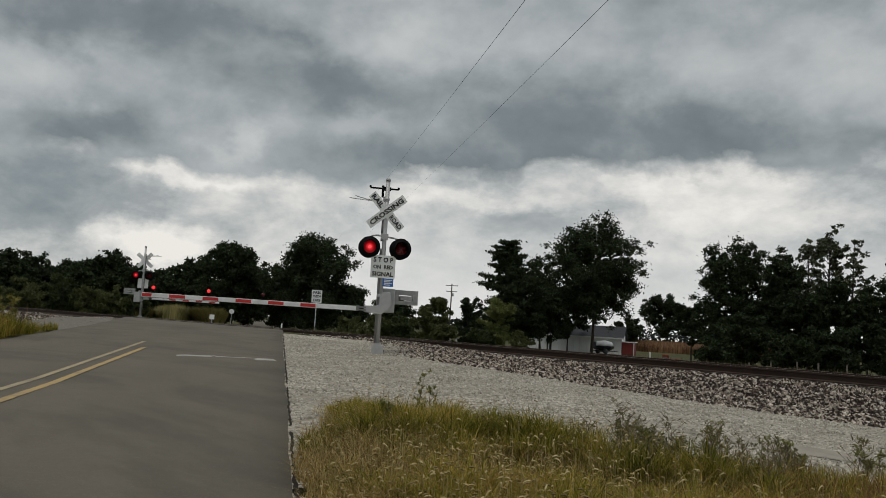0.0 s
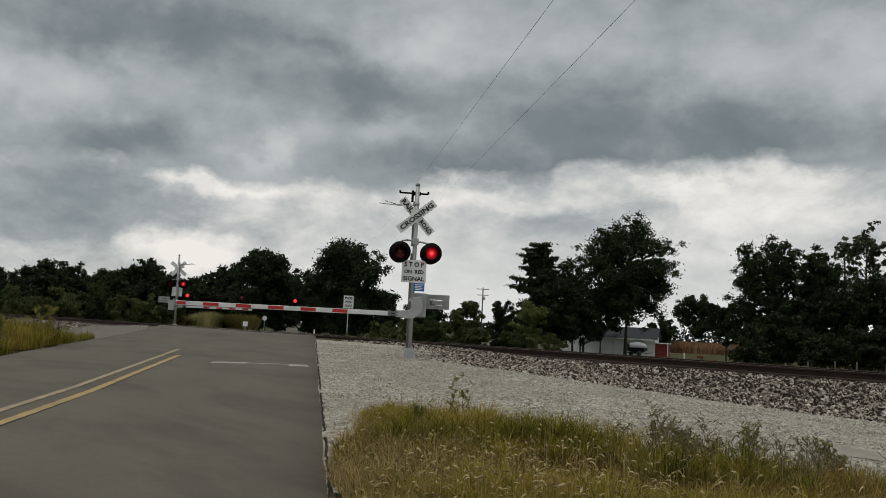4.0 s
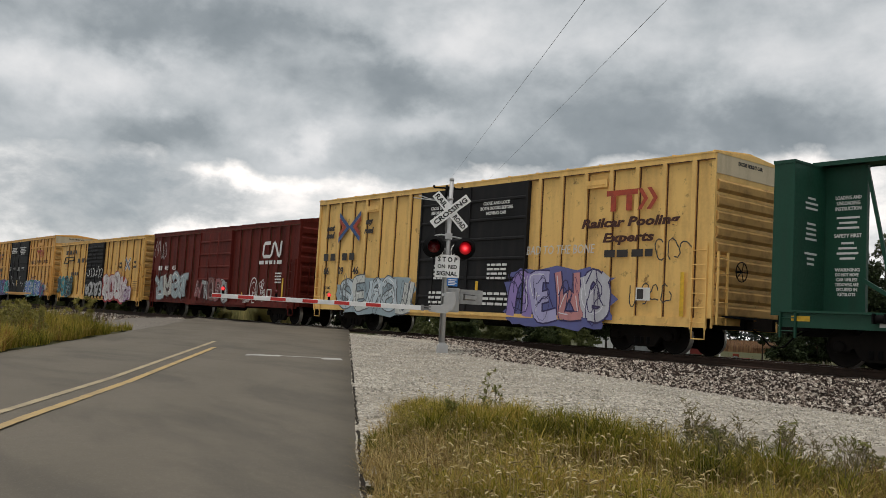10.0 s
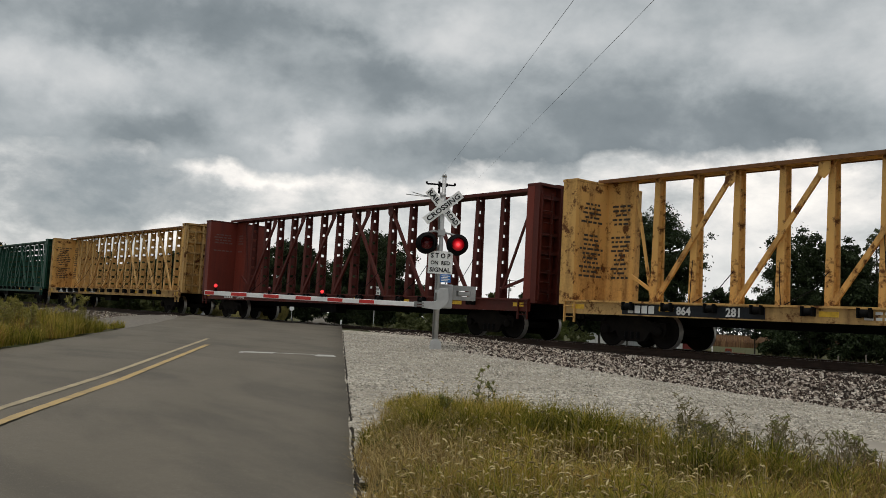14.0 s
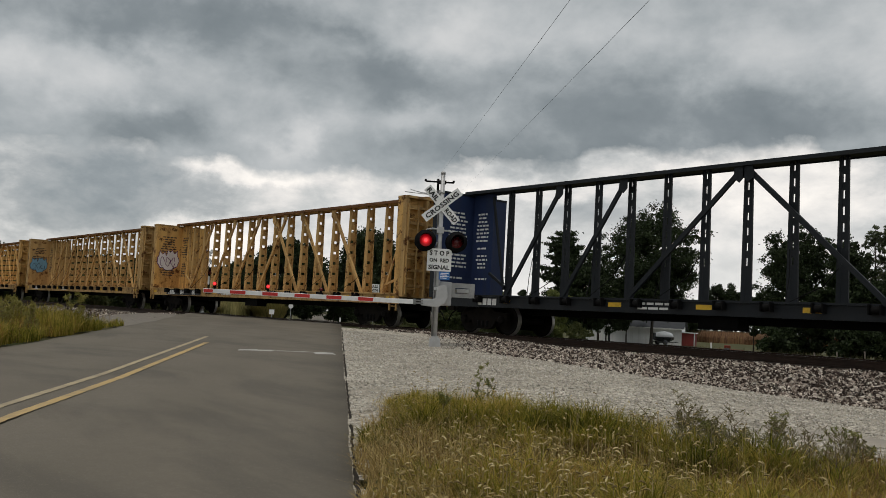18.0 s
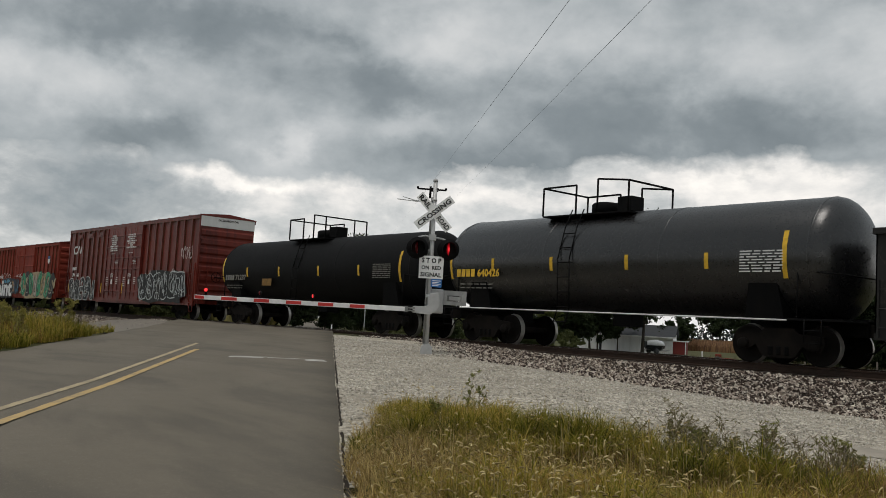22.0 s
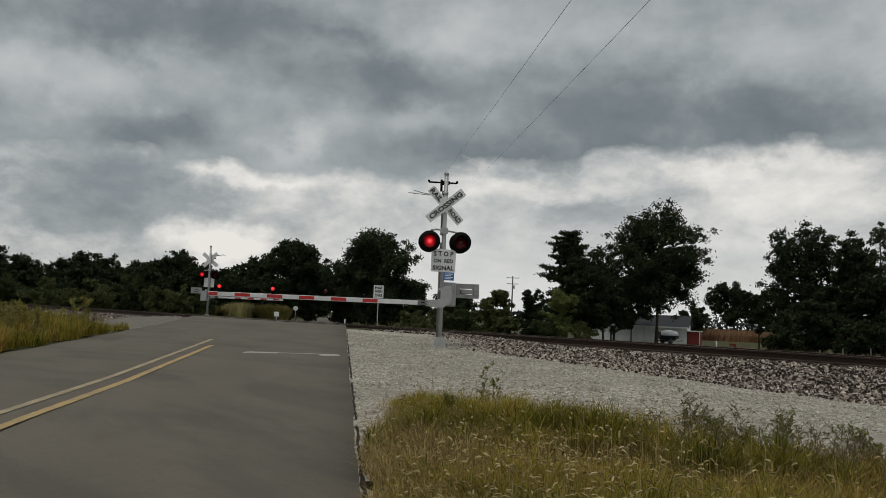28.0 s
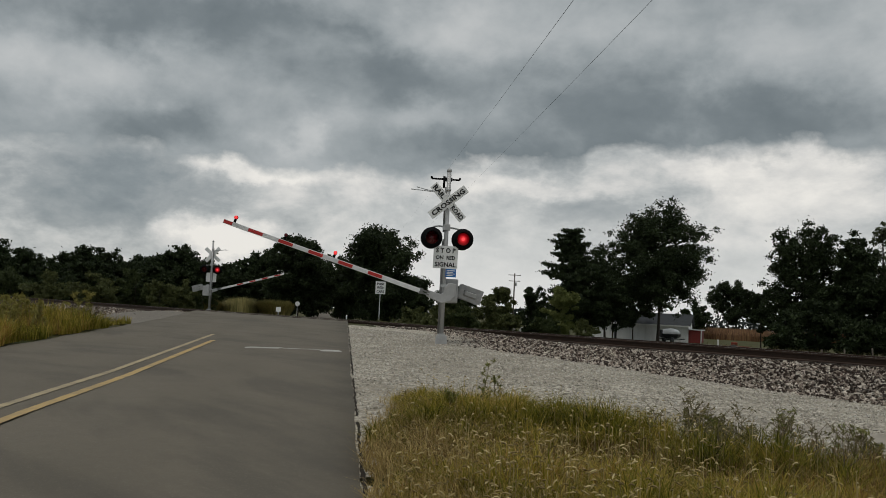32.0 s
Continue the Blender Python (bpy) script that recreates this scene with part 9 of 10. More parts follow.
def build_trees():
    clump, small = "dense clump of trees", "small trees by the field"
    tree(-42.95, 100, 5.85, 2.3, 0.10, "dark pine with ragged layered boughs", 3, LEAF_DARK, 0.12, 44000, 118, cone=True)
    tree(-37.5, 104, 7.45, 2.75, 0.22, "tall dark maple with a broad airy crown", 4, LEAF_DARK, 0.135, 42000, 420, limbs=50, thin=0.02, skirt=0.12, lumpy=0.8)
    tree(-40.7, 106, 4.95, 1.15, 0.15, "dark leafy tree beside the maple", 24, LEAF_DARK, 0.13, 12000, 170, thin=0.06, skirt=0.2)
    tree(-41.6, 98, 4.25, 1.65, 0.08, "dark dense tree beside the white shed", 5, LEAF_DARK, 0.13, 26000, 300, skirt=0.05, lumpy=0.5)
    tree(-40.2, 101, 3.3, 1.2, 0.12, "dark rounded tree over the shed", 6, LEAF_DARK, 0.13, 15000, 180, skirt=0.0, lumpy=0.5)
    tree(-39.0, 113, 2.8, 1.0, 0.17, "dark low tree over the shed roof", 25, LEAF_DARK, 0.15, 10000, 120, skirt=0.05, lumpy=0.5)
    tree(-43.45, 88, 2.3, 1.05, 0.04, "yellow-green young tree in front of the pine", 7, LEAF_PALE, 0.075, 26000, 150)
    tree(-47.35, 86, 1.95, 1.05, 0.05, "small rounded dark green tree", 8, SHRUB_GREEN, 0.08, 26000, 137, small, thin=0.04)
    tree(-45.3, 88, 1.95, 0.95, 0.02, "small dark green tree beside the field", 9, LEAF_DARK, 0.08, 24000, 150, small, skirt=0.25)
    tree(-33.4, 190, 2.85, 1.25, 0.22, "far dark tree behind the brown crop", 10, LEAF_DARK, 0.20, 15000, 190, thin=0.03)
    tree(-35.3, 170, 1.5, 0.9, 0.10, "far dark tree behind the shed", 11, LEAF_DARK, 0.2, 8000, 112)
    tree(-29.2, 80, 6.85, 2.15, 0.06, "tall dark tree in a dense clump", 12, LEAF_DARK, 0.105, 34000, 400, clump, limbs=50, thin=0.04, skirt=0.25, lumpy=0.5)
    tree(-31.5, 84, 2.6, 0.95, 0.32, "smaller dark tree at the edge of the clump", 13, LEAF_DARK, 0.12, 11000, 150, clump, thin=0.06)
    tree(-26.4, 78, 6.3, 1.5, 0.03, "dark green tree in a dense clump", 14, LEAF_DARK, 0.115, 29000, 320, clump, thin=0.05, skirt=0.15, lumpy=0.6)
    tree(-24.9, 82, 6.85, 1.0, 0.42, "tall tree with thin wispy foliage", 15, LEAF_WISP, 0.12, 3600, 170, clump, limbs=45, thin=0.1)
    tree(-25.3, 76, 4.1, 1.5, 0.02, "dark bushy tree in a dense clump", 16, LEAF_DARK, 0.13, 24000, 225, clump, skirt=0.1, lumpy=0.6)
    tree(-23.95, 84, 7.4, 1.05, 0.42, "tall tree with thin wispy foliage", 17, LEAF_WISP, 0.12, 4200, 180, clump, limbs=48, thin=0.1)
    tree(-22.65, 83, 6.65, 0.85, 0.48, "slender tree with thin wispy foliage", 27, LEAF_WISP, 0.12, 2400, 130, clump, limbs=40, thin=0.1)
    tree(-23.4, 77, 4.5, 1.35, 0.02, "dark bushy tree in a dense clump", 18, LEAF_DARK, 0.13, 25000, 225, clump, skirt=0.1, lumpy=0.6)
    tree(-21.7, 76, 3.4, 1.2, 0.02, "dark bushy tree in a dense clump", 28, LEAF_DARK, 0.13, 18000, 180, clump, skirt=0.1, lumpy=0.6)
    tree(-20.2, 78, 5.9, 1.7, 0.03, "dark green tree in a dense clump", 19, LEAF_DARK, 0.13, 23000, 260, clump, thin=0.06)
    tree(-28.4, 74, 2.2, 1.6, 0.02, "low dark bush under the clump", 26, LEAF_DARK, 0.12, 15750, 137, clump)
    for i, (az, el) in enumerate(((-30.2, 0.9), (-26.2, 1.0), (-24.2, 1.5), (-22.9, 1.5), (-20.6, 1.0))):
        tree(az, 71, el, 1.3, 0.02, "low dark bramble under the clump", 30 + i, LEAF_DARK, 0.12, 6000, 90, "low brambles under the clump", name="shrub", limbs=8)
    tree(-60.05, 128, 4.55, 2.15, 0.06, "large dark tree beyond the crossing", 20, LEAF_DARK, 0.19, 29750, 300, thin=0.02)
    tree(-54.95, 116, 5.2, 2.6, 0.04, "large dense dark tree beyond the crossing", 21, LEAF_DARK, 0.17, 36750, 350, thin=0.02)
    tree(-57.4, 140, 3.3, 1.4, 0.03, "dark tree between two larger ones", 22, LEAF_DARK, 0.20, 15750, 162)
    tree(-62.3, 150, 3.3, 1.5, 0.03, "dark tree in the far wood", 23, LEAF_DARK, 0.22, 15750, 162, "trees of the far wood")
    # the far wood: four trees, repeated along its edge
    rs = random.Random(12)
    base = []
    edge = [(-81, 2.9), (-79.3, 2.5), (-77.6, 2.85), (-76.1, 2.65), (-74.6, 2.1), (-73.0, 3.05), (-71.5, 2.7), (-70.0, 3.0), (-68.6, 2.7), (-67.3, 3.5), (-66.0, 2.65), (-64.7, 2.75), (-63.5, 2.85)]
    for i, (az, el) in enumerate(edge):
        dist = 150 + rs.uniform(-8, 8)
        if i < 4:
            base.append(tree(az, dist, el, 1.45, 0.03, "dark tree in the far wood", 40 + i, LEAF_DARK, 0.21, 13000, 210, "trees of the far wood"))
        else:
            x, y = place(az, dist)
            z = float(ground_height(x, y)) - 0.05
            src = base[i % 4]
            copy_thing(src, pose(x, y, z + (el - 2.75) * 2.6, 0, 0, rs.uniform(0, 360)))
    for i in range(16):
        az = -82 + 2.1 * i + rs.uniform(-0.5, 0.5)
        x, y = place(az, 176 + rs.uniform(-8, 8))
        copy_thing(base[(i + 1) % 4], pose(x, y, float(ground_height(x, y)) - 0.6, 0, 0, rs.uniform(0, 360)))
    # shrubs along the far side of the track
    first = None
    for i, (az, dist, el, hw) in enumerate(((-76.5, 82, 0.75, 1.3), (-74.2, 78, 0.95, 1.3), (-72.0, 74, 0.85, 1.2), (-69.8, 76, 1.15, 1.2), (-68.3, 72, 0.7, 1.0), (-67.0, 78, 0.95, 0.9), (-65.9, 84, 0.55, 0.7), (-78.6, 80, 0.9, 1.3), (-51.2, 72, 0.55, 1.1), (-49.4, 70, 0.25, 0.9), (-52.6, 74, 0.35, 0.9), (-46.6, 78, 0.25, 0.8), (-44.3, 74, 0.05, 0.8), (-41.9, 76, -0.05, 0.8), (-48.2, 90, 0.75, 0.9), (-50.3, 92, 0.9, 1.0))):
        dist = max(dist, 27.5 / math.cos(radians(az)))
        tree(az, dist, el + (0.45 if i < 8 else 0.1), hw * 1.1, 0.02, "bushy green shrub beside the track" if i < 8 else "scrubby green bush beyond the rails", 60 + i, SHRUB_GREEN if i % 3 else LEAF_MID, 0.085, 10000, 80, "shrubs along the track", name="shrub", limbs=8)


build_trees()


def blades(name, pts, heights, widths, lean, seed, material, label, category, segments=2):
    """Tapered grass blades, all in one mesh."""
    rs = np.random.RandomState(seed)
    n = len(pts)
    a = rs.uniform(0, 2 * np.pi, n)
    d = np.stack([np.cos(a), np.sin(a), np.zeros(n)], 1)
    side = np.stack([-np.sin(a), np.cos(a), np.zeros(n)], 1) * (widths / 2)[:, None]
    up = np.zeros((n, 3))
    up[:, 2] = 1
    rings = []
    for i in range(segments + 1):
        t = i / segments
        c = pts + up * (heights * (t - 0.25 * lean * t * t))[:, None] + d * (heights * lean * t * t)[:, None]
        if i < segments:
            rings += [c - side * (1 - 0.55 * t), c + side * (1 - 0.55 * t)]
        else:
            rings += [c]
    k = len(rings)
    v = np.stack(rings, 1).reshape(-1, 3)
    base = np.arange(n) * k
    faces = []
    for i in range(segments - 1):
        faces += np.stack([base + 2 * i, base + 2 * i + 1, base + 2 * i + 3, base + 2 * i + 2], 1).tolist()
    faces += np.stack([base + 2 * segments - 2, base + 2 * segments - 1, base + 2 * segments], 1).tolist()
    me = bpy.data.meshes.new(name)
    me.from_pydata(v.tolist(), [], faces)
    me.materials.append(material)
    return tagged(new(name, me), label, category, kind="stuff")


def surface(x, y):
    return ground_height(x, y) - 0.03


def scatter(count, seed, s0, s1, q0, q1, keep, thick=None):
    rs = np.random.RandomState(seed)
    out = []
    total = 0
    while total < count:
        s = rs.uniform(s0, s1, count)
        q = rs.uniform(q0, q1, count)
        ok = keep(s, q)
        if thick is not None:
            ok &= rs.uniform(0, 1, count) < thick(s, q)
        x = EYE[0] + ROAD_WAY.x * s[ok] + ROAD_LEFT.x * q[ok]
        y = EYE[1] + ROAD_WAY.y * s[ok] + ROAD_LEFT.y * q[ok]
        out.append(np.stack([x, y, surface(x, y), s[ok], q[ok]], 1))
        total += ok.sum()
    return np.concatenate(out)[:count]


def build_grass_patch():
    rs = np.random.RandomState(3)

    def ragged(s, q):
        n = 0.35 * np.sin(s * 2.1 + 1.7 * np.sin(q * 1.9)) + 0.25 * np.sin(q * 3.7 + s * 1.3)
        return in_patch(s + n * 0.35, q + n * 0.25)

    def tuft(s, q):
        return 0.5 + 0.5 * np.sin(s * 4.3 + 2 * np.sin(q * 3.1)) * np.sin(q * 4.9 + 1.5 * np.sin(s * 2.7))

    def thick(s, q):
        return np.clip(0.05 + 1.05 * tuft(s, q) ** 1.4 - 0.5 * smooth(6.9, 5.6, s) * smooth(-2.4, -3.4, q), 0.05, 1)

    p = scatter(92000, 11, 2.4, 12.6, -6.6, -0.3, ragged, thick)
    s, q = p[:, 3], p[:, 4]
    tall = 0.08 + 0.15 * (0.5 + 0.5 * np.sin(s * 1.7 + 2.1 * np.sin(q * 1.1))) + 0.26 * tuft(s, q) * tuft(s * 1.9 + 2, q * 1.7)+ 0.08 * tuft(s * 3.1, q * 3.3)
    tall *= 0.40 + 0.60 * smooth(0.3, 1.3, -q)
    tall *= 0.65 + 0.35 * smooth(12.3, 11.0, s)
    blades("grass_patch", p[:, :3], tall * rs.uniform(0.35, 1.30, len(p)), rs.uniform(0.004, 0.012, len(p)), rs.uniform(0.2, 1.8, len(p)), 5, GRASS, "mixed green and dry grass beside the road", "grass", 3)
    # dry straw along the road's edge and towards the camera
    p = scatter(24000, 12, 2.4, 12.0, -4.0, -0.22, lambda s, q: (q < -0.24 - 0.06 * np.sin(s * 3) - 0.3 * smooth(8.5, 11, s)) & (q > np.interp(s, *GRASS_EDGE)), lambda s, q: np.clip((0.15 + tuft(s + 3, q * 1.3)) * (1.0 * smooth(2.4, 0.8, -q) * smooth(11.5, 9.0, s) + 0.30 * smooth(8.2, 6.2, s) + 0.10), 0, 1))
    blades("dry_grass", p[:, :3], rs.uniform(0.10, 0.36, len(p)) * (0.6 + 0.4 * smooth(0.3, 0.9, -p[:, 4])), rs.uniform(0.004, 0.009, len(p)), rs.uniform(0.3, 1.5, len(p)), 6, DRY_GRASS, "pale dry straw at the road edge", "grass", 3)
    # a withered russet stretch
    p = scatter(20000, 14, 3.0, 10.2, -4.6, -0.5, lambda s, q: (((s - 6.6) / 1.5) ** 2 + ((q + 3.0) / 1.3) ** 2 < 1 + 0.4 * np.sin(s * 5 + q * 3)) | (((s - 9.0) / 0.9) ** 2 + ((q + 2.0) / 0.5) ** 2 < 1 + 0.4 * np.sin(s * 7 + q * 5)) | (((s - 7.6) / 1.8) ** 2 + ((q + 1.2) / 0.5) ** 2 < 1 + 0.5 * np.sin(s * 6 + q * 4)), tuft)
    blades("withered_grass", p[:, :3], rs.uniform(0.08, 0.26, len(p)), rs.uniform(0.004, 0.009, len(p)), rs.uniform(0.2, 1.0, len(p)), 9, RUSSET, "reddish brown withered grass", "grass", 3)
    # sparser low growth on the gravel beside the patch
    def sparse(s, q):
        edge = np.interp(s, *GRASS_EDGE)
        return (q < edge + 0.2) & (q > edge - 4.2 + 0.5 * np.sin(s * 3)) & (s < 7.95 + 0.3 * np.sin(q * 4) - 0.30 * (edge - q))
    for count, sd0, mat, nm, lab in ((22000, 15, GRASS, "grass_tufts", "sparse green grass tufts on the gravel"), (12000, 16, RUSSET, "withered_tufts", "sparse russet grass tufts on the gravel")):
        p = scatter(count, sd0, 3.0, 8.6, -8.5, -2.6, sparse, lambda s, q: np.clip(tuft(s * 1.3 + sd0, q * 1.2) * 1.5 - 0.2, 0, 1))
        blades(nm, p[:, :3], rs.uniform(0.08, 0.30, len(p)), rs.uniform(0.004, 0.009, len(p)), rs.uniform(0.2, 1.0, len(p)), sd0, mat, lab, "grass", 3)
    # foxtail seed heads nodding above the grass
    p = scatter(2000, 13, 2.6, 12.2, -5.0, -0.35, ragged, lambda s, q: np.clip(0.22 + 0.8 * smooth(8.5, 6.2, s) * smooth(-3.2, -1.8, q), 0.05, 1))
    verts, faces = [], []
    hs = rs.uniform(0.20, 0.42, len(p)) * (0.55 + 0.45 * smooth(0.4, 1.2, -p[:, 4]))
    for i in range(len(p)):
        a = rs.uniform(0, 6.283)
        dx, dy = math.cos(a), math.sin(a)
        c = Vector(p[i, :3]) + Vector((0, 0, hs[i]))
        ln = rs.uniform(0.030, 0.058)
        droop = rs.uniform(0.1, 1.1)
        path = [c + Vector((dx * ln * u, dy * ln * u, ln * (0.55 * u - droop * u * u))) for u in (0, 0.3, 0.65, 1.0)]
        rad = (0.0025, 0.0062, 0.0058, 0.002)
        b0 = len(verts)
        sd = Vector((-dy, dx, 0))
        for pt, r in zip(path, rad):
            for k in range(4):
                an = k * math.pi / 2
                verts.append(pt + sd * (r * math.cos(an)) + Vector((0, 0, r * math.sin(an))))
        for j in range(3):
            for k in range(4):
                faces.append((b0 + 4 * j + k, b0 + 4 * j + (k + 1) % 4, b0 + 4 * j + 4 + (k + 1) % 4, b0 + 4 * j + 4 + k))
        b0 = len(verts)
        foot = Vector(p[i, :3])
        verts += [foot - sd * 0.002, foot + sd * 0.002, c + sd * 0.0015, c - sd * 0.0015]
        faces.append((b0, b0 + 1, b0 + 2, b0 + 3))
    me = bpy.data.meshes.new("foxtail_heads")
    me.from_pydata([tuple(v) for v in verts], [], faces)
    me.materials.append(SEED_HEAD)
    tagged(new("foxtail_heads", me), "nodding pale foxtail seed heads over the grass", "grass", kind="stuff")


build_grass_patch()


def weed(s, q, height, seed, label, material, leaves=90, spread=0.5, group="branching weeds by the gravel", leaf=0.0115, twigs=12):
    """A branching weed: a stalk, side twigs and many small leaves."""
    rs = random.Random(seed)
    p = road_point(s, q)
    z = float(surface(p.x, p.y)) - 0.01
    ob = thing("weed", pose(p.x, p.y, z, 0, 0, rs.uniform(0, 360)), label, "weed", group)
    bm = bmesh.new()
    lean = Vector((rs.uniform(-0.2, 0.2), rs.uniform(-0.2, 0.2), 1)) * height
    tube(bm, (0, 0, 0), lean * 0.5, 0.006, 5, 0.004)
    tube(bm, lean * 0.5, lean, 0.004, 5, 0.0015)
    pts = []
    for i in range(twigs):
        t = rs.uniform(0.12, 0.97)
        root = lean * t
        a = rs.uniform(0, 6.283)
        ln = height * spread * rs.uniform(0.35, 0.8) * (1.1 - 0.6 * t)
        tip = root + Vector((math.cos(a) * ln, math.sin(a) * ln, ln * rs.uniform(0.6, 1.1)))
        tube(bm, root, tip, 0.003, 4, 0.001)
        for j in range(3):
            tip2 = root.lerp(tip, rs.uniform(0.4, 0.9))
            b = rs.uniform(0, 6.283)
            l2 = ln * 0.4
            end = tip2 + Vector((math.cos(b) * l2, math.sin(b) * l2, l2 * 0.9))
            tube(bm, tip2, end, 0.002, 4, 0.001)
            pts += [tuple(tip2.lerp(end, rs.uniform(0.2, 1))) for _ in range(max(0, round(leaves / 33)))]
    part("stalk", bm, STALK_BROWN, ob, "thin brown branching stalk")
    if not pts:
        return ob
    v, f = quads(np.array(pts), np.full(len(pts), leaf * max(1, height / 0.6)), np.random.RandomState(seed), 0, 3.4)
    me = bpy.data.meshes.new("leaves")
    me.from_pydata(v.tolist(), [], f.tolist())
    me.materials.append(material)
    share("foliage", me, ob, None, "small scattered leaves")
    return ob


def build_weeds():
    rs = random.Random(9)
    for i in range(9):
        s = rs.uniform(6.6, 9.2)
        q = float(np.interp(s, *GRASS_EDGE)) + rs.uniform(-0.5, 0.4)
        weed(s, q, rs.uniform(0.3, 0.5), 200 + i, "bare brown weed with thin twigs", WEED_DULL, rs.choice((0, 33, 66)), 0.7)
    # two bushy clusters and a lower fringe along the gravel
    for i in range(7):
        weed(8.55 + rs.uniform(-0.25, 0.25), -3.3 + rs.uniform(-0.35, 0.3), rs.uniform(0.26, 0.50), 210 + i, "tall feathery weed with dull green leaves", WEED_DULL, 60, 0.62, twigs=15, leaf=0.009)
    for i in range(10):
        weed(8.2 + rs.uniform(-0.3, 0.3), -3.95 + rs.uniform(-0.4, 0.4), rs.uniform(0.22, 0.44), 270 + i, "bushy dull green weed by the gravel", WEED_DULL if i % 3 else WEED_GREEN, 60, 0.72, twigs=15, leaf=0.009)
    for i in range(30):
        t = rs.uniform(0, 1)
        weed(7.95 - 0.6 * t + rs.uniform(-0.45, 0.25), -4.5 - 1.7 * t + rs.uniform(-0.2, 0.2), rs.uniform(0.16, 0.34), 230 + i, "low green weed among the gravel", WEED_GREEN if i % 2 else WEED_DULL, 60, 0.75, "low weeds on the gravel", twigs=12, leaf=0.010)
    weed(12.2, -1.95, 0.5, 260, "single tall weed at the edge of the grass", WEED_GREEN, 99, 0.35)
    for i in range(3):
        weed(rs.uniform(10.0, 11.6), rs.uniform(-2.3, -1.2), rs.uniform(0.3, 0.42), 262 + i, "green weed at the edge of the grass", WEED_GREEN, 120, 0.5)


build_weeds()


def build_left_bank():
    """Tall grass and goldenrod on the far side of the road."""
    rs = np.random.RandomState(21)

    def keep(s, q):
        n = 0.5 * np.sin(s * 1.3) + 0.3 * np.sin(q * 2.3 + s)
        return (q > 7.75 + 0.12 * np.sin(s * 2)) & (s + 0.35 * (q - 7.7) < 34.1 + n) & (q < 17)
    p = scatter(85000, 31, 12, 34.5, 7.6, 17, keep, lambda s, q: np.clip(0.5 + 0.5 * np.sin(s * 2.7 + np.sin(q * 2)) * np.sin(q * 2.9), 0.12, 1))
    tall = 0.64 + 0.20 * np.sin(p[:, 3] * 0.9 + np.sin(p[:, 4] * 1.7)) + 0.18 * smooth(8.0, 9.5, p[:, 4]) - 0.35 * smooth(31.0, 33.5, p[:, 3])
    blades("tall_grass", p[:, :3], tall * rs.uniform(0.4, 1.12, len(p)), rs.uniform(0.009, 0.022, len(p)), rs.uniform(0.15, 1.1, len(p)), 7, GRASS, "tall green and yellow grass on the road bank", "grass", 3)
    far = scatter(2500, 33, 14, 33.5, 7.8, 15, keep, lambda s, q: np.clip(np.sin(s * 3.1 + q * 1.7) * np.sin(q * 2.1 - s), 0, 1))
    blades("brown_grass_stems", far[:, :3], rs.uniform(0.5, 1.05, len(far)), rs.uniform(0.006, 0.012, len(far)), rs.uniform(0.05, 0.4, len(far)), 17, RUSSET, "brown seeding stems among the tall grass", "grass", 3)
    r = random.Random(44)
    for i in range(80):
        s = r.uniform(17, 31.5)
        weed(s, r.uniform(8.0, 11.5), r.uniform(0.72, 1.22), 300 + i, "tall pale green weed with a feathery top", GOLDENROD, 260, 0.34, "tall weeds on the road bank", 0.015)
    # scrub grass between the rails and the fields
    q = np.random.RandomState(6)
    n = 30000
    x = q.uniform(-110, 10, n)
    y = 4.6 + 34 * q.uniform(0, 1, n) ** 1.6
    qq = road_q(x, y)
    ok = (qq < -1.5) | (qq > 8.5)
    x, y = x[ok], y[ok]
    blades("trackside_grass", np.stack([x, y, ground_height(x, y) - 0.06], 1), q.uniform(0.15, 0.65, len(x)) * (0.5 + 0.6 * np.sin(x * 0.4) ** 2), q.uniform(0.02, 0.05, len(x)), q.uniform(0.2, 1.0, len(x)), 8, TRACK_GREEN, "rough grass beyond the rails", "grass", 2)


build_left_bank()


def crop(name, rows, material, label, seed, height, width=0.16):
    """A field of upright crop: long rows of blades."""
    rs = np.random.RandomState(seed)
    pts = []
    for az0, az1, d0, d1, n in rows:
        az = np.radians(rs.uniform(az0, az1, n))
        d = rs.uniform(d0, d1, n)
        pts.append(np.stack([d * np.sin(az), EYE[1] + d * np.cos(az)], 1))
    p = np.concatenate(pts)
    z = ground_height(p[:, 0], p[:, 1]) - 0.1
    blades(name, np.column_stack([p, z]), rs.uniform(0.6, 1.08, len(p)) * height, rs.uniform(0.6, 1.4, len(p)) * width, rs.uniform(0.05, 0.75, len(p)), seed, material, label, "crop", 2)


crop("brown_crop", [(-36.5, -26, 166, 190, 30000), (-36.5, -26, 190, 240, 8000)], CORN_BROWN, "field of dry brown crop", 51, 2.2, 0.11)
crop("yellow_crop", [(-65.8, -60.6, 84, 96, 34000)], CORN_PALE, "strip of ripening yellow crop beyond the crossing", 52, 2.1, 0.10)


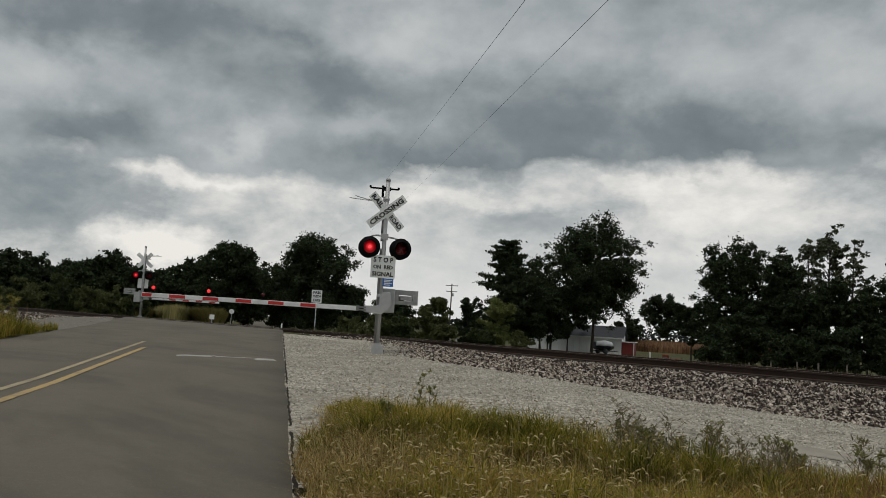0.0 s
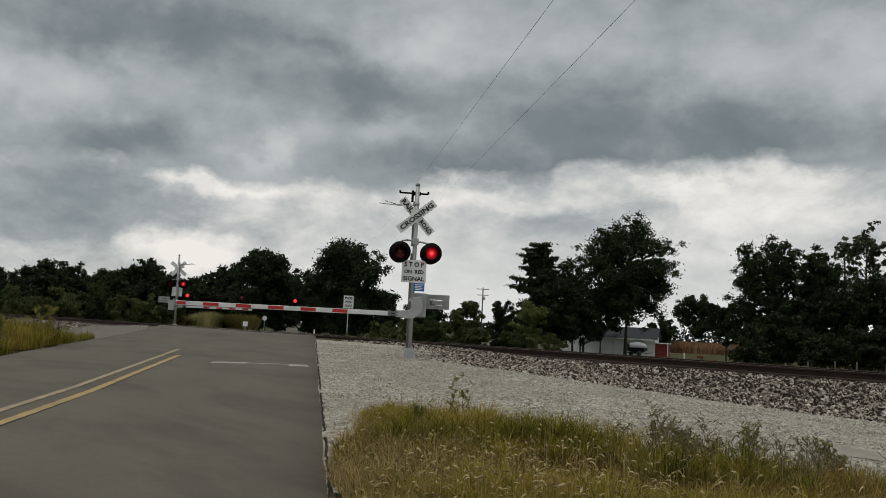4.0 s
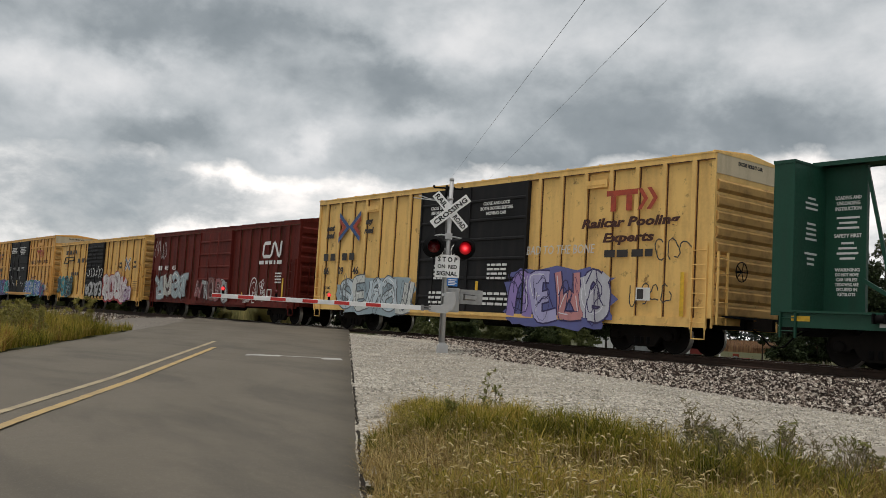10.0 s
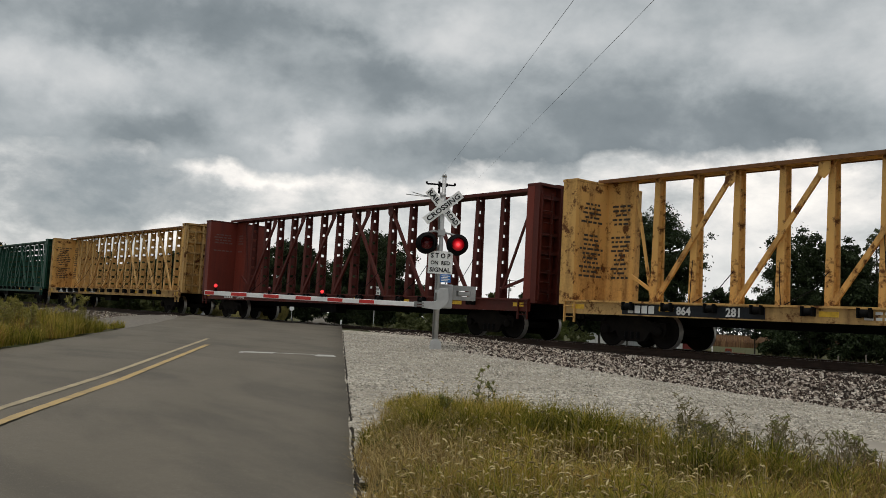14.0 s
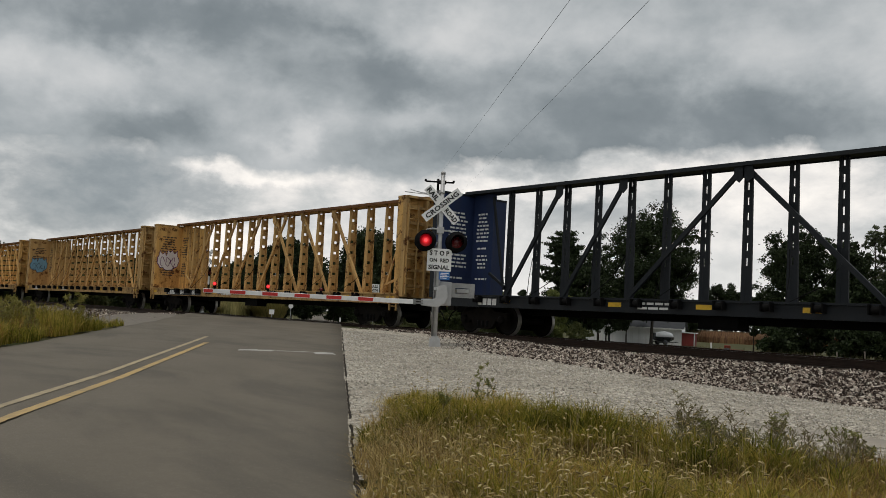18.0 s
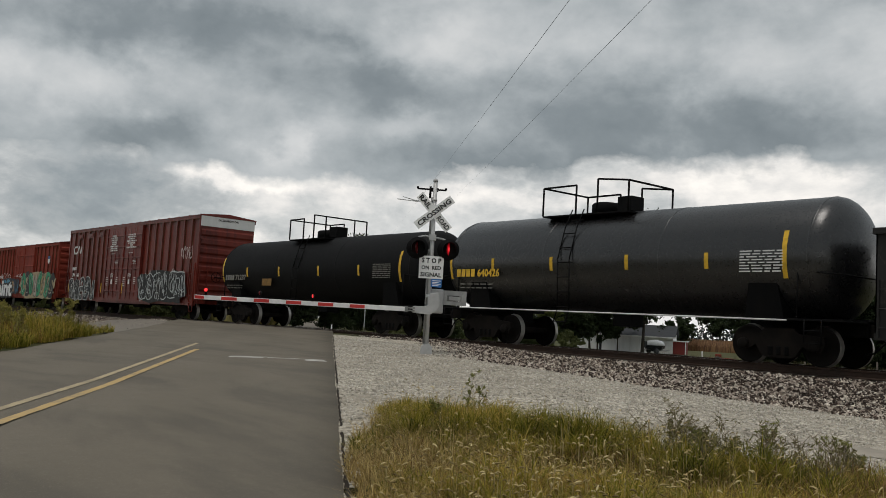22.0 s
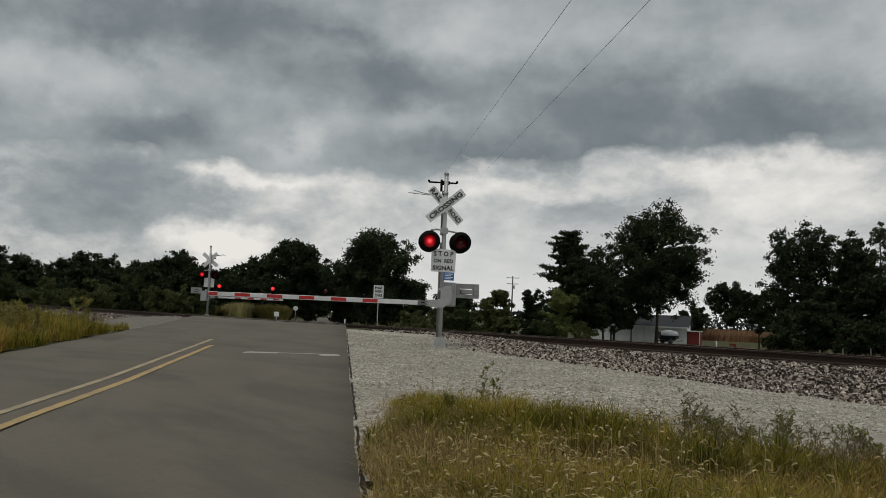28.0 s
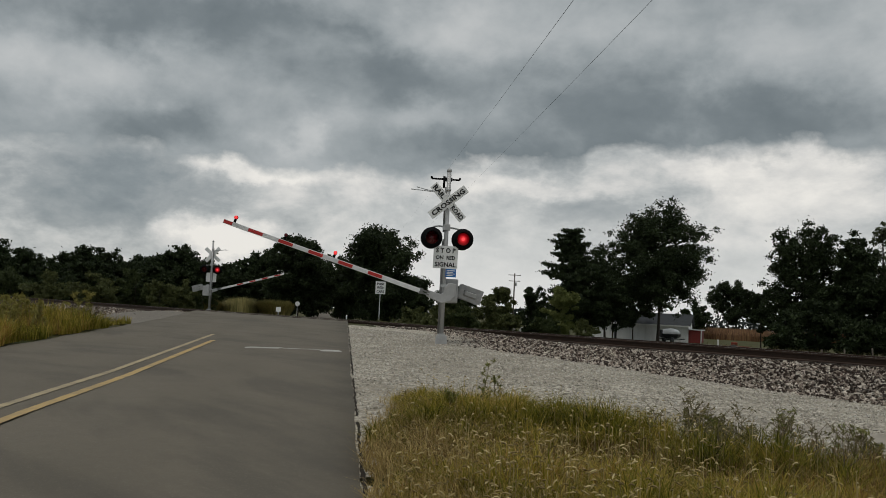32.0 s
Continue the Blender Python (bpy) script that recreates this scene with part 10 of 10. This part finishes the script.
# ---- stones ----
def stones(name, pts, sizes, seed, material, label):
    """Angular stones, all in one mesh."""
    rs = np.random.RandomState(seed)
    n = len(pts)
    base = np.array([(1, 0, 0), (-0.5, 0.87, 0.1), (-0.5, -0.87, -0.1), (0.1, 0.1, 0.85), (-0.1, -0.1, -0.7)])
    tri = np.array([(0, 1, 3), (1, 2, 3), (2, 0, 3), (1, 0, 4), (2, 1, 4), (0, 2, 4)])
    m = rs.normal(size=(n, 3, 3))
    qm, _ = np.linalg.qr(m)
    v = base[None] * rs.uniform(0.65, 1.25, (n, 5, 1)) * rs.uniform(0.7, 1.2, (n, 1, 3))
    v = np.einsum("nij,nkj->nki", qm, v) * sizes[:, None, None] + pts[:, None, :]
    f = (np.arange(n)[:, None, None] * 5 + tri[None]).reshape(-1, 3)
    ob = mesh_of(name, v.reshape(-1, 3), f, material, False)
    return tagged(ob, label, "stones", kind="stuff")


def build_stones():
    rs = np.random.RandomState(77)

    def bed(n, x0, x1, y0, y1, size, lift):
        x, y = rs.uniform(x0, x1, n), rs.uniform(y0, y1, n)
        q = road_q(x, y)
        ok = ((q < ROAD_EDGE_R - 0.3) & (rs.uniform(0, 1, n) < smooth(-0.6, -2.8, q))) | (q > ROAD_EDGE_L + 0.4)
        x, y = x[ok], y[ok]
        z = np.maximum(bank_height(x, y), ground_height(x, y) - 0.03 - 0.07 * smooth(-4.5, -1.5, q[ok]))
        return np.stack([x, y, z + lift * rs.uniform(-0.3, 1, len(x))], 1), size * rs.uniform(0.55, 1.35, len(x))
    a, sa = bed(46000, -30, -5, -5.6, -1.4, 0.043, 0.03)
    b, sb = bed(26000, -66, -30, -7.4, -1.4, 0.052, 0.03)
    stones("ballast_stones", np.concatenate([a, b]), np.concatenate([sa, sb]), 1, STONE, "angular grey, brown and pale ballast stones, some near black as gap shade")
    # loose gravel on the apron, denser towards the track
    n = 52000
    x, y = rs.uniform(-30, 0, n), -3.5 - 12.5 * rs.uniform(0, 1, n) ** 1.5
    q = road_q(x, y)
    ok = (q < ROAD_EDGE_R - 0.05) & ~in_sand(x, y)
    x, y = x[ok], y[ok]
    stones("loose_gravel", np.stack([x, y, ground_height(x, y) - 0.018], 1), 0.019 * rs.uniform(0.5, 1.8, len(x)), 2, GRAVEL_BITS, "loose pale limestone chippings")


build_stones()


# ---- buildings and things beyond the track ----
def build_shed():
    x, y = place(-37.9, 118)
    z = float(ground_height(x, y))
    turn = 31.0
    ob = thing("shed", pose(x, y, z, 0, 0, turn), "white shed with a dark roof and a red lean-to", "building")
    L, W, H, R = 9.6, 5.5, 2.15, 3.4
    t = 0.12
    for y0, y1, nm in ((-W / 2, -W / 2 + t, "front"), (W / 2 - t, W / 2, "back")):
        part("wall", boxes((-L / 2, L / 2, y0, y1, 0, H)), SHED_WHITE, ob, "white boarded wall")
    for xx in (-L / 2, L / 2 - t):
        bm = bmesh.new()
        pr = [(-W / 2 + t, 0), (W / 2 - t, 0), (W / 2 - t, H), (0, R - 0.05), (-W / 2 + t, H)]
        a = [bm.verts.new((xx, p, q)) for p, q in pr]
        b = [bm.verts.new((xx + t, p, q)) for p, q in pr]
        bm.faces.new(a)
        bm.faces.new(b[::-1])
        for i in range(5):
            bm.faces.new((a[i], b[i], b[(i + 1) % 5], a[(i + 1) % 5]))
        bmesh.ops.recalc_face_normals(bm, faces=bm.faces)
        part("gable_wall", bm, SHED_WHITE, ob, "white gable wall")
    for s in (-1, 1):
        bm = bmesh.new()
        beam(bm, (0, s * (W / 2 + 0.3), H - 0.12), (0, 0, R + 0.02), L + 0.6, 0.1, (0, 0, 1))
        part("roof_slope", bm, SHED_ROOF, ob, "dark shingled roof slope")
    part("fascia", boxes((-L / 2 - 0.3, L / 2 + 0.3, -W / 2 - 0.36, -W / 2 - 0.32, H - 0.26, H - 0.10)), SHED_WHITE, ob)
    bm = bmesh.new()
    beam(bm, (-L / 2 - 0.33, -W / 2 - 0.35, H - 0.2), (-L / 2 - 0.33, 0, R), 0.16, 0.04, (1, 0, 0))
    part("barge_board", bm, SHED_WHITE, ob, "white barge board")
    part("door", boxes((0.2, 1.15, -W / 2 - 0.03, -W / 2, 0, 1.95)), SHED_WHITE, ob, "white side door")
    for xx in (0.15, 1.15, -3.2, -2.3):
        part("trim", boxes((xx, xx + 0.07, -W / 2 - 0.04, -W / 2, 0, 2.0)), SHED_WHITE, ob)
    part("dark_doorway", boxes((-4.2, -3.9, -W / 2 - 0.02, -W / 2, 0, 1.9)), HULL_DARK, ob)
    lean = part("lean_to", boxes((L / 2, L / 2 + 1.5, -W / 2 + 0.1, W / 2 - 1.0, 0, 1.55)), SHED_RED, ob, "dull red lean-to")
    part("lean_roof", boxes((L / 2, L / 2 + 1.65, -W / 2, W / 2 - 0.9, 1.55, 1.64)), SHED_WHITE, lean)
    part("corner_post", boxes((L / 2 + 1.45, L / 2 + 1.55, -W / 2 + 0.02, -W / 2 + 0.1, 0, 1.55)), SHED_WHITE, lean)
    # covered boat on its trailer
    x, y = place(-36.72, 110)
    z = float(ground_height(x, y))
    ob = thing("boat", pose(x, y, z, 0, 0, 76), "dark boat under a white cover on a trailer", "boat")
    bm = bmesh.new()
    ring = []
    for xx, w, z0 in ((-1.3, 0.55, 0.55), (-0.6, 0.75, 0.45), (0.5, 0.75, 0.45), (1.4, 0.08, 0.7)):
        ring.append([bm.verts.new(p) for p in ((xx, -w, 1.0), (xx, -w * 0.5, z0), (xx, w * 0.5, z0), (xx, w, 1.0))])
    for a, b in zip(ring, ring[1:]):
        for i in range(3):
            bm.faces.new((a[i], a[i + 1], b[i + 1], b[i]))
        bm.faces.new((a[3], a[0], b[0], b[3]))
    bm.faces.new(ring[0])
    bm.faces.new(ring[-1][::-1])
    bmesh.ops.recalc_face_normals(bm, faces=bm.faces)
    part("hull", bm, HULL_DARK, ob, "dark hull")
    bm = bmesh.new()
    lathe(bm, [(0.0, -1.4), (0.55, -1.1), (0.72, 0.0), (0.55, 0.9), (0.0, 1.45)], "X", 12, (0, 0, 1.0))
    for v in bm.verts:
        v.co.z = 1.0 + max(0.0, v.co.z - 1.0) * 0.95
    part("cover", bm, COVER_WHITE, ob, "white tarpaulin cover")
    part("outboard_motor", boxes((-1.65, -1.35, -0.15, 0.15, 0.7, 1.45)), HULL_DARK, ob)
    part("trailer", tubes(0.05, [(-1.3, -0.6, 0.4), (1.2, -0.3, 0.4), (2.1, 0, 0.45)], [(-1.3, 0.6, 0.4), (1.2, 0.3, 0.4)], [(-0.4, -0.7, 0.33), (-0.4, 0.7, 0.33)]), HULL_DARK, ob)
    for s in (-0.72, 0.72):
        bm = bmesh.new()
        lathe(bm, [(0.1, -0.08), (0.3, -0.08), (0.33, 0), (0.3, 0.08), (0.1, 0.08)], "Y", 14, (-0.4, s, 0.33))
        part("wheel", bm, HULL_DARK, ob)
    # low house-like pale building further left in the trees
    x, y = place(-40.9, 122)
    ob = thing("outbuilding", pose(x, y, float(ground_height(x, y)), 0, 0, 31), "low white outbuilding half hidden by trees", "building")
    part("wall", boxes((-1.6, 1.6, -1.2, 1.2, 0, 1.7)), SHED_WHITE, ob)
    part("roof", boxes((-1.8, 1.8, -1.4, 1.4, 1.7, 1.85)), SHED_ROOF, ob)


build_shed()


def utility_pole(az, dist, top_el, label, arm_turn):
    x, y = place(az, dist)
    z = float(ground_height(x, y))
    h = EYE[2] + dist * math.tan(radians(top_el)) - z
    ob = thing("utility_pole", pose(x, y, z, 0, 0, arm_turn), label, "utility pole", "utility poles")
    bm = bmesh.new()
    tube(bm, (0, 0, -0.5), (0, 0, h), 0.16, 10, 0.11)
    part("pole", bm, POLE_WOOD, ob)
    for k, w in ((0.35, 1.2), (1.5, 1.1)):
        part("crossarm", boxes((-w, w, -0.06, 0.06, h - k - 0.06, h - k + 0.06)), POLE_WOOD, ob)
        for s in (-w + 0.08, 0.0, w - 0.08):
            bm = bmesh.new()
            lathe(bm, [(0.03, 0), (0.05, 0.05), (0.03, 0.12)], "Z", 8, (s, 0, h - k + 0.06))
            part("insulator", bm, GALV, ob)
    bm = bmesh.new()
    lathe(bm, [(0.2, 0), (0.2, 0.6), (0.1, 0.7)], "Z", 12, (0.25, 0, h - 2.4))
    part("transformer", bm, GALV, ob, "grey can transformer")
    return Vector((x, y, z + h))


top1 = utility_pole(-55.35, 160, 2.95, "wooden utility pole with two crossarms", 57)
utility_pole(-46.46, 175, 2.72, "far wooden utility pole over the trees", 40)


def overhead_wire(near, far, label):
    """A wire from a far pole, past the camera, to a pole out of view."""
    near, far = Vector(near), Vector(far)
    on = near + (near - far).normalized() * 60
    on.z = near.z + 1.3
    bm = bmesh.new()
    pts = []
    for i in range(49):
        t = i / 48
        p = far.lerp(on, t)
        pts.append(p)
    k = min(range(49), key=lambda i: (Vector((pts[i].x, pts[i].y, 0)) - Vector((near.x, near.y, 0))).length)
    sag = pts[k].z - near.z
    tn = k / 48
    for i, p in enumerate(pts):
        t = i / 48
        p.z -= sag * (t * (1 - t)) / (tn * (1 - tn))
    for p, q in zip(pts, pts[1:]):
        r = 0.0068 - 0.0058 * min(1.0, max(0.0, (p - Vector(EYE)).length - 16) / 34)
        tube(bm, p, q, r, 5, caps=False)
    ob = part("overhead_wire", bm, WIRE_DARK, None)
    tagged(ob, label, "wire", "overhead wires")


overhead_wire((-13.32, -6.41, 7.5), top1 + Vector((-0.6, -0.9, -0.2)), "thin dark overhead wire above the road")
overhead_wire((-12.11, -5.24, 7.5), top1 + Vector((0.6, 0.9, -0.2)), "thin dark overhead wire above the road")


def sign_on_post(az, dist, z_mid, w, h, label, words=(), round_plate=False, material=None):
    x, y = place(az, dist)
    z = float(ground_height(x, y))
    ob = thing("road_sign", pose(x, y, z, 0, 0, ROAD_FACE), label, "road sign", "small road signs")
    zz = z_mid - z
    part("post", boxes((-0.03, 0.03, 0.0, 0.05, -0.2, zz + h * 0.45)), GALV, ob)
    if round_plate:
        bm = bmesh.new()
        lathe(bm, [(w / 2, -0.01), (w / 2, 0.01)], "Y", 24, (0, -0.02, zz))
        plate_ob = part("plate", bm, material or SIGN_WHITE, ob)
    else:
        plate_ob = part("plate", boxes((-w / 2, w / 2, -0.02, -0.01, zz - h / 2, zz + h / 2)), material or SIGN_WHITE, ob)
    for i, t in enumerate(words):
        write(t, SIGN_BLACK, plate_ob, 0, -0.026, zz + h * (0.30 - 0.30 * i), h * 0.20, w * 0.72, 0.03)
    return ob


sign_on_post(-54.92, 56, 1.85, 0.62, 0.78, "white road sign reading pass with care", ("PASS", "WITH", "CARE"))
sign_on_post(-60.05, 120, 0.72, 0.62, 0.62, "pale back of a round road sign", (), True)
sign_on_post(-61.2, 66, 0.15, 0.34, 0.34, "small white marker plate beside the road")
sign_on_post(-56.95, 58, -0.08, 0.09, 0.26, "short white delineator post")


def headstone_mesh():
    bm = boxes((-0.28, 0.28, -0.07, 0.07, 0.12, 0.75), (-0.38, 0.38, -0.16, 0.16, 0.0, 0.13))
    bmesh.ops.bevel(bm, geom=[e for e in bm.edges if e.verts[0].co.z > 0.7 and e.verts[1].co.z > 0.7 and abs(e.verts[0].co.x - e.verts[1].co.x) < 0.01], offset=0.12, segments=3, affect="EDGES")
    return shape("stone_block", bm, HEADSTONE)


def build_pale_stones():
    me = headstone_mesh()
    rs = random.Random(4)
    for i, (az, d) in enumerate(((-49.55, 92), (-48.66, 95), (-47.9, 98), (-46.44, 90), (-46.9, 96), (-50.4, 99), (-44.6, 94), (-45.8, 99), (-49.1, 101))):
        x, y = place(az, d)
        ob = tagged(new("headstone", me), "small pale upright stone among the bushes", "headstone", "pale stones in the grass")
        ob.matrix_basis = pose(x, y, float(ground_height(x, y)) - 0.05, 0, 0, rs.uniform(10, 40)) @ Matrix.Scale(rs.uniform(0.9, 1.4), 4)


build_pale_stones()


# ---- clutter between the rails and the field ----
def build_clutter():
    x, y = place(-32.9, 78)
    z = float(ground_height(x, y))
    ob = thing("farm_implement", pose(x, y, z, 0, 0, 35), "old rusty red farm implement among dry weeds", "farm implement")
    part("frame", tubes(0.05, [(-0.9, -0.4, 0.55), (0.9, -0.4, 0.55), (0.9, 0.4, 0.55), (-0.9, 0.4, 0.55), (-0.9, -0.4, 0.55)], [(0.9, 0, 0.55), (1.7, 0, 0.45)], sides=6), RUST_RED, ob, "red tubular frame")
    soften(part("hopper", boxes((-0.4, 0.1, -0.3, 0.3, 0.6, 0.9)), RUST_RED, ob, "dented red hopper"), 0.05)
    for s in (-0.55, 0.55):
        bm = bmesh.new()
        lathe(bm, [(0.08, -0.05), (0.33, -0.05), (0.36, 0), (0.33, 0.05), (0.08, 0.05)], "Y", 16, (-0.2, s, 0.36))
        part("wheel", bm, HULL_DARK, ob)
    for i in range(4):
        part("tine", tubes(0.025, [(-0.7 + 0.4 * i, -0.42, 0.55), (-0.75 + 0.4 * i, -0.5, 0.25), (-0.65 + 0.4 * i, -0.52, 0.08)], sides=5), RUST_RED, ob)
    rs = random.Random(31)
    for az, d in ((-33.9, 70), (-28.1, 62), (-26.9, 61), (-25.4, 60), (-24.3, 60), (-22.8, 59)):
        x, y = place(az, d)
        z = float(ground_height(x, y))
        p = thing("fence_post", pose(x, y, z, rs.uniform(-4, 4), rs.uniform(-4, 4), rs.uniform(0, 90)), "weathered pale fence post in the weeds", "fence post", "old fence posts")
        bm = bmesh.new()
        tube(bm, (0, 0, -0.3), (0, 0, rs.uniform(0.9, 1.25)), 0.06, 8, 0.05)
        part("post", bm, HEADSTONE if rs.random() < 0.2 else POLE_WOOD, p)
    # dry plumes and weeds in front of the dense clump
    q = np.random.RandomState(71)
    n = 8000
    az, d = np.radians(q.uniform(-37, -15, n)), q.uniform(48, 70, n)
    x, y = d * np.sin(az), EYE[1] + d * np.cos(az)
    ok = np.sin(x * 0.9 + np.sin(y)) * np.sin(y * 0.7) > -0.1
    x, y = x[ok], y[ok]
    blades("dry_weeds", np.stack([x, y, ground_height(x, y) - 0.05], 1), q.uniform(0.35, 1.2, len(x)), q.uniform(0.02, 0.045, len(x)), q.uniform(0.1, 0.8, len(x)), 72, TRACK_DRY, "pale dry weeds in front of the trees", "grass", 3)
    # the tree line on the horizon
    n = 9000
    az, d = np.radians(q.uniform(-86, -8, n)), q.uniform(620, 700, n)
    x, y = d * np.sin(az), EYE[1] + d * np.cos(az)
    top = 7.5 + 2.2 * np.sin(az * 31) + 1.6 * np.sin(az * 83 + 1) + 1.0 * np.sin(az * 211)
    z = ground_height(x, y) + top * q.uniform(0, 1, n) ** 0.8
    v, f = quads(np.stack([x, y, z], 1), np.full(n, 1.7), q)
    tagged(new("distant_trees", quad_mesh("distant_trees", v, f, FAR_TREES)), "dark distant tree line on the horizon", "trees", kind="stuff")


build_clutter()

# ---- what moves ----
SPEED = 20.03
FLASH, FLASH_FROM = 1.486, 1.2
# seconds and how far the train runs behind (+) or ahead (-) of an even pace, in metres
NUDGES = [(0, 0), (4.5, 0.8), (5.5, 0.97), (6, -0.15), (6.5, 0.05), (7, -0.15), (7.5, -0.1), (8, -0.2), (8.5, 0.1), (9, 0.45), (9.5, -0.2), (10, -0.12), (10.5, 0.15), (11, -0.35), (11.5, 0.1), (12, -0.35), (12.5, 0), (13, 0.25), (14, 0), (14.5, -0.05), (16.5, 0.1), (17.5, -0.3), (18.5, 0.2), (19, 0.15), (19.5, -0.15), (20, -0.05), (20.5, 0.2), (21, 0), (21.5, 0), (22, -0.3), (22.5, 0.3), (23, -0.1), (23.5, 0), (24, 0), (32, 0)]


def flash_rows(place, first):
    """A lens that turns over: lit face outwards half of the time."""
    lit = lambda t: (((t - FLASH_FROM) / FLASH) % 1.0 < 0.5) == first
    turn = 0 if lit(0.0) else 180
    rows = [(0, place @ pose(0, 0, 0, 0, turn, 0))]
    for i in range(-1, 43):
        t = FLASH_FROM + i * FLASH / 2
        if t < 0.12 or t > 31.85:
            continue
        for k in range(4):
            rows.append((t - 0.05 + 0.0334 * k, place @ pose(0, 0, 0, 0, turn + 60 * k, 0)))
        turn += 180
    rows.append((32.0, place @ pose(0, 0, 0, 0, turn, 0)))
    return rows


def wheel_rows(ax, start):
    """A wheelset that rolls while its car goes past the crossing."""
    degrees = math.degrees(SPEED / FPS / WHEEL_R)
    first = max(0.0, (start - 4.0) / SPEED)
    last = min(32.0, (start + 75.0) / SPEED)
    a, b = math.ceil(first * FPS), int(last * FPS)
    rows = [(0, pose(ax, 0, WHEEL_R))] if a > 0 else []
    for n, i in enumerate(range(a, b + 1)):
        rows.append((i / FPS, pose(ax, 0, WHEEL_R, 0, -degrees * n, 0)))
    if b < 32 * FPS:
        rows.append((32.0, rows[-1][1]))
    return rows


def motions():
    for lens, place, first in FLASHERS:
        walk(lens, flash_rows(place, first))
    for arm, home in ARMS:
        walk(arm, [(0, home), (30.45, home), (30.6, home @ pose(0, 0, 0, 0, 1.2, 0)), (31.0, home @ pose(0, 0, 0, 0, 6.8, 0)), (31.5, home @ pose(0, 0, 0, 0, 12.2, 0)), (32.0, home @ pose(0, 0, 0, 0, 16.5, 0))])
    starts = dict((car.name, at) for car, at in TRAIN)
    for car, at in TRAIN:
        walk(car, [(t, pose(at - SPEED * t + nudge, 0, 0)) for t, nudge in NUDGES])
    for wheel, ax, car in AXLES:
        walk(wheel, wheel_rows(ax, starts[car.name]))


motions()
